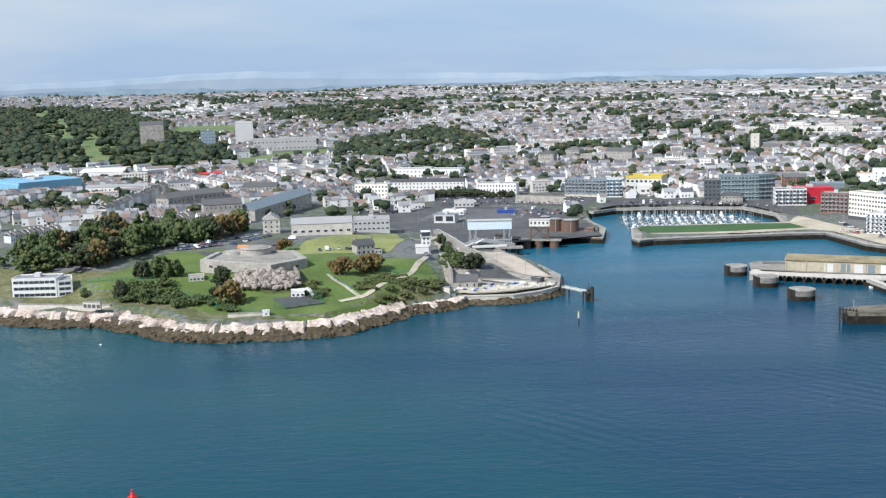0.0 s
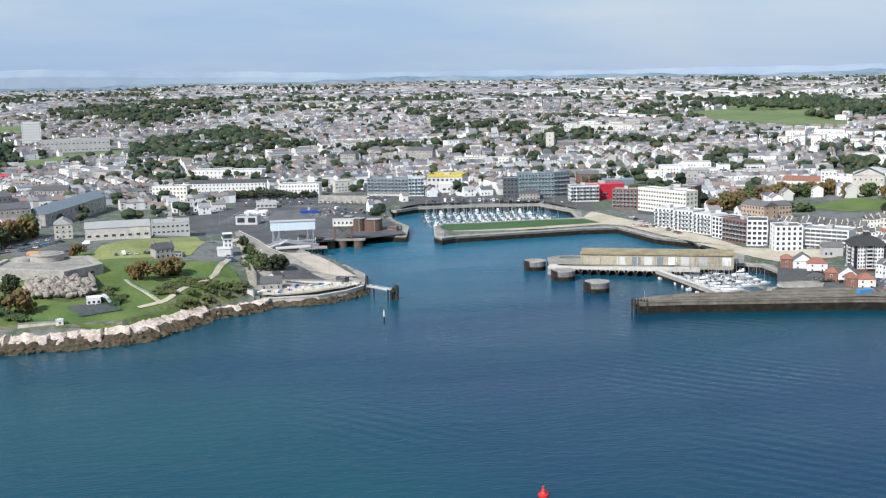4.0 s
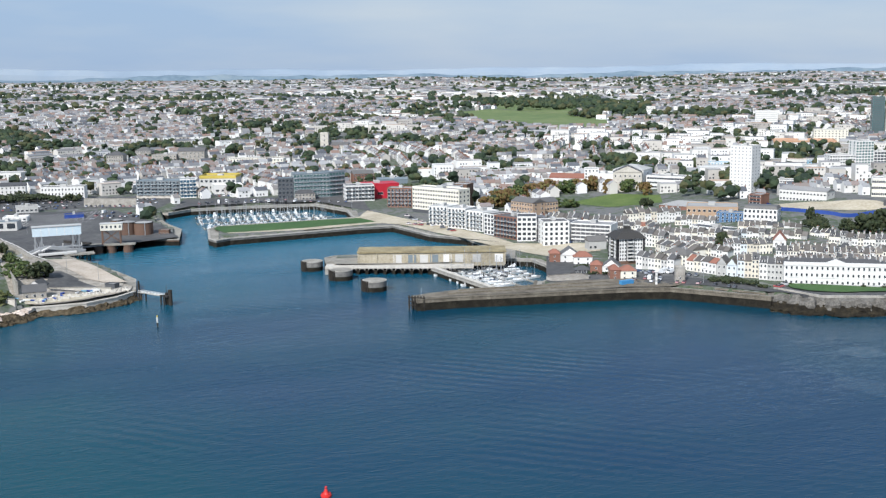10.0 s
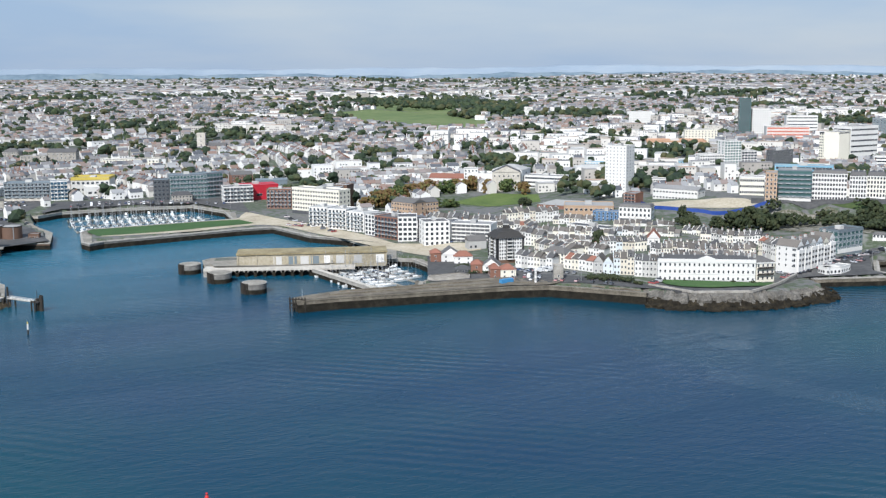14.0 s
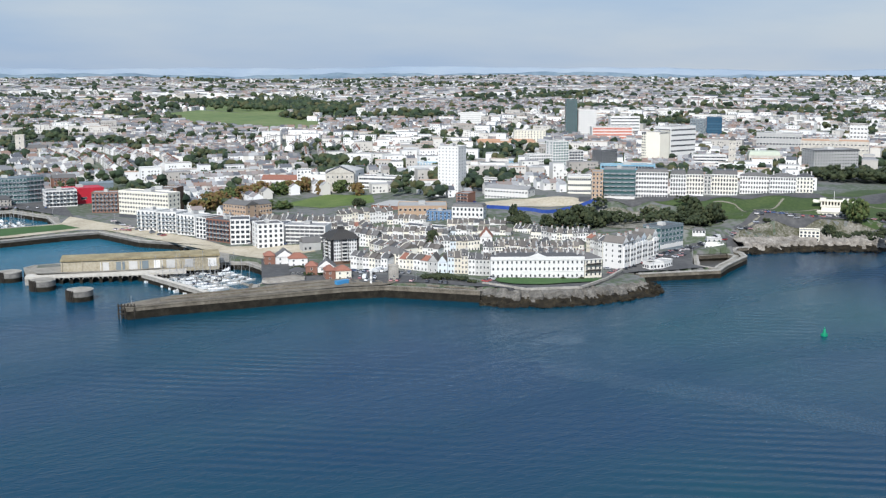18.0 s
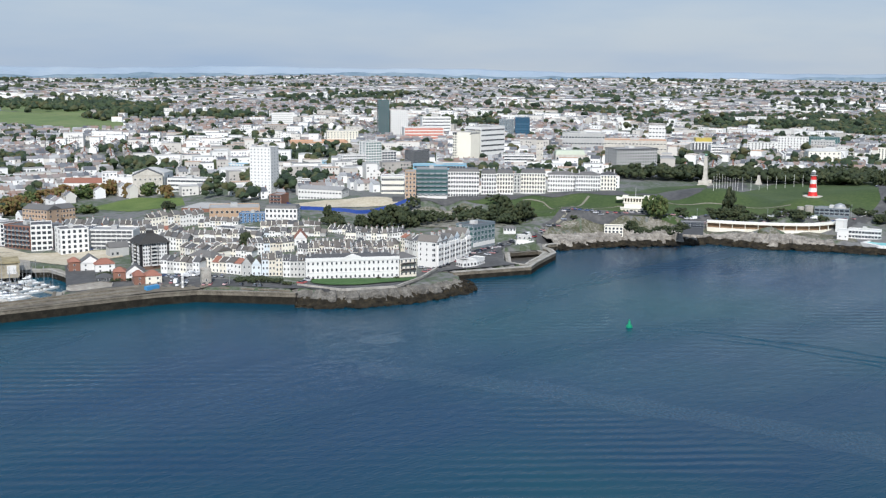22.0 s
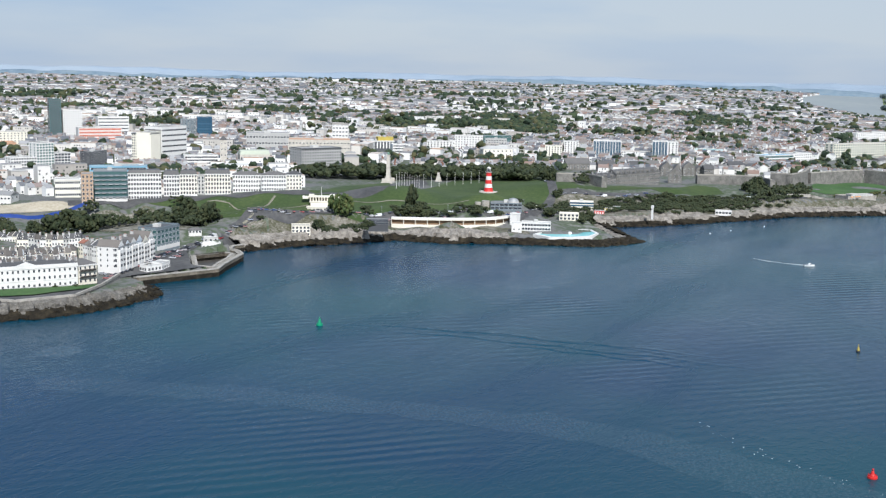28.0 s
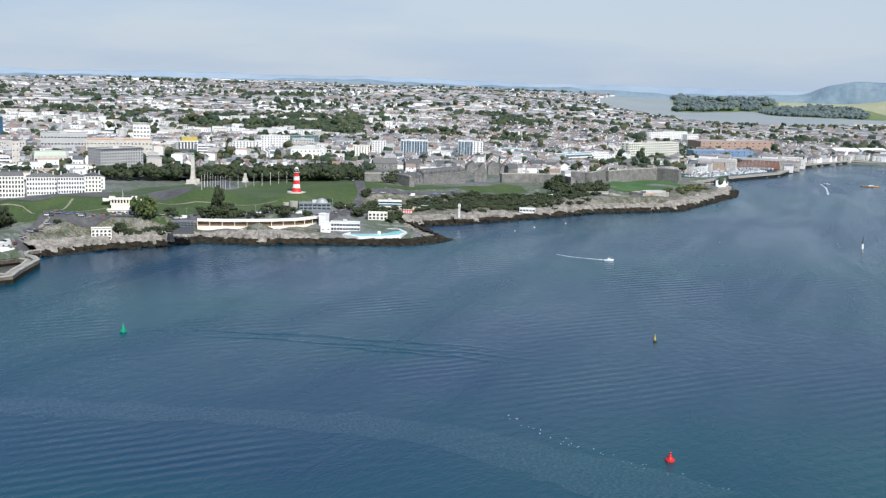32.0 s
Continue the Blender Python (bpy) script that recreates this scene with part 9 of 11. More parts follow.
block("shelter", "white seaside shelter on the rocks", "shelter", 968.9, 255.4, 972.4, 241.8, 4.2, 3.3, 4, WHITE, "flat", WHITE, 1, 5, (2.0, 1.6), foot=0.8)
x, y, z, h = 885.3, 284.9, 8.5, 9.5
t = thing("sea_mark", "white daymark post on the rocks", "daymark", "", x, y, z)
part("post", Shape().box(-0.7, -0.7, -2, 0.7, 0.7, h - 2.5), WHITE, t)
part("topmark", Shape().box(-1.3, -0.8, h - 2.5, 1.3, 0.8, h), WHITE, t)

# ---- the fortress ----
def rampart(line, z0, h, label, mt=FORTSTONE, thick=6.0):
    t = thing("fortress_wall", label, "fortress wall", "fortress walls", 0, 0, 0)
    p = length_points(line, 25.0)
    for a, b in zip(p[:-1], p[1:]):
        d = (b - a) / np.hypot(*(b - a))
        nr = np.array([-d[1], d[0]])
        za, zb = high(*a), high(*b)
        q0, q1 = [a, b, b + nr * thick, a + nr * thick], [a + nr * h * 0.12, b + nr * h * 0.12, b + nr * thick, a + nr * thick]
        part("curtain_wall", Shape().add([(*q0[0], za - 5), (*q0[1], zb - 5), (*q0[2], zb - 5), (*q0[3], za - 5)] + [(*q1[0], z0 + h), (*q1[1], z0 + h), (*q1[2], z0 + h), (*q1[3], z0 + h)], [(3, 2, 1, 0), (4, 5, 6, 7), (0, 1, 5, 4), (1, 2, 6, 5), (2, 3, 7, 6), (3, 0, 4, 7)]), mt, t)
        part("parapet", Shape().bar((*(a + nr * (h * 0.12 + 0.4)), z0 + h + 0.4), (*(b + nr * (h * 0.12 + 0.4)), z0 + h + 0.4), 0.6), STONE, t)


rampart([(975.2, 408), (990.4, 386.5), (969.3, 361.5)], 23, 7, "grey stone fortress curtain wall by the road")
rampart([(1093.8, 307.8), (1125.2, 263), (1089.1, 236.8)], 18, 8, "long grey stone fortress curtain wall")
rampart([(1129.8, 245.7), (1124.1, 224.8), (1163, 217.4), (1231.7, 224.4)], 14, 15, "angled grey stone fortress bastion")
rampart([(1198.4, 218.3), (1273.6, 179.3), (1260.4, 152.9)], 17, 9, "fortress wall above the green rampart")
# dark FORTSTONE on these buildings paints in the cloud shade over the fortress
def stone_range(label, x0, y0, x1, y1, z, h, depth, bays, dormers):
    """Stone barrack range with a slate roof, a row of gabled dormers and chimneys."""
    ob = block("barracks", label, "barracks", x0, y0, x1, y1, z, h, depth, FORTSTONE, "gable", SLATE, 3, bays, (1.2, 1.8), 2, group="fortress buildings", rise=4.5, chimneys=5)
    W = math.hypot(x1 - x0, y1 - y0)
    for k in range(dormers):
        u = W * (k + 0.5) / dormers
        part("dormer", Shape().box(u - 1.4, -0.15, h - 0.4, u + 1.4, 3.5, h + 1.6, 0).gable(u - 1.4, -0.15, h + 1.6, u + 1.4, 5.0, 1.7, 0.2, "y").box(u - 0.5, -0.22, h + 0.1, u + 0.5, -0.1, h + 1.4, 2), (FORTSTONE, SLATE, GLASS), ob)


stone_range("long grey stone fortress barracks with gabled dormers", 1012, 362.1, 1071.3, 339.2, 16.7, 12.6, 13, 20, 9)
stone_range("grey stone fortress barracks wing with dormers", 990.4, 374.8, 1012, 362.6, 18.5, 8.2, 12, 7, 3)
for *a, m, rs, dp in ((1195.5, 449.9, 1207.6, 433.7, 14.6, 6.5, FORTSTONE, 5, 10), (1216.6, 421.4, 1228.7, 404.9, 14.6, 6.5, FORTSTONE, 5, 10), (1228.7, 404.9, 1238, 392.5, 14.5, 7.4, FORTSTONE, 5, 10), (1247.1, 329, 1259.5, 319.6, 13.7, 7.5, FORTSTONE, 4, 10), (1276.4, 324, 1294.5, 310.5, 12.8, 10.3, GREYWALL, 4, 11), (1312.1, 313.5, 1330.4, 300.8, 11.9, 8, CREAM, 3, 10), (1187.6, 327.1, 1194.4, 318.6, 16.2, 8.2, FORTSTONE, 5, 9)):
    block("fortress_building", "old grey stone fortress building with slate roof", "building", *a, dp, m, "gable", SLATE, 2, 5, (1.1, 1.4), 2, group="fortress buildings", rise=rs, chimneys=2)
for *a, m, rs in ((1174.8, 371.1, 1181.1, 359.6, 15.4, 9.6, FORTSTONE, 6), (1181.3, 359.2, 1185.6, 351.2, 15.5, 7.8, FORTSTONE, 5), (1186.2, 350.2, 1192.7, 338.7, 15.6, 9.7, FORTSTONE, 6), (1193, 338.3, 1198.7, 330.7, 15.7, 6.6, FORTSTONE, 5), (1091.2, 336.7, 1095, 324.1, 16.6, 9.4, FORTSTONE, 6)):
    block("fortress_building", "steep gabled grey stone fortress house", "building", *a, 10, m, "cross", SLATE, 3, 3, (1.1, 1.5), 2, group="fortress buildings", rise=rs, chimneys=1)
block("fortress_chapel", "grey stone garrison chapel with steep roof", "chapel", 1184, 484.2, 1200.6, 462.2, 14.5, 7.3, 11, FORTSTONE, "gable", SLATE, 1, 7, (1.2, 3.4), 1, rise=6)
# sea battery at the eastern point
battery = block("sea_battery", "sloping grey stone sea battery with cafe terrace", "battery", 1105.4, 167, 1130.5, 145.5, 3, 9.9, 18, STONE, "flat", CONCRETE, 1, 0, parapet=1.0, foot=2.5)
block("battery_cafe", "white railed cafe building on the stone battery", "cafe", 1110.7, 165.1, 1128.1, 147.9, 11.5, 3.3, 8, GREYWALL, "flat", FLATROOF, 1, 8, (1.6, 1.4), 2, foot=1)
block("sea_battery", "pale buttressed stone battery on the rocks", "battery", 1086.8, 196.2, 1092.7, 186.8, 3, 8.8, 12, STONE, "flat", CONCRETE, 1, 2, (1.0, 1.0), parapet=0.8, foot=2.5)
for px, py, pz in ([(1102, 163, 13), (1107, 160, 13), (1111, 158, 13)]):
    t = thing("parasol", "faded orange cafe parasol on the battery terrace", "parasol", "cafe parasols", px, py, pz - 1.5)
    part("pole", Shape().tube(0, 0, -2, 2.4, 0.06, 0.06, 6), STEEL, t)
    part("canopy", Shape().tube(0, 0, 2.2, 3.0, 1.7, 0.1, 8), mat("orange_canvas", [(0.6, 0.25, 0.08), (0.7, 0.32, 0.12)], 0.3), t)
rampart([(1071.5, 227.5), (1071, 210.9), (1090.7, 198.2)], 8, 6, "grey stone sea wall below the fortress road", STONE)
rampart([(589.4, 614.8), (615.1, 612.6), (659, 623.1), (639.8, 579.7), (617.5, 535.8)], 14, 7, "grey garden retaining wall below the clifftop promenade", STONE, 3.0)
rampart([(370.9, 472.4), (369.3, 461.4), (374.6, 448.5), (386.7, 439.1), (407.4, 431.2), (427.2, 436.6), (445.1, 447.8), (462, 456)], 5.5, 1.7, "low stone promenade wall round the terrace lawn", FORTSTONE, 1.2)


# ---- western headland: walls, fences and clutter ----
def fence(line, label, h=2.4, gap=7.0, paint=None):
    paint = paint or mat("green_mesh_fence", [(0.02, 0.12, 0.07), (0.04, 0.18, 0.11)], 0.5, 0.6)
    t = thing("mesh_fence", label, "fence", "fort fences", 0, 0, 0)
    p = length_points(line, gap)
    for k, (x, y) in enumerate(p):
        z = high(x, y)
        part("post", Shape().box(x - 0.07, y - 0.07, z - 0.5, x + 0.07, y + 0.07, z + h), paint, t)
        if k:
            a, b = p[k - 1], p[k]
            s = Shape()
            for f in (0.1, 0.28, 0.46, 0.64, 0.82, 0.98):
                s.bar((*a, high(*a) + h * f), (*b, high(*b) + h * f), 0.035)
            part("wire_panel", s, paint, t)["kind"] = "stuff"


fence([(-198.6, 614.7), (-180.2, 612), (-159.3, 613.7)], "green wire mesh fence across the slope")
fence([(-150.3, 603.6), (-133.9, 586.9), (-117.5, 570), (-104.4, 560.4), (-85.5, 547.4)], "green wire mesh fence above the shore")
fence([(-64.7, 622.6), (-53.2, 595.6), (-45.6, 580.2)], "green wire mesh fence by the path", gap=8)
fence([(-34.2, 641.1), (-20.9, 629.7), (-5, 646)], "green wire mesh fence beside the lane", gap=8)
fence([(-86, 559.4), (-79.8, 556.3), (-61, 566.7), (-73.8, 585.4)], "tall green fence round the ball court", 3.5, 6)


def retaining_wall(line, z0, z1, label, mt=PALESTONE, openings=0):
    t = thing("retaining_wall", label, "wall", "", 0, 0, 0)
    p = length_points(line, 14.0)
    for a, b in zip(p[:-1], p[1:]):
        d = (b - a) / np.hypot(*(b - a))
        nr = np.array([-d[1], d[0]])
        q = [a, b, b + nr * 1.2, a + nr * 1.2]
        part("wall_length", Shape().add([(*c, z0) for c in q] + [(*c, z1) for c in q], [(3, 2, 1, 0), (4, 5, 6, 7), (0, 1, 5, 4), (1, 2, 6, 5), (2, 3, 7, 6), (3, 0, 4, 7)]), mt, t)
        part("wall_coping", Shape().bar((*(a + nr * 0.6), z1 + 0.15), (*(b + nr * 0.6), z1 + 0.15), 0.5), CONCRETE, t)
        # flat dark panels take the place of the shade inside recessed alcoves
        for k in range(openings):
            m = a + (b - a) * (k + 0.5) / openings
            part("alcove", Shape().box(-0.9, -0.15, z0 + 0.8, 0.9, 0.2, z0 + 2.6), DARKCLAD, t, loc=(m[0], m[1], 0), turn=math.atan2(d[1], d[0]))


retaining_wall([(-227.9, 591.5), (-209.3, 588.5), (-190.4, 584.1), (-176.2, 583.3)], 2.5, 8.0, "pale stone sea wall below the seaside terrace")
retaining_wall([(-189.2, 578.8), (-179.1, 575.8)], 7.5, 11.0, "pale stone wall with dark panels as shelter alcoves", PALESTONE, 4)
retaining_wall([(-107.5, 546.9), (-88.4, 547.9)], 6.0, 9.2, "low pale concrete wall above the rocks")
retaining_wall([(-95, 606.7), (-97.9, 643.8), (-93.6, 650.5), (-85.9, 630.8), (-79.4, 604)], 9, 19, "tall grey stone revetment wall of the fort", STONE)
retaining_wall([(-12.2, 763.8), (-1.5, 702), (4.1, 631.3)], 6, 13, "old ivy-clad stone dock retaining wall", STONE)
retaining_wall([(-20.8, 619), (-5, 609.7), (3, 602)], 3, 9, "pale stone wall above the shore", PALESTONE)
retaining_wall([(20.9, 637.6), (40, 630.8), (52.3, 623.5)], 4, 7, "low stone wall along the ferry quay", PALESTONE)
retaining_wall([(66.7, 1014.0), (108.3, 993.5)], 6.8, 13.4, "long grey stone wall behind the docks", STONE)
block("court_pavilion", "white flat pavilion beside the ball court", "pavilion", -80.2, 580.5, -73.3, 581.4, 10.1, 3.2, 6, WHITE, "flat", WHITE, 1, 3, (1.2, 1.2))
block("shore_kiosk", "small white kiosk above the rocks", "kiosk", -90.1, 546.6, -86.8, 547.2, 8.1, 2, 3, WHITE, "flat", WHITE, 1, 1, (0.8, 0.8))
t = thing("play_frame", "white arched climbing frame by the court", "play frame", "", -72.2, 581.5, high(-72.2, 581.5))
for k in range(5):
    a = [(-4 + 8 * j / 10, 1.6 * k - 3, 4.6 * math.sin(math.pi * j / 10)) for j in range(11)]
    s = Shape()
    for u, v in zip(a[:-1], a[1:]):
        s.bar(u, v, 0.14)
    part("arch_tube", s, WHITE, t)
block("gun_emplacement", "low pale concrete gun emplacement on the lawn", "emplacement", -141, 614, -132.8, 615.8, 14.2, 2.4, 8, PALESTONE, "flat", CONCRETE, 1, 4, (1.2, 1.0))

# small craft and stores on the ferry quay
rng = random.Random(8)
line = length_points([(5.9, 614.6), (16.8, 611.2), (26.5, 619.4), (36.4, 624.5), (46, 624.6)], 0.5)
for k in range(16):
    x, y = line[int(rng.random() * (len(line) - 1))]
    paint = rng.choice([GELCOAT, BLUECLAD, REDPAINT, ROYALBLUE, GELCOAT, GREYWALL])
    L = rng.uniform(2.4, 4.5)
    s = Shape().add([(-L / 2, -0.7, 0.75), (L * 0.2, -0.75, 0.8), (L / 2, 0, 0.95), (L * 0.2, 0.75, 0.8), (-L / 2, 0.7, 0.75), (-L / 2, -0.4, 0.05), (L * 0.2, -0.4, 0.05), (L * 0.4, 0, 0.15), (L * 0.2, 0.4, 0.05), (-L / 2, 0.4, 0.05)], [(0, 1, 2, 3, 4), (5, 6, 1, 0), (6, 7, 2, 1), (7, 8, 3, 2), (8, 9, 4, 3), (9, 5, 0, 4), (9, 8, 7, 6, 5)])
    solid("dinghy", s, paint, "small dinghy drawn up on the quay", "dinghy", "quay dinghies", "", x + rng.uniform(-3, 3), y + rng.uniform(-3, 5), high(x, y) + 0.25, rng.uniform(0, 6.28))
for x, y, h in ((32.4, 669.2, 11), (48.4, 656.2, 11), (19.9, 701.7, 12), (16.4, 869.8, 14), (52.4, 880.4, 14), (-19.2, 897.8, 14), (19.3, 917.8, 14), (73.9, 927.1, 12), (265.3, 874.7, 9), (292.5, 815.1, 9), (807.4, 364.8, 9), (731, 449.2, 8), (668.9, 456.9, 8), (763.3, 409, 8), (483.1, 452.6, 8), (528, 462.6, 8), (317.1, 521.1, 8), (345.3, 498, 8)):
    t = thing("street_lamp", "tall slim grey steel lamp column", "street lamp", "lamp columns", x, y, high(x, y))
    part("column", Shape().tube(0, 0, -0.5, h, 0.14, 0.08, 8), STEEL, t)
    part("lamp_head", Shape().box(-1.0, -0.15, h, 1.0, 0.15, h + 0.2), STEEL, t)
# lane markings of the ferry car park, too many to count
s = Shape()
(ax, ay), (bx, by), (cx, cy) = [(-19.4, 908.5), (63.8, 914.3), (-0.9, 980)]
for k in range(26):
    f = k / 25
    x0, y0 = ax + (bx - ax) * f, ay + (by - ay) * f
    x1, y1 = x0 + (cx - ax) * 0.9, y0 + (cy - ay) * 0.9
    za, zb = high(x0, y0) + 0.25, high(x1, y1) + 0.25
    s.add([(x0 - 0.12, y0, za), (x0 + 0.12, y0, za), (x1 + 0.12, y1, zb), (x1 - 0.12, y1, zb)], [(0, 1, 2, 3)])
solid("lane_markings", s, WHITE, "white painted lane lines on asphalt", "road marking", kind="stuff")
# approach ramp to the linkspan
p = length_points([(-5.5, 823.5), (6.5, 787.8), (15.6, 750.4), (22.7, 734.8)], 6.0)
t = thing("approach_ramp", "grey railed ramp down to the ferry berth", "ramp", "", 0, 0, 0)
for k, (a, b) in enumerate(zip(p[:-1], p[1:])):
    za, zb = 9 - 4 * k / len(p), 9 - 4 * (k + 1) / len(p)
    part("ramp_deck", Shape().bar((*a, za), (*b, zb), 1.6), CONCRETE, t)
    part("ramp_rail", Shape().bar((a[0] + 1.5, a[1] - 1.5, za + 2.4), (b[0] + 1.5, b[1] - 1.5, zb + 2.4), 0.12), WHITE, t)
    part("ramp_pier", Shape().box(a[0] - 0.6, a[1] - 0.6, high(*a) - 1, a[0] + 0.6, a[1] + 0.6, za), CONCRETE, t)

# ruffled oval of water and drifting foam line
s = Shape()
x, y = 341.2, 373.2
ring = [(x + 11 * math.cos(q) * (1 + 0.1 * math.sin(3 * q)) * 0.9, y + 10 * math.sin(q) * (1 + 0.12 * math.cos(2 * q)), 0.05) for q in np.linspace(0, 2 * math.pi, 36, endpoint=False)]
s.add(ring, [tuple(range(36))])
solid("ruffled_water", s, RUFFLED, "pale ruffled oval patch on the sea", "water", kind="structure")
foam = mat("foam", [(0.10, 0.16, 0.19), (0.45, 0.5, 0.52), (0.75, 0.77, 0.78)], 0.35, 0.6, fine=4)
rng = np.random.RandomState(12)
p = length_points([(388.6, 104.3), (374.2, 86), (365.6, 70.4), (360.6, 58.1), (353.7, 46.1), (350, 33.5), (346.5, 21.4)], 2.0)
T, V, F, k = np.array(ICO_V), [], [], 0
for q in p:
    for _ in range(3):
        if rng.rand() < 0.3:
            c = np.r_[q + rng.randn(2) * 1.6, 0.0]
            V.append(T * (rng.uniform(0.1, 0.5), rng.uniform(0.1, 0.35), 0.05) + c)
            F.append(np.array(ICO_F) + 12 * k)
            k += 1
tagged(new("foam_line", raw_mesh("foam_line", np.concatenate(V), np.concatenate(F), [foam])), "thin broken line of drifting foam", "foam", kind="stuff")

# foam-flecked lane where two currents meet
a = length_points([(309.3, 353.1), (325.3, 312.4), (336.8, 279.9), (355.4, 214.2), (371.1, 151.2), (368.5, 97.3), (355.5, 47.9), (342.7, 13.8)], 6.0)
b = length_points([(293.9, 335.9), (309.3, 297.3), (320.4, 266.4), (338.6, 204), (348, 152.2), (343.2, 107.3), (325.4, 67.8), (316.1, 44.8)], 6.0)
k = min(len(a), len(b))
a, b = a[np.linspace(0, len(a) - 1, k).astype(int)], b[np.linspace(0, len(b) - 1, k).astype(int)]
wob = np.random.RandomState(4).randn(2, k, 2) * 1.6
a, b = a + wob[0], b + wob[1]
i = np.arange(2 * k).reshape(2, -1)
tagged(new("current_lane", raw_mesh("current_lane", np.concatenate([np.c_[a, np.full(k, 0.03)], np.c_[b, np.full(k, 0.03)]]), np.stack([i[0, :-1], i[1, :-1], i[1, 1:], i[0, 1:]], -1), [FOAMSEA])), "foam-flecked lane of ruffled water", "water", kind="structure")
# low waves left by a passing boat
rng = np.random.RandomState(9)
for ln in ([(442.4, 331.7), (462.6, 279.1), (476.1, 224.3), (482.7, 169.5), (484.9, 109.5)], [(448.2, 295.9), (460.1, 246.4), (469.2, 192.2), (475.9, 140.4), (478.3, 90.9)], [(464.4, 264.3), (477.8, 210.3), (486.4, 157.1), (489.4, 105.6)], [(458.3, 227.5), (462.3, 189.3), (466.2, 152.9), (467, 117.5)]):
    p = length_points(ln, 4.0)
    d = np.gradient(p, axis=0)
    n = np.stack([-d[:, 1], d[:, 0]], 1) / np.hypot(d[:, 0], d[:, 1])[:, None]
    u = np.linspace(0, math.pi, len(p))
    hgt = 0.42 * np.sin(u) * rng.uniform(0.6, 1.2, len(p))
    p = p + n * (1.2 * np.sin(u * 9) + rng.randn(len(p)) * 0.25)[:, None]
    V = np.concatenate([np.c_[p + n * 2.4, np.full(len(p), -0.02)], np.c_[p, hgt], np.c_[p - n * 2.4, np.full(len(p), -0.02)]])
    i = np.arange(3 * len(p)).reshape(3, -1)
    me = raw_mesh("wake_wave", V, np.concatenate([np.stack([i[q, :-1], i[q + 1, :-1], i[q + 1, 1:], i[q, 1:]], -1) for q in (0, 1)]), [SEA], flat=False)
    tagged(new("wake_wave", me), "long low wave left by a passing boat", "wave", kind="structure")


# ---- trees ----
def crown_mesh(name, seed, material, blobs=190, flat=0.9):
    rng = np.random.RandomState(seed)
    base, tris = np.array(ICO_V), np.array(ICO_F)
    V, F = [], []
    k = 0
    lobes = rng.randn(7, 3) * (0.42, 0.42, 0.26) + (0, 0, 0.1)
    for _ in range(blobs):
        c = lobes[rng.randint(7)] + rng.randn(3) * 0.25
        d = np.linalg.norm(c * (1, 1, 1.25))
        if d > 1.0:
            c = c / d
        r = rng.uniform(0.08, 0.19)
        V.append(base * r * rng.uniform(0.6, 1.35, (12, 1)) * rng.uniform(0.8, 1.2, 3) + c * (1, 1, flat))
        F.append(tris + 12 * k)
        k += 1
    return raw_mesh(name, np.concatenate(V), np.concatenate(F), [material])


CROWNS = {"green": [crown_mesh("crown", s, LEAF) for s in range(4)], "dark": [crown_mesh("crown", 10 + s, DARKLEAF) for s in range(4)], "autumn": [crown_mesh("crown", 20 + s, AUTUMN) for s in range(3)]}
TRUNK = Shape().tube(0, 0, -0.12, 0.30, 0.045, 0.032, 8).bar((0, 0, 0.25), (0.16, 0.05, 0.5), 0.014).bar((0, 0, 0.28), (-0.14, 0.08, 0.52), 0.014).bar((0, 0, 0.3), (0.02, -0.15, 0.55), 0.014).mesh("trunk", BARK)
TREE_LABEL = {"green": "rounded green broadleaf tree", "dark": "dark green evergreen oak", "autumn": "russet autumn-tinted tree"}
_tree = 0


def tree(x, y, h, w, kind="green", where="on the grass"):
    global _tree
    _tree += 1
    t = thing("tree", TREE_LABEL[kind] + " " + where, "tree", "", x, y, high(x, y), (_tree * 2.4) % 6.28)
    a = part("trunk", TRUNK, (), t)
    a.scale = (h, h, h)
    c = part("crown", CROWNS[kind][_tree % len(CROWNS[kind])], (), t, loc=(0, 0, h * 0.55))
    c.scale = (w * 0.6, w * 0.6, h * 0.85)


def bush_belt(name, poly, gap, ht, sp, mt, label, seed, keep=0.9):
    xy = scatter(poly, gap, seed, keep)
    crowns(name, label, xy, ht * np.random.RandomState(seed).uniform(0.6, 1.2, len(xy)), np.full(len(xy), sp), mt, seed, 34, 0.33)


for x, y, h, w, k in (
    (-168.3, 619.5, 9, 9, "dark"), (-158.2, 622.2, 9.5, 10, "green"), (-151.7, 623.8, 8, 10, "green"), (-173, 593.3, 8.5, 7, "dark"), (-165.9, 591.2, 6, 6, "green"), (-157.9, 585.1, 6.5, 8, "green"),
    (-110, 571.5, 11, 13, "autumn"), (-120.6, 606.1, 8, 8, "dark"), (-121.7, 589.6, 5, 6, "dark"), (-152.1, 607.2, 6, 5, "green"), (-142.8, 580.7, 5, 8, "green"), (-136.8, 569.8, 4, 7, "green"),
    (-55.4, 623.5, 9, 12, "autumn"), (-40.4, 636.7, 9, 11, "autumn"), (-45.9, 632.3, 8, 9, "autumn"), (-98.8, 691, 7, 9, "autumn"), (16.7, 657.8, 8, 12, "dark"), (-1.4, 782, 6, 8, "dark"), (2.1, 698, 5, 6, "green"),
    (-194, 599.4, 4, 5, "green"), (-125.9, 576.4, 3.5, 6, "green"), (-63.9, 630.8, 4, 5, "autumn"),
):
    tree(x, y, h, w, k, "in the fort grounds")
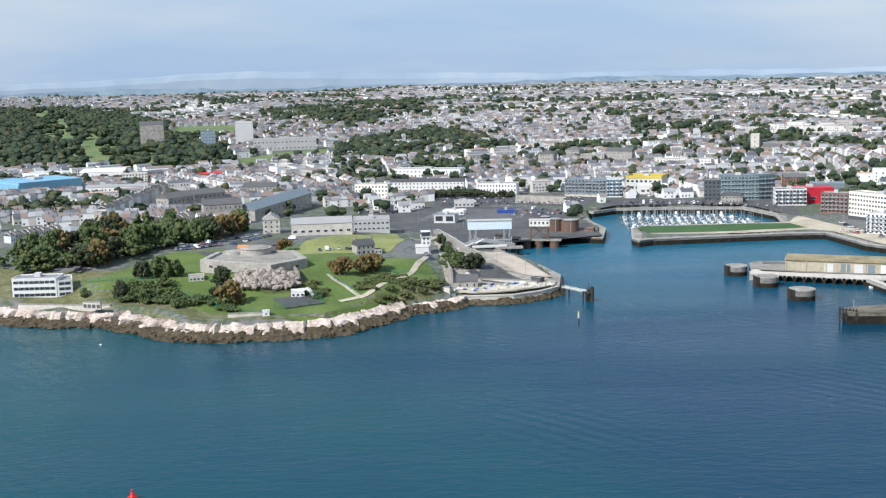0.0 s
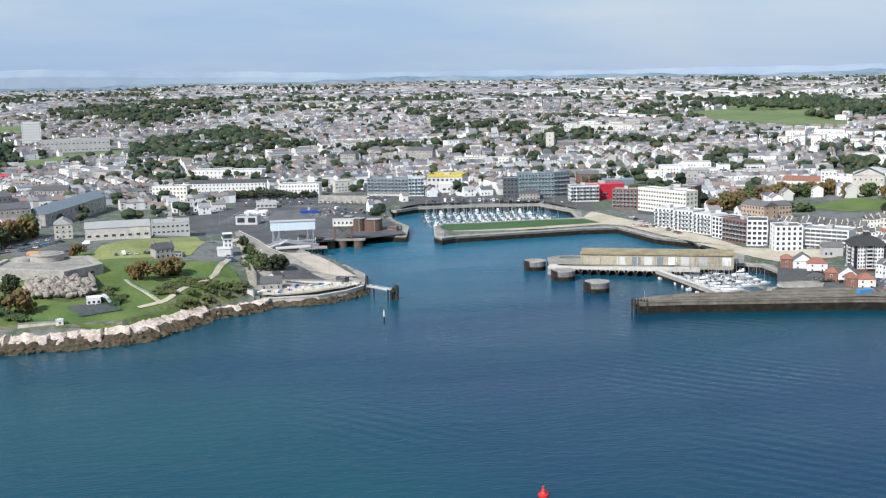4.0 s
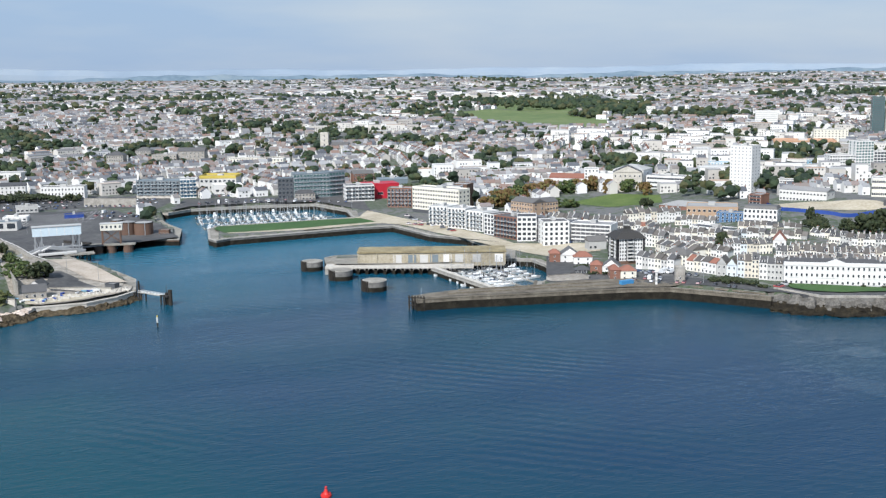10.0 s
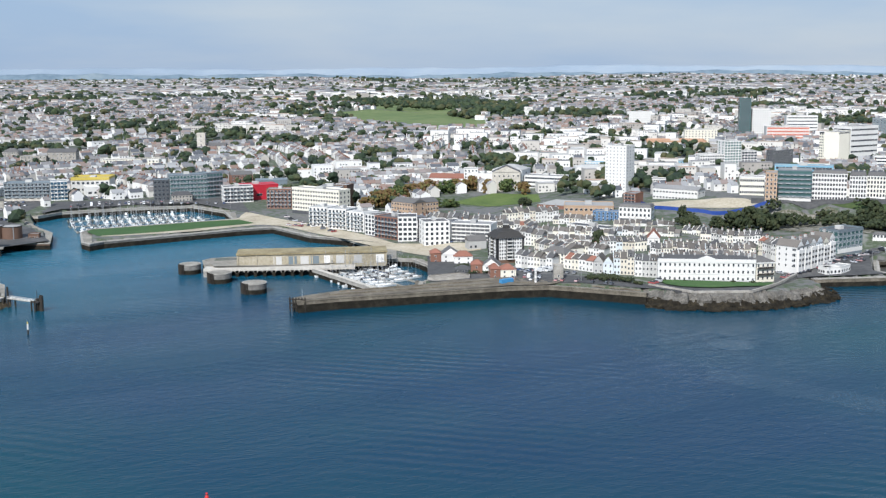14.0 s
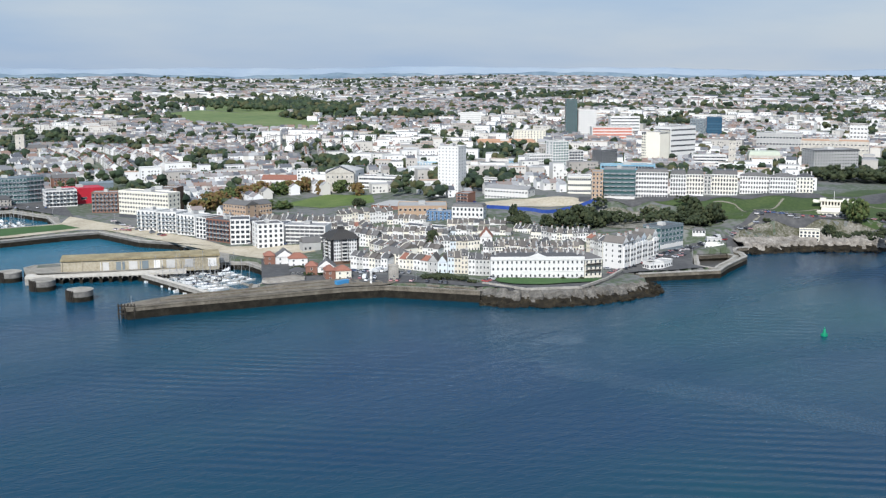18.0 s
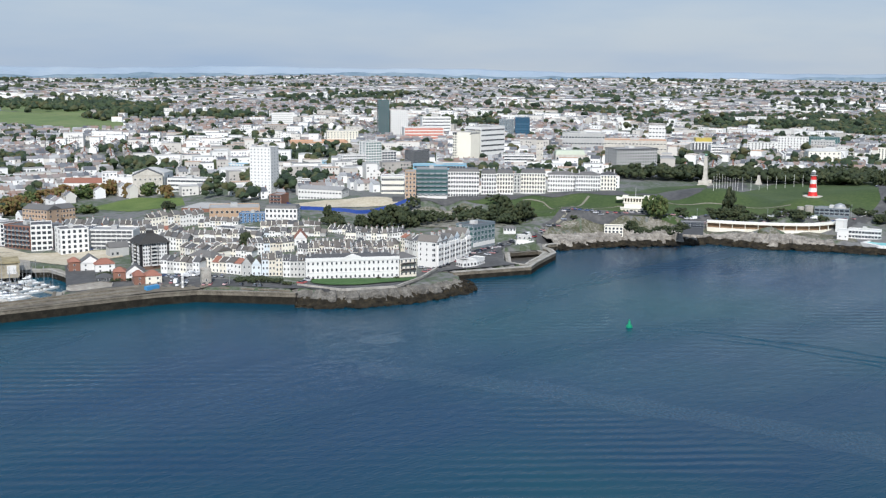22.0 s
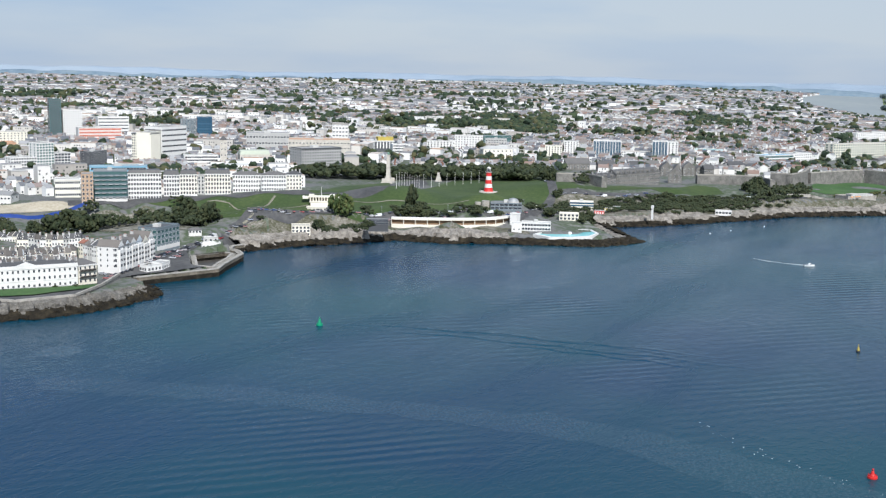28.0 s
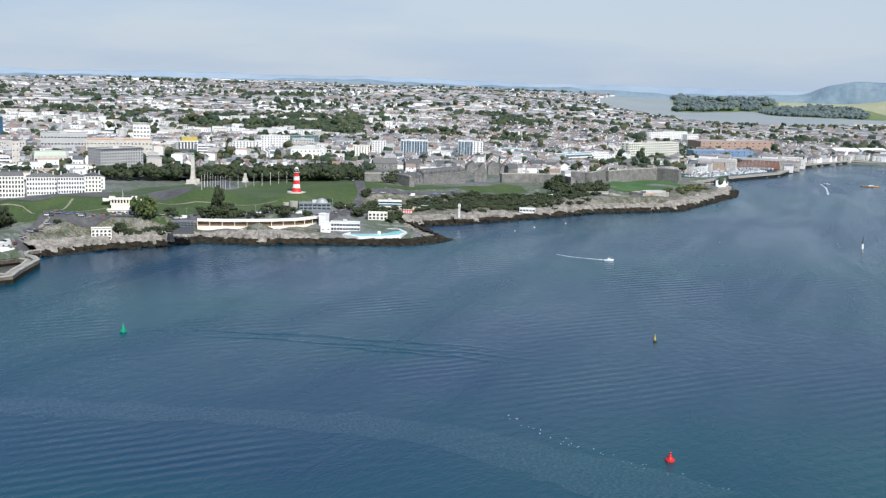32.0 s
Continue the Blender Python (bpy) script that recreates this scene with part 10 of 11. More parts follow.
for x, y, h, w, k in (
    (694.3, 462.1, 13, 15, "green"), (767.1, 443.3, 16, 11, "dark"), (759.9, 431.7, 9, 12, "dark"), (746.6, 438.8, 8, 12, "dark"), (622.2, 524.9, 12, 13, "dark"), (618.3, 541.6, 10, 14, "dark"), (607.4, 541.9, 9, 10, "dark"),
    (999.3, 425.1, 12, 11, "dark"), (1075.6, 470.5, 9, 12, "dark"), (998.7, 384, 9, 12, "dark"), (769.7, 388, 6, 12, "dark"), (848.8, 328.1, 8, 11, "dark"), (833.9, 354.2, 6, 11, "dark"), (1093.9, 249.7, 11, 16, "dark"), (1080.3, 255, 9, 11, "dark"),
    (972.9, 299.6, 6, 9, "dark"), (973.5, 283.7, 4, 8, "dark"), (657.8, 415.4, 5, 10, "dark"), (629.4, 436.6, 6, 9, "dark"), (906.6, 377.4, 6, 8, "dark"),
):
    tree(x, y, h, w, k, "on the clifftop")
for x, y, h, w, k in (
    (406.5, 567.4, 9, 8, "dark"), (507.7, 610.5, 9, 8, "dark"), (520.3, 573, 11, 15, "dark"), (536.9, 557.5, 12, 16, "dark"), (533.5, 571.8, 12, 14, "dark"), (490, 578.3, 7, 12, "dark"), (507.2, 574, 8, 9, "dark"),
    (383.8, 847.1, 12, 18, "autumn"), (393.2, 847.2, 12, 16, "autumn"), (368.8, 836.3, 9, 14, "autumn"), (434, 885.4, 11, 18, "autumn"), (456.4, 896.5, 11, 18, "autumn"), (473.5, 896.6, 10, 16, "green"), (484.4, 895.4, 10, 14, "autumn"), (497.5, 892.8, 11, 14, "autumn"), (501.5, 872.1, 10, 12, "autumn"), (422.8, 890.8, 10, 14, "green"), (326.1, 853.9, 4, 6, "green"), (515.9, 835.6, 9, 14, "autumn"), (517.8, 862.5, 9, 14, "green"),
    (432.6, 814.2, 6, 14, "green"), (426.3, 822.1, 6, 12, "green"), (480.1, 773.1, 6, 9, "dark"), (377.4, 775, 7, 8, "autumn"),
):
    tree(x, y, h, w, k, "by the town streets")
bush_belt("west_wood", [(-279, 678.9), (-239.6, 681.1), (-240.2, 748.4), (-213.5, 773.1), (-172.8, 779.1), (-153.8, 823.8), (-141.1, 797.6), (-154.1, 725.8), (-174.9, 692.3), (-186, 668.6), (-208.6, 645.1), (-246.8, 644.4)], 9, 11.0, 6.0, LEAF, "dense green and russet trees behind the fort", 31, 0.55)
for k, (x, y) in enumerate(scatter([(-279, 678.9), (-239.6, 681.1), (-240.2, 748.4), (-213.5, 773.1), (-172.8, 779.1), (-153.8, 823.8), (-141.1, 797.6), (-154.1, 725.8), (-174.9, 692.3), (-186, 668.6), (-208.6, 645.1), (-246.8, 644.4)], 16, 71)):
    tree(x, y, 10 + (k * 7) % 6, 13 + (k * 5) % 6, ("green", "green", "dark", "autumn", "green")[k % 5], "in the wood behind the fort")
bush_belt("fort_scrub", [(-135.5, 574.2), (-116.8, 566.1), (-106.4, 555.9), (-105.1, 564.3), (-115.5, 574.5), (-133.3, 591.2)], 5, 2.6, 3.0, LEAF, "green scrub along the fort fence", 32)
bush_belt("slope_scrub", [(-38, 564.7), (-31.8, 589.1), (-20.5, 613.7), (1.3, 622), (2.8, 610), (-13.9, 593.8), (-25.5, 577.4), (-33.2, 557)], 5, 2.8, 3.2, SCRUB, "dark scrub above the shore rocks", 33)
bush_belt("quay_scrub", [(-1.6, 662), (2.8, 698), (12.5, 689.9), (13.6, 665.9), (5.5, 650), (0.8, 646)], 5, 4.0, 3.5, LEAF, "trees and ivy on the old dock slope", 34)
bush_belt("cliff_scrub", [(880, 350), (930, 345), (956.7, 323.9), (1045.3, 246.5), (1078.8, 204.4), (1046.4, 203.4), (993.8, 254.9), (937.9, 291.1), (916.6, 304.8)], 7, 3.5, 4.0, DARKLEAF, "dark scrub on the cliff below the fortress", 35)
bush_belt("park_shrubs", [(678.8, 463.6), (718.8, 461.1), (759.9, 431.7), (767.8, 391.9), (778.8, 387.8), (779.5, 437.7), (732.3, 469.7)], 9, 3.0, 4.0, DARKLEAF, "dark shrubs below the clifftop lawns", 36, 0.6)
bush_belt("garden_trees_west", [(574.3, 530.7), (608.1, 564.9), (624.8, 546.4), (631.6, 538.5), (623.9, 529), (583.2, 514.9)], 9, 9.0, 7.0, DARKLEAF, "dark evergreen trees below the cliff gardens", 37, 0.45)
bush_belt("promenade_hedge", [(350, 501), (360, 512), (374, 482), (368, 473), (358, 485)], 5, 2.4, 3.0, DARKLEAF, "dark hedges along the promenade slope", 38)
bush_belt("terrace_hedge", [(385.5, 479.5), (428, 451.6), (427, 450.2), (384.5, 478)], 4, 1.4, 1.4, DARKLEAF, "small garden hedges before the white terrace", 39)
bush_belt("rampart_scrub", [(1087.6, 200.6), (1170.2, 135.3), (1280.6, 118), (1298.6, 138.4), (1180.8, 148.1)], 8, 3.5, 4.0, SCRUB, "rough scrub beside the rampart", 40, 0.6)
bush_belt("dock_trees", [(-16.9, 1053.9), (69.1, 1051.7), (71.1, 1079.7), (24.4, 1093.7), (-17.2, 1085.9)], 9, 7.0, 6.0, DARKLEAF, "dark trees along the dock road", 41)

bush_belt("garden_wood", [(540.1, 598.3), (559.2, 613.4), (566.1, 596), (568.9, 593.3), (584, 584.2), (551.1, 549.2), (532.6, 556.1)], 8, 9.5, 6.0, DARKLEAF, "dark brown-green trees below the clifftop road", 42, 0.5)
bush_belt("slope_trees", [(579.5, 577.3), (600.5, 578.8), (607.9, 571), (615.1, 557.3), (594.8, 538), (578.6, 543.8), (570.3, 552.5)], 8, 7.5, 6.0, DARKLEAF, "dark trees on the garden slope", 43, 0.4)
bush_belt("slope_shrubs", [(584.4, 525.7), (612.3, 548.4), (622.2, 537.2), (616.6, 531.4)], 7, 5.0, 5.0, DARKLEAF, "dark shrubs on the garden slope", 44)
bush_belt("cliff_shrubs", [(630.7, 508.2), (643.8, 498.2), (645.5, 489.4), (635.7, 502)], 6, 2.6, 3.0, DARKLEAF, "low dark shrubs above the seafront road", 45)
bush_belt("promenade_shrubs", [(697, 443.2), (746.8, 446.3), (763.5, 425.4), (767.4, 392.7), (798.8, 373.9), (868.4, 375.1), (842.8, 363.9), (795.3, 372.1), (763.8, 390.8), (756.5, 421.5), (740, 442.2)], 7, 4.5, 4.5, DARKLEAF, "dark shrub belt behind the colonnade", 46)
bush_belt("cliff_foot_shrubs", [(612.6, 432.7), (634.9, 442.7), (638.1, 430.9), (665.6, 425.5), (650.9, 411.4), (627, 418.8)], 6, 3.0, 3.5, DARKLEAF, "ivy and shrubs on the sea cliff", 47, 0.6)
bush_belt("fortress_trees", [(1053.7, 245.7), (1101, 254.3), (1127.5, 245.8), (1105.3, 235.1), (1157.3, 219.8), (1111.2, 205.1), (1082.7, 205.2)], 8, 8.0, 6.0, DARKLEAF, "dark trees below the fortress bastion", 48)
bush_belt("fortress_bushes", [(969.8, 381.2), (1048.5, 410.5), (1065.2, 400.4), (987.2, 369.3)], 7, 8.0, 6.0, DARKLEAF, "dark trees beside the fortress barracks", 49)
bush_belt("road_trees", [(1034.8, 528.5), (1106.3, 537.6), (1140.3, 492.1), (1024, 428.4), (1059.6, 457.1), (1076.9, 497), (1015, 505.7)], 8, 10.0, 6.5, DARKLEAF, "dark roadside trees behind the lighthouse lawn", 50)
bush_belt("cliff_ivy", [(957.7, 308.1), (989.5, 285.9), (1013.2, 260), (1026, 223.1), (1006, 221.1), (982.2, 251.8), (935.8, 270), (912.8, 290.8)], 6, 3.0, 4.0, DARKLEAF, "dark ivy and scrub on the sea cliff", 51)
bush_belt("cafe_shrubs", [(835.3, 350.8), (883.9, 369.3), (903, 365.1), (870.9, 348.4), (872.9, 332.4), (836.3, 315.9), (821.9, 320), (840, 339.4)], 6, 4.0, 4.0, DARKLEAF, "dark shrubs round the seaside cafes", 52, 0.7)
bush_belt("fort_west_scrub", [(-174.4, 588.7), (-177, 604.6), (-164.4, 612.3), (-152.3, 611.3), (-145.6, 596.5), (-130.2, 575.4), (-128.7, 567.6), (-156.9, 581.2)], 5, 4.5, 3.6, LEAF, "mixed green scrub on the western slope", 53, 0.8)
bush_belt("fort_wall_scrub", [(-124.6, 605.3), (-128.2, 633.2), (-123.8, 638.1), (-116.8, 602.8), (-116.1, 582.5)], 4, 4.5, 3.0, DARKLEAF, "dark ivy below the fort wall", 54)
bush_belt("path_scrub", [(-79.4, 600.8), (-71, 605.9), (-60.7, 590.9), (-57.6, 571.1), (-63.2, 570.5), (-71.9, 585.6)], 5, 3.0, 3.0, SCRUB, "rough scrub beside the fort path", 55)
bush_belt("autumn_scrub", [(-51.4, 583.7), (-46.6, 600.2), (-33.1, 633.1), (-18.6, 625.7), (-25.8, 605.5), (-39.8, 584.6)], 5, 1.6, 3.0, SCRUB, "russet bracken on the headland slope", 56, 0.7)
xy = scatter([(-114.2, 607.4), (-107.1, 608.7), (-92, 607.1), (-90.7, 611.3), (-81.7, 608.5), (-79.6, 596.7), (-90, 591.2), (-108.4, 596.2)], 2.4, 57)
crowns("fort_rock", "bare grey-pink rock outcrop below the fort", xy, np.full(len(xy), 3.4), np.full(len(xy), 2.8), mat("fort_outcrop_rock", [(0.10, 0.085, 0.07), (0.26, 0.225, 0.195), (0.44, 0.39, 0.35)], 0.25, 0.95, bump=0.4, bump_scale=0.8), 57, 4, 1.0, "rock")
bush_belt("marina_hedge", [(309.1, 571.8), (321, 583.5), (322.6, 573.5), (314, 546.2), (306.1, 550.6)], 4, 2.2, 2.4, DARKLEAF, "dark hedges between the marina houses", 58)
bush_belt("flats_hedge", [(354.4, 573.3), (366.4, 589.4), (368.5, 573.9), (358.7, 546.9), (353.3, 550.4)], 5, 4.0, 3.5, DARKLEAF, "dark garden trees beside the corner flats", 59)
bush_belt("stone_garden_trees", [(493.2, 596.5), (521.9, 624.7), (523, 613.3), (501.1, 584.7)], 6, 5.0, 4.5, DARKLEAF, "dark trees before the old arched wall", 60)


# ---- buoys and marks on the sea ----
def buoy(x, y, r, h, paint, label, top="can"):
    t = thing("channel_buoy", label, "buoy", "channel buoys", x, y, 0)
    part("float", Shape().tube(0, 0, -1.0, 0.2, r * 0.85, r * 1.1, 24).tube(0, 0, 0.2, 0.7, r * 1.1, r * 1.08, 24, cap=False).tube(0, 0, 0.7, 0.95, r * 1.08, r * 0.8, 24), paint, t)
    part("body", Shape().tube(0, 0, 0.95, h * 0.45, r * 0.62, r * 0.45, 20).tube(0, 0, h * 0.45, h * 0.72, r * 0.45, r * 0.32, 20, cap=False).tube(0, 0, h * 0.72, h * 0.8, r * 0.32, r * 0.25, 20), paint, t)
    part("lantern", Shape().tube(0, 0, h * 0.78, h * 0.9, 0.28, 0.28, 10), DARKSTEEL, t)
    if top == "can":
        part("topmark", Shape().tube(0, 0, h * 0.9, h, 0.38, 0.38, 12), paint, t)
    else:
        part("topmark", Shape().tube(0, 0, h * 0.88, h, 0.42, 0.03, 12), paint, t)
    part("ring_rail", Shape().tube(0, 0, 0.9, 1.15, r * 0.95, r * 0.95, 20, cap=False), paint, t)


for x, y, p, lb, tp, r, h in ((82.7, 305.8, REDPAINT, "bright red can channel buoy afloat", "can", 1.45, 3.1), (364.1, 41.4, REDPAINT, "bright red can channel buoy with ring rail", "can", 1.45, 3.1), (445, 308.4, GREENPAINT, "green conical channel buoy afloat", "cone", 1.5, 4.2), (-95.7, 325.1, REDPAINT, "red channel buoy off the headland", "can", 1.45, 3.1)):
    buoy(x, y, r, h, p, lb, tp)
x, y = 535.2, 71.4
t = thing("special_buoy", "yellow and black special mark buoy afloat", "buoy", "channel buoys", x, y, 0)
part("float", Shape().tube(0, 0, -0.8, 0.7, 1.0, 0.9, 16), DARKSTEEL, t)
part("body", Shape().tube(0, 0, 0.7, 2.4, 0.6, 0.35, 12), YELLOW, t)
part("topmark_post", Shape().tube(0, 0, 2.4, 2.8, 0.07, 0.07, 6), DARKSTEEL, t)
part("topmark", Shape().bar((-0.4, 0, 2.7), (0.4, 0, 3.4), 0.1).bar((0.4, 0, 2.7), (-0.4, 0, 3.4), 0.1), YELLOW, t)
x, y = 915.7, -31.6
t = thing("channel_beacon", "slim grey and white lattice beacon", "beacon", "", x, y, 0)
part("pile", Shape().tube(0, 0, -3, 4, 1.0, 0.8, 10), WHITE, t)
part("mast", Shape().tube(0, 0, 4, 9.5, 0.5, 0.2, 8), DARKSTEEL, t)
x, y = 66.8, 550.1
t = thing("marker_pile", "slim white and black marker pile with yellow top", "marker", "", x, y, 0)
part("pile_foot", Shape().tube(0, 0, -3, 2.2, 0.4, 0.4, 10), TIMBER, t)
part("pile", Shape().tube(0, 0, 2.2, 5.0, 0.42, 0.42, 10), WHITE, t)
part("cap", Shape().tube(0, 0, 5.0, 6.0, 0.42, 0.2, 10), YELLOW, t)
for x, y in ([(-165.4, 527.8)] + [(-189.2, 569.4), (-165.6, 527.9)] + [(877.1, 234.3), (905.6, 225.2), (944.8, 207.4)]):
    solid("mooring_float", Shape().tube(0, 0, -0.3, 0.25, 0.35, 0.5, 10).tube(0, 0, 0.25, 0.6, 0.5, 0.1, 10), GELCOAT, "small white mooring float", "float", "mooring floats", "", x, y, 0)


def jetty():
    (xa, ya), (xb, yb) = [(67.1, 618.5), (77, 603.6)]
    turn, L = math.atan2(yb - ya, xb - xa), math.hypot(xb - xa, yb - ya)
    t = thing("berth_jetty", "steel footbridge jetty to dark mooring piles", "jetty", "", xa, ya, 0, turn)
    part("footbridge_deck", Shape().box(-1, -1.0, 4.4, L + 1, 1.0, 4.8), CONCRETE, t)
    for sy in (-1, 1):
        part("handrail", Shape().box(-1, sy * 1.0 - 0.06, 4.8, L + 1, sy * 1.0 + 0.06, 5.0).box(-1, sy * 1.0 - 0.05, 5.7, L + 1, sy * 1.0 + 0.05, 5.85), WHITE, t)
        for k in range(8):
            part("rail_post", Shape().box(L * k / 7 - 0.06, sy - 0.06, 4.8, L * k / 7 + 0.06, sy + 0.06, 5.8), WHITE, t)
    for k in range(10):
        u = -7 + 1.9 * k if k < 6 else L + 1.2 * (k - 6)
        part("pile", Shape().tube(u, (-1.6, 1.4)[k % 2], -4, 4.4 if k < 6 else 5.5, 0.42, 0.42, 8), TIMBER, t)
    for u, h in ((L + 2, 6.4), (L + 4.5, 8.2), (L + 5.2, 8.2)):
        part("mooring_pile", Shape().tube(u, 0.6, -4, h, 0.9, 0.9, 12), TIMBER, t)
    part("pile_cap", Shape().box(L + 0.5, -1.5, 4.4, L + 5, 2, 5.2), DARKSTEEL, t)
    part("tall_fender", Shape().tube(-4.5, 2.6, -4, 10, 0.55, 0.55, 10), TIMBER, t)
    part("signal_mast", Shape().tube(L + 1.5, 1, 5, 10.5, 0.2, 0.15, 8), DARKSTEEL, t)


jetty()

# ---- boats ----
CANVASBLUE = mat("navy_canvas", [(0.03, 0.06, 0.14), (0.06, 0.10, 0.20)], 0.5, 0.9)
DECK = mat("teak_and_grey_deck", [(0.24, 0.21, 0.17), (0.40, 0.37, 0.32), (0.60, 0.60, 0.59)], 0.4, 0.7, spread=0.5)


def yacht(seed):
    rng = random.Random(seed)
    L = rng.uniform(8.5, 12.5)
    B, hm = L * 0.3, L * 1.25
    t = thing("sailing_yacht", "white sailing yacht moored with bare mast", "yacht", "moored yachts", 0, 0, -60)
    s = Shape()
    st = [(-0.5, 0.75, 0.1), (-0.2, 1.0, 0.0), (0.15, 0.9, 0.0), (0.38, 0.5, 0.05), (0.5, 0.03, 0.15)]
    v = []
    for u, w, lift in st:
        v += [(u * L, -w * B / 2, 1.05 + lift), (u * L, -w * B / 2 * 0.7, -0.3), (u * L, w * B / 2 * 0.7, -0.3), (u * L, w * B / 2, 1.05 + lift)]
    f = [(4 * k + a, 4 * k + a + 1, 4 * k + a + 5, 4 * k + a + 4) for k in range(4) for a in range(3)] + [(4 * k + 3, 4 * k, 4 * k + 4, 4 * k + 7) for k in range(4)] + [(0, 3, 2, 1)]
    s.add(v, f)
    s.add([(u * L * 0.97, w * B / 2 * 0.86 * q, 1.09 + lift) for u, w, lift in st for q in (-1, 1)], [(2 * k, 2 * k + 2, 2 * k + 3, 2 * k + 1) for k in range(4)], 1)
    part("hull", s, (GELCOAT, DECK), t)
    part("cabin", Shape().taper(-L * 0.2, -B * 0.28, 1.05, L * 0.22, B * 0.28, 1.65, 0.5, 0.15), GELCOAT, t)
    part("cockpit_canopy", Shape().taper(-L * 0.34, -B * 0.27, 1.0, -L * 0.18, B * 0.27, 2.0, 0.25, 0.1), rng.choice([DARKCLAD, SLATECLAD, CANVASBLUE, GREYWALL, DARKCLAD]), t)
    part("mast", Shape().tube(L * 0.08, 0, 1.2, hm, 0.15, 0.11, 6).bar((L * 0.5, 0, 1.2), (L * 0.08, 0, hm), 0.025).bar((-L * 0.5, 0, 1.2), (L * 0.08, 0, hm), 0.025), STEEL, t)
    part("boom", Shape().bar((L * 0.08, 0, 2.3), (-L * 0.3, 0, 2.4), 0.17), rng.choice([GREYWALL, CANVASBLUE, DARKCLAD]), t)
    return t


def motor_boat(seed):
    rng = random.Random(seed)
    L = rng.uniform(7, 13)
    B = L * 0.3
    t = thing("motor_cruiser", "white moored motor cruiser with dark windows", "motor boat", "moored motor boats", 0, 0, -60)
    s = Shape()
    v = []
    for u, w, top in ((-0.5, 0.95, 1.2), (0.0, 1.0, 1.35), (0.3, 0.75, 1.6), (0.5, 0.05, 1.9)):
        v += [(u * L, -w * B / 2, top), (u * L, -w * B / 2 * 0.75, -0.3), (u * L, w * B / 2 * 0.75, -0.3), (u * L, w * B / 2, top)]
    f = [(4 * k + a, 4 * k + a + 1, 4 * k + a + 5, 4 * k + a + 4) for k in range(3) for a in range(3)] + [(4 * k + 3, 4 * k, 4 * k + 4, 4 * k + 7) for k in range(3)] + [(0, 3, 2, 1)]
    part("hull", s.add(v, f), GELCOAT, t)
    part("cabin", Shape().taper(-L * 0.25, -B * 0.38, 1.2, L * 0.25, B * 0.38, 2.9, 0.8, 0.25), GELCOAT, t)
    part("windscreen", Shape().taper(-L * 0.2, -B * 0.4, 1.95, L * 0.24, B * 0.4, 2.55, 0.5, 0.18), GLASS, t)
    part("flybridge", Shape().taper(-L * 0.22, -B * 0.3, 2.9, L * 0.02, B * 0.3, 3.6, 0.25, 0.1), GELCOAT, t)
    part("radar_arch", Shape().box(-L * 0.24, -B * 0.3, 3.2, -L * 0.2, B * 0.3, 4.3), GELCOAT, t)
    return t


FLEET = [yacht(k) for k in range(5)] + [motor_boat(10 + k) for k in range(3)]
_used = set()


def moor(kind, x, y, turn):
    m = Matrix.Translation((x, y, 0)) @ Matrix.Rotation(turn, 4, "Z")
    if kind not in _used:
        _used.add(kind)
        FLEET[kind].matrix_basis = m
    else:
        copy_thing(FLEET[kind], m)


def pontoons(line, spacing, seed, label, yachts=0.7, both=True, width=2.2):
    """A floating walkway with finger berths and boats on both sides."""
    rng = random.Random(seed)
    (xa, ya), (xb, yb) = line
    turn, L = math.atan2(yb - ya, xb - xa), math.hypot(xb - xa, yb - ya)
    t = thing("pontoon", label, "pontoon", "marina pontoons", xa, ya, 0, turn)
    part("walkway", Shape().box(0, -width / 2, -0.2, L, width / 2, 0.55), CONCRETE, t)
    n = int(L / spacing)
    for k in range(n):
        u = (k + 0.5) * spacing
        for sd in (-1, 1) if both else (1,):
            if k % 3 == 0:
                part("finger", Shape().box(u - spacing * 0.5 - 0.3, 0 if sd > 0 else -8.5, -0.2, u - spacing * 0.5 + 0.3, 8.5 if sd > 0 else 0, 0.5), CONCRETE, t)
                part("berth_pile", Shape().tube(u - spacing * 0.5, sd * 8.6, -3, 4.0, 0.2, 0.2, 6), TIMBER, t)
            if rng.random() < 0.9:
                kind = rng.randrange(5) if rng.random() < yachts else 5 + rng.randrange(3)
                off = sd * 6.5
                moor(kind, xa + u * math.cos(turn) - off * math.sin(turn), ya + u * math.sin(turn) + off * math.cos(turn), turn + math.pi / 2 * rng.choice([1, -1]) + rng.uniform(-0.04, 0.04))


for k, ln in enumerate(([(146, 878), (254, 874)], [(146, 908), (256, 901)], [(150, 940), (246, 930)])):
    pontoons(ln, 6.2, 40 + k, "grey marina pontoon with berthed boats", 0.85)
for k, ln in enumerate(([(249.8, 622.3), (253.5, 566.5)], [(266.5, 622.3), (270.5, 565.3)], [(279.7, 617.9), (282.7, 574.1)])):
    pontoons(ln, 9.0, 60 + k, "small marina pontoon with yachts", 0.85)
for k, ln in enumerate(([(1536.2, 177.8), (1651.5, 121.9)], [(1486, 166), (1654.7, 87.1)], [(1662.1, 122.7), (1726.5, 67.1)])):
    pontoons(ln, 6.0, 80 + k, "harbour pontoon crowded with yachts", 0.9)
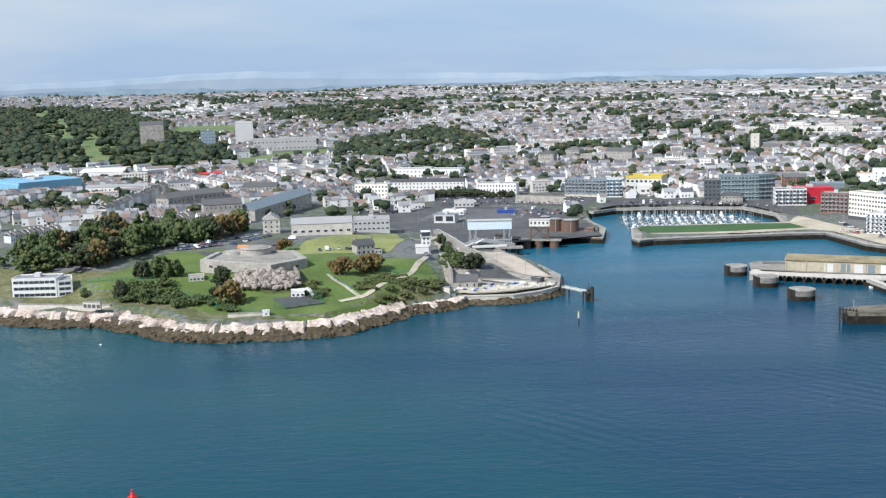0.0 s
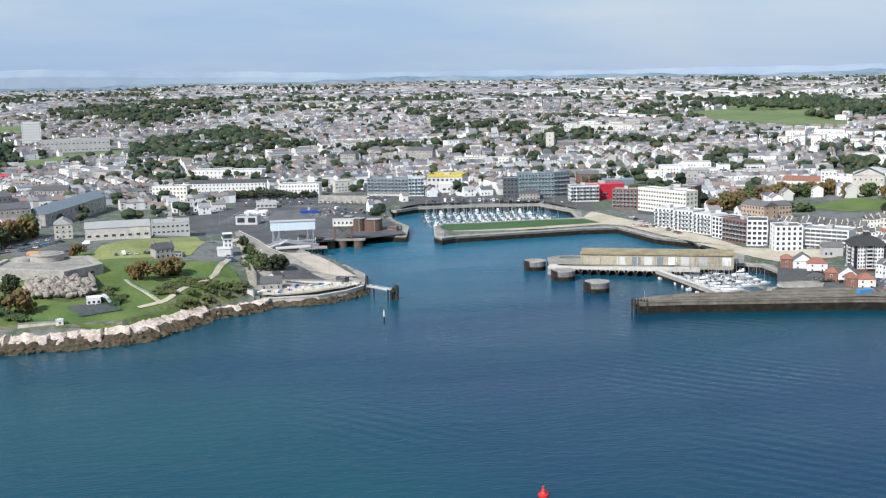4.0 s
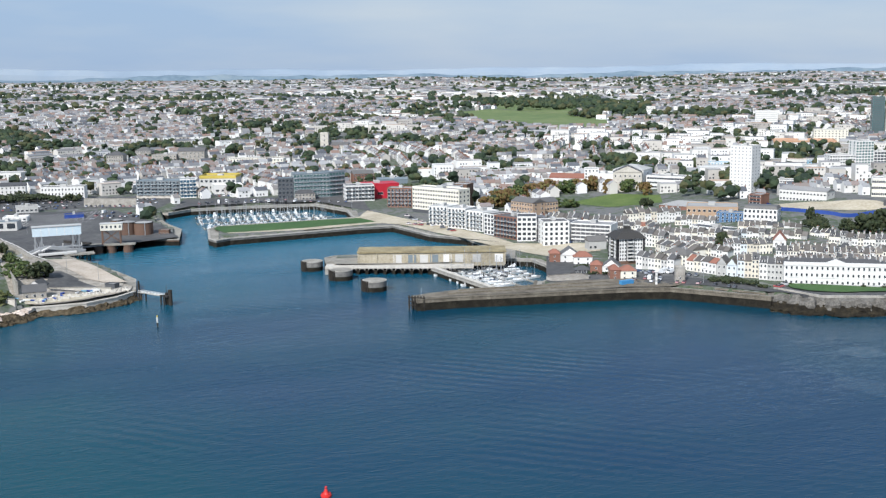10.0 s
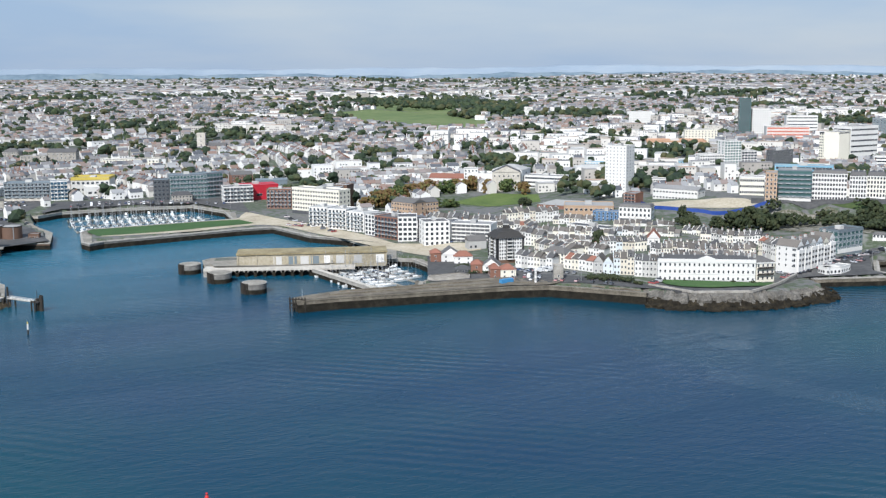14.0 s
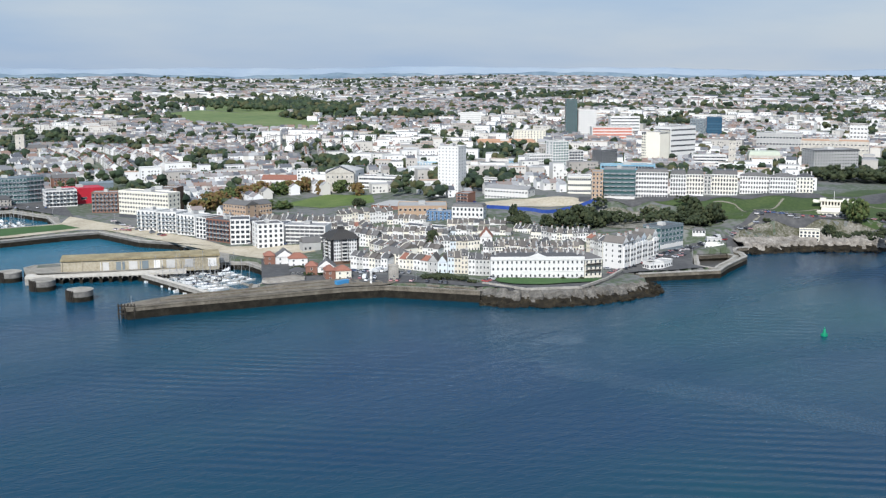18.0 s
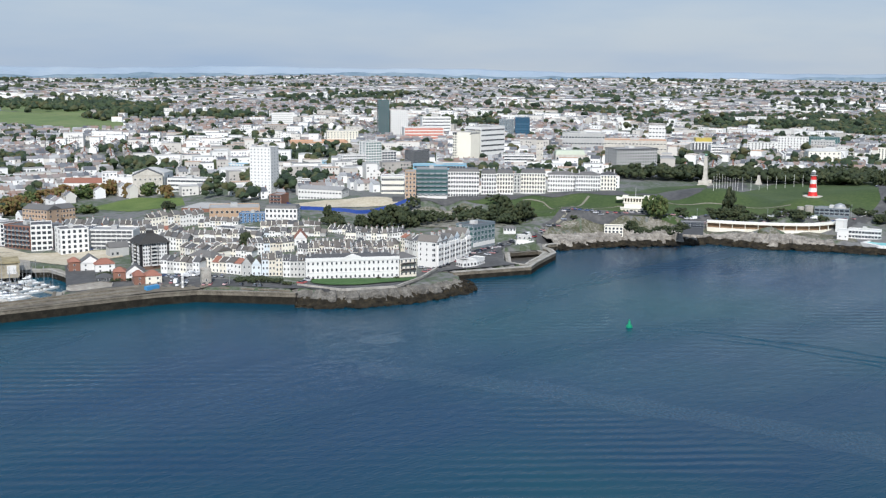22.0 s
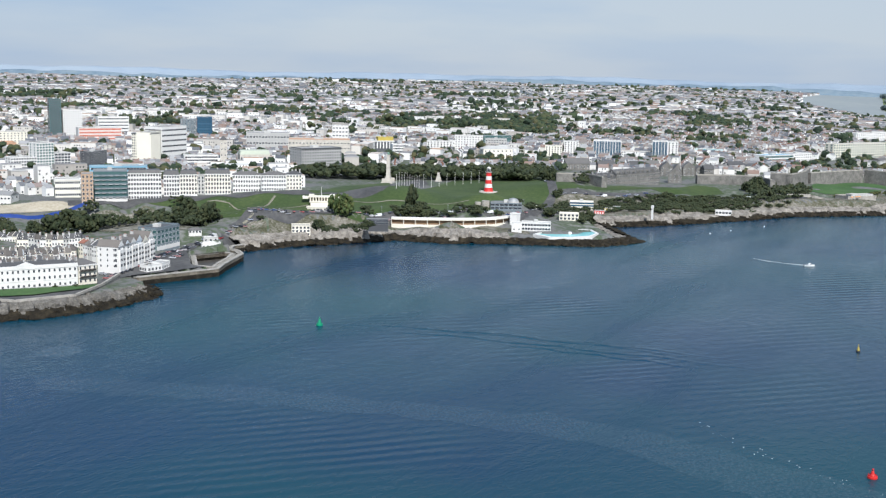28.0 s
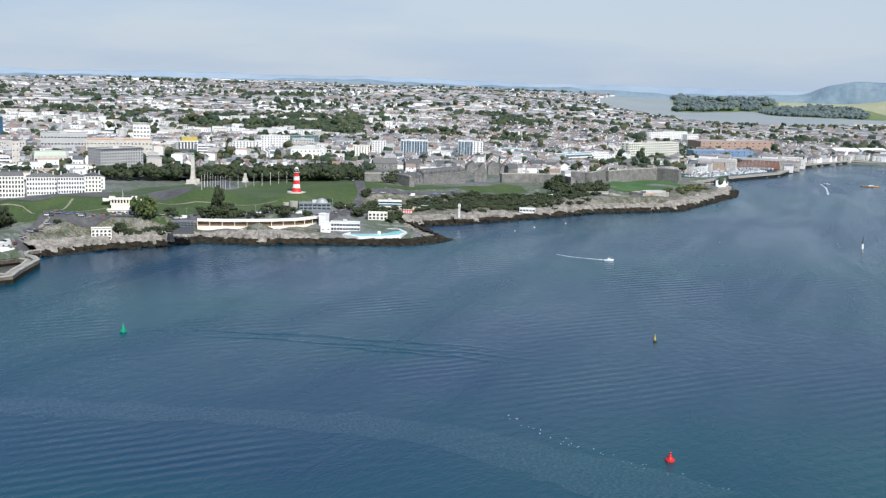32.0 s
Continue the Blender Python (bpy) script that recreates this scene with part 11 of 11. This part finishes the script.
# launches under way and at anchor
def launch(x, y, turn, paint, label, L=5.5):
    t = thing("launch", label, "boat", "", x, y, 0, turn)
    v = []
    for u, w, top in ((-0.5, 0.9, 0.7), (0.1, 1.0, 0.8), (0.5, 0.05, 1.2)):
        v += [(u * L, -w * L * 0.17, top), (u * L, -w * L * 0.11, -0.2), (u * L, w * L * 0.11, -0.2), (u * L, w * L * 0.17, top)]
    f = [(4 * k + a, 4 * k + a + 1, 4 * k + a + 5, 4 * k + a + 4) for k in range(2) for a in range(3)] + [(4 * k + 3, 4 * k, 4 * k + 4, 4 * k + 7) for k in range(2)] + [(0, 3, 2, 1)]
    part("hull", Shape().add(v, f), paint, t)
    part("wheelhouse", Shape().taper(-L * 0.1, -L * 0.1, 0.8, L * 0.2, L * 0.1, 1.9, 0.2, 0.08), GELCOAT, t)
    part("windscreen", Shape().taper(0, -L * 0.105, 1.2, L * 0.19, L * 0.105, 1.7, 0.12, 0.04), GLASS, t)
    part("outboard", Shape().box(-L * 0.56, -0.2, 0.1, -L * 0.5, 0.2, 1.1), DARKSTEEL, t)


launch(765, 136.8, -1.05, GELCOAT, "small white launch under way on the sea", 7)
launch(1487, -3.3, 1.2, GELCOAT, "small white launch leaving the harbour", 8)
launch(1488.3, -54.4, -1.4, mat("orange_hull", [(0.6, 0.22, 0.04), (0.7, 0.3, 0.08)], 0.5), "orange harbour work boat under way", 20)


def wake(pts, w0, w1, label):
    p = length_points(pts, 3.0)
    d = np.gradient(p, axis=0)
    n = np.stack([-d[:, 1], d[:, 0]], 1) / np.hypot(d[:, 0], d[:, 1])[:, None]
    rng = np.random.RandomState(7)
    w = np.linspace(w0, w1, len(p)) * rng.uniform(0.6, 1.3, len(p))
    V = np.concatenate([np.c_[p + n * w[:, None], np.full(len(p), 0.06)], np.c_[p, np.full(len(p), 0.12)], np.c_[p - n * w[:, None], np.full(len(p), 0.06)]])
    i = np.arange(3 * len(p)).reshape(3, -1)
    q = np.stack([i[:-1, :-1], i[1:, :-1], i[1:, 1:], i[:-1, 1:]], -1).reshape(-1, 4)
    foam = mat("foam", [(0.10, 0.16, 0.19), (0.45, 0.5, 0.52), (0.75, 0.77, 0.78)], 0.35, 0.6, fine=4)
    tagged(new("boat_wake", raw_mesh("boat_wake", V, q, [foam])), label, "wake", kind="structure")


wake([(774.7, 175.8), (768.3, 163.1), (767.2, 151.1), (766.6, 138.6)], 0.5, 1.3, "thin white foam wake behind a small launch")
wake([(1490.5, 4.2), (1437.8, -2.8), (1350.7, -5.6)], 0.6, 1.2, "short white wake of a harbour launch")

# ---- cars ----
def car(seed):
    t = thing("parked_car", "parked hatchback car with dark windows", "car", "parked cars", 0, 0, -70)
    part("body", Shape().taper(-2.1, -0.88, 0.3, 2.1, 0.88, 0.95, 0.12, 0.05), CARPAINT, t)
    part("glasshouse", Shape().taper(-1.6, -0.8, 0.95, 1.0, 0.8, 1.48, 0.5, 0.12, 0).box(-1.1, -0.66, 1.48, 0.5, 0.66, 1.53, 1), (GLASS, CARPAINT), t)
    for x in (-1.3, 1.3):
        for y in (-0.8, 0.8):
            s = Shape().tube(0, 0, -0.1, 0.1, 0.32, 0.32, 10)
            w = part("wheel", s, RUBBER, t, loc=(x, y, 0.32))
            w.rotation_euler = (math.pi / 2, 0, 0)
    return t


def van(seed):
    t = thing("parked_van", "parked white delivery van", "van", "parked vans", 0, 0, -70)
    part("body", Shape().box(-2.6, -1.0, 0.4, 1.5, 1.0, 2.4).taper(1.5, -1.0, 0.4, 2.6, 1.0, 1.5, 0.1, 0.05), GELCOAT, t)
    part("windscreen", Shape().taper(1.3, -0.9, 1.5, 2.1, 0.9, 2.3, 0.25, 0.05), GLASS, t)
    for x in (-1.6, 1.6):
        for y in (-0.92, 0.92):
            w = part("wheel", Shape().tube(0, 0, -0.12, 0.12, 0.36, 0.36, 10), RUBBER, t, loc=(x, y, 0.36))
            w.rotation_euler = (math.pi / 2, 0, 0)
    return t


CARS = [car(0), van(1)]
_parked = set()


def park(line, n, seed, gap=0.0, vans=0.12, across=True):
    rng = random.Random(seed)
    p = length_points(line, 0.5)
    for k in range(n):
        j = min(len(p) - 2, int((k + 0.5 + rng.uniform(-0.2, 0.2)) / n * (len(p) - 1)))
        d = p[j + 1] - p[j]
        turn = math.atan2(d[1], d[0]) + (math.pi / 2 if across else 0) + (math.pi if rng.random() < 0.5 else 0)
        x, y = p[j]
        m = Matrix.Translation((x, y, high(x, y) + 0.2)) @ Matrix.Rotation(turn, 4, "Z")
        which = 1 if rng.random() < vans else 0
        if which not in _parked:
            _parked.add(which)
            CARS[which].matrix_basis = m
        else:
            copy_thing(CARS[which], m)


park([(157.5, 981.4), (228.5, 967.4), (283.8, 940.1)], 18, 1)
park([(72.9, 971.3), (107.8, 939.8), (115.1, 922.8)], 5, 2)
park([(-77.9, 689.6), (-50.6, 696.2)], 7, 3)
park([(-11.3, 689.9), (-6.7, 674)], 3, 4)
park([(-107.9, 705.8), (-97.4, 735.6)], 4, 5)
park([(51.4, 932.6), (83.4, 930.3)], 5, 6)
park([(164.4, 986.8), (237.5, 975.5)], 13, 7)
park([(150, 1046), (185.1, 1037.0)], 10, 46)
park([(208.5, 1038.9), (226.9, 1033.9)], 6, 47)
park([(168, 1030), (226, 1020)], 14, 48)
park([(648.1, 465.6), (658.9, 450.1), (685.1, 439.5), (738.8, 444.1)], 11, 8, across=False)
park([(744.4, 442.5), (763.3, 409), (788.2, 377.7), (802.9, 365.2)], 13, 9, across=False)
park([(920.1, 396.8), (1020.5, 436.6), (1111, 479.4)], 4, 10, across=False)
park([(474.7, 472.9), (492.8, 471.4), (508.7, 472)], 7, 11)
park([(517, 474.9), (559.4, 493.6), (581.3, 492.6), (604.1, 496.6)], 9, 12, across=False)
park([(520.6, 470.9), (534.3, 473.7)], 3, 13)
park([(937.2, 354.6), (964.2, 326.5), (1003.4, 295.4), (1029.9, 259)], 7, 14, across=False)
park([(324, 526.5), (333.3, 518.2)], 3, 15)
park([(338.9, 541.8), (340.5, 529.5)], 3, 16)
park([(-83.1, 1171.1), (68.4, 1144)], 9, 17)
park([(1077.6, 550.4), (1097.5, 499.9)], 5, 18)
park([(283.6, 797), (293.4, 780.7)], 3, 19, across=False)
park([(-167.4, 694.1), (-155.2, 696.9), (-141.2, 712.1)], 12, 21)
park([(-166.6, 702.5), (-155.3, 713.3), (-144, 736)], 10, 22)
park([(-136.3, 713.1), (-125.6, 743.5), (-117.3, 761)], 9, 23)
park([(-138.5, 745.2), (-127.6, 779.6), (-118.2, 793.2)], 8, 24)
park([(-100, 787.7), (-78.6, 786.1), (-59, 783.8)], 12, 25, vans=0.4)
park([(911.2, 376.7), (965.8, 321.7)], 8, 28, across=False)
park([(461, 469.6), (485.2, 473.6), (508, 478.7)], 9, 31)
park([(454.2, 459.4), (471.4, 464.8), (484.7, 468.3)], 6, 32)
park([(351.5, 565.7), (348.9, 543.7), (350.3, 528.5)], 6, 33)
park([(334.7, 547.8), (335, 533.6), (338, 526.9)], 5, 34)
park([(969, 311.9), (1007.7, 280.3), (1039.9, 234.3)], 6, 35, across=False)
park([(640.4, 505.7), (654.5, 496.2), (664.1, 483.1)], 6, 41, across=False)
park([(688.6, 480.2), (713.9, 456.4), (741.7, 445.7)], 11, 42, across=False)
park([(317.8, 563), (319.1, 552), (324, 541.3)], 5, 44)
park([(343.6, 536.4), (349.1, 521.6), (355.5, 514.2)], 6, 45)


def car_field(name, label, lines, seed):
    """Far rows of parked cars, past counting, in one mesh."""
    rng = np.random.RandomState(seed)
    sh = Shape()
    for line, n in lines:
        p = length_points(line, 0.5)
        for k in range(n):
            j = min(len(p) - 2, int((k + rng.uniform(0.2, 0.8)) / n * (len(p) - 1)))
            d = p[j + 1] - p[j]
            a = math.atan2(d[1], d[0]) + math.pi / 2 + rng.uniform(-0.08, 0.08)
            (x, y), c, q = p[j], math.cos(a), math.sin(a)
            z = high(x, y) + 0.2
            big = 1.5 if rng.rand() < 0.12 else 1.0
            for l0, l1, w, z0, z1, m in ((-2.1, 2.1, 0.88, 0.25, 0.95 * big, 0), (-1.5, 0.9, 0.74, 0.95 * big, 1.45 * big, 1)):
                v = [(x + u * c - w2 * q, y + u * q + w2 * c, zz) for zz, t in ((z + z0, 1.0), (z + z1, 0.9)) for u, w2 in ((l0 * t, -w * t), (l1 * t, -w * t), (l1 * t, w * t), (l0 * t, w * t))]
                sh.add(v, [(4, 5, 6, 7), (0, 1, 5, 4), (1, 2, 6, 5), (2, 3, 7, 6), (3, 0, 4, 7)], m)
    solid(name, sh, (mat("mixed_car_paint", [(0.02, 0.022, 0.03), (0.12, 0.13, 0.15), (0.40, 0.41, 0.43), (0.30, 0.05, 0.05), (0.70, 0.71, 0.72), (0.05, 0.09, 0.2)], 0.3, 0.35, by="island", spread=1.0), GLASS), label, "cars", kind="stuff")


car_field("far_parked_cars", "rows of parked cars behind the ferry terminal", [([(0, 1012), (60, 1010)], 14), ([(0, 1028), (64, 1024)], 16), ([(66, 1014), (112, 992)], 12), ([(70, 1032), (128, 1008)], 16), ([(4, 1050), (60, 1046)], 14), ([(76, 1052), (132, 1030)], 15), ([(-46, 960), (-12, 990)], 7), ([(70, 948), (104, 925)], 8)], 5)
car_field("seafront_parked_cars", "lines of parked cars along the seafront roads", [([(603, 498), (646, 503), (668, 483), (692, 478)], 16), ([(500, 474), (545, 487), (590, 493)], 18), ([(738, 441), (782, 379), (808, 362)], 16), ([(375, 475), (383, 478)], 3), ([(318, 527), (340, 502), (358, 478)], 9), ([(300, 840), (297, 790), (304, 740)], 10), ([(330, 690), (352, 655)], 8)], 6)
x, y = 310.7, 519.1
t = thing("shipping_container", "bright blue steel container on the promenade", "container", "", x, y, 6.2, 0.1)
part("container_body", Shape().box(-4, -1.2, 0, 4, 1.2, 2.6), mat("container_blue", [(0.04, 0.20, 0.42), (0.07, 0.28, 0.52)], 0.4, 0.5), t)
for k in range(13):
    part("corrugation", Shape().box(-3.9 + k * 0.62, -1.27, 0.15, -3.65 + k * 0.62, -1.19, 2.45), mat("container_blue", []), t)


TAKEN.append((48, 728, 30))
HOUSES = [
    terraces(11, 700, 1500, -34, 92, 120, 0.93),
    terraces(12, 1500, 2600, -34, 100, 170, 0.9),
    terraces(13, 2600, 4880, -34, 104, 230, 0.78, 3),
]
# the nearest houses stand as things of their own
near = HOUSES[0]
order = np.argsort(np.hypot(near[:, 0], near[:, 1]))
for x, y, t, ln, dp, hh, rise in near[order[:20]]:
    big = ln > 9
    ob = thing("town_house", "long slate-roofed town building near the docks" if big else "small slate-roofed town house near the docks", "house", "dockside houses", x, y, high(x, y), t)
    part("wall", Shape().box(-ln / 2, -dp / 2, -4, ln / 2, dp / 2, hh).add([(-ln / 2, -dp / 2, hh), (-ln / 2, dp / 2, hh), (-ln / 2, 0, hh + rise - 0.05), (ln / 2, -dp / 2, hh), (ln / 2, dp / 2, hh), (ln / 2, 0, hh + rise - 0.05)], [(0, 2, 1), (3, 4, 5)]), random.choice([WHITE, WHITE, CREAM, GREYWALL]), ob)
    part("roof", Shape().gable(-ln / 2, -dp / 2, hh, ln / 2, dp / 2, rise, 0.3), random.choice([SLATE, SLATE, FLATROOF]) if rise > 0.6 else random.choice([FLATROOF, GREYWALL, PALESTONE]), ob)
HOUSES_ALL = HOUSES[0]
HOUSES[0] = near[order[20:]]
for h, nm, lb in zip(HOUSES, ("near_town_houses", "town_houses", "far_town_houses"), ("dense slate-roofed town terraces near the docks", "long rows of pale terraced houses", "small far houses on the northern slopes")):
    house_block(nm, lb, *h.T)
h = np.concatenate([HOUSES_ALL, HOUSES[1]])
chimney_stacks("chimneys", h, 8, 0.7)
window_specks("town_windows", h[:, 0], h[:, 1], h[:, 2], h[:, 3], h[:, 4], h[:, 5], np.random.RandomState(3))

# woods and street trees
# both estuary woods take the haze-tinted FARWOODS
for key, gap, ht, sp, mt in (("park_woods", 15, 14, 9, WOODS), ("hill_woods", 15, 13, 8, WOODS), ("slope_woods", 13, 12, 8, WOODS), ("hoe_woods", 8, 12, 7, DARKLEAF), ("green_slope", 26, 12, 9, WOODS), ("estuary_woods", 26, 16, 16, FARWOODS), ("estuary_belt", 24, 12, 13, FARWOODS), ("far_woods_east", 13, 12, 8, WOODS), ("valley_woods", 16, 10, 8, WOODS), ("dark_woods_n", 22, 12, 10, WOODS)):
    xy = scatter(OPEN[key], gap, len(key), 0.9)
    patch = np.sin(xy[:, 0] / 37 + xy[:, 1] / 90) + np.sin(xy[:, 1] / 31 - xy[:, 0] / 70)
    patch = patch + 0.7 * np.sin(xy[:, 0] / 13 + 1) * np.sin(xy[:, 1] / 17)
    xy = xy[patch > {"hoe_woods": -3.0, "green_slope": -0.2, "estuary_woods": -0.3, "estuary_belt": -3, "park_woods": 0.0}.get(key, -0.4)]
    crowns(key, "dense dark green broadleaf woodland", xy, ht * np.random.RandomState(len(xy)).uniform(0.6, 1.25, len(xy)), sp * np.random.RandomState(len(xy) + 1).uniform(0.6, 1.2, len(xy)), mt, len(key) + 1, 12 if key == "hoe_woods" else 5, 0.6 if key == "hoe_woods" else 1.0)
rng = np.random.RandomState(21)
n = 52000
r, a = 900 + 3950 * rng.rand(n) ** 0.85, np.radians(rng.uniform(-32, 102, n))
xy = np.c_[r * np.sin(a), r * np.cos(a)]
cover = belts(xy[:, 0], xy[:, 1])
xy = xy[(rng.rand(n) < 0.16 + 1.1 * cover) & free_of(xy[:, 0], xy[:, 1])]
for x, y, rad in TAKEN:
    if math.hypot(x, y) > 1000:
        xy = xy[np.hypot(xy[:, 0] - x, xy[:, 1] - y) > rad * 0.8]
r = np.hypot(xy[:, 0], xy[:, 1])
xy = xy[~(inside(xy[:, 0] * 1.03, xy[:, 1] * 1.03, ESTUARY) | inside(xy[:, 0] * 1.07, xy[:, 1] * 1.07, ESTUARY))]
r = np.hypot(xy[:, 0], xy[:, 1])
for nm, keep, blobs, grow in (("garden_trees", r < 2000, 4, 1.0), ("far_garden_trees", r >= 2000, 1, 1.7)):
    q = xy[keep]
    crowns(nm, "scattered garden and street trees of the town", q, rng.uniform(7, 14, len(q)), rng.uniform(4, 8, len(q)) * grow, WOODS, 22, blobs)
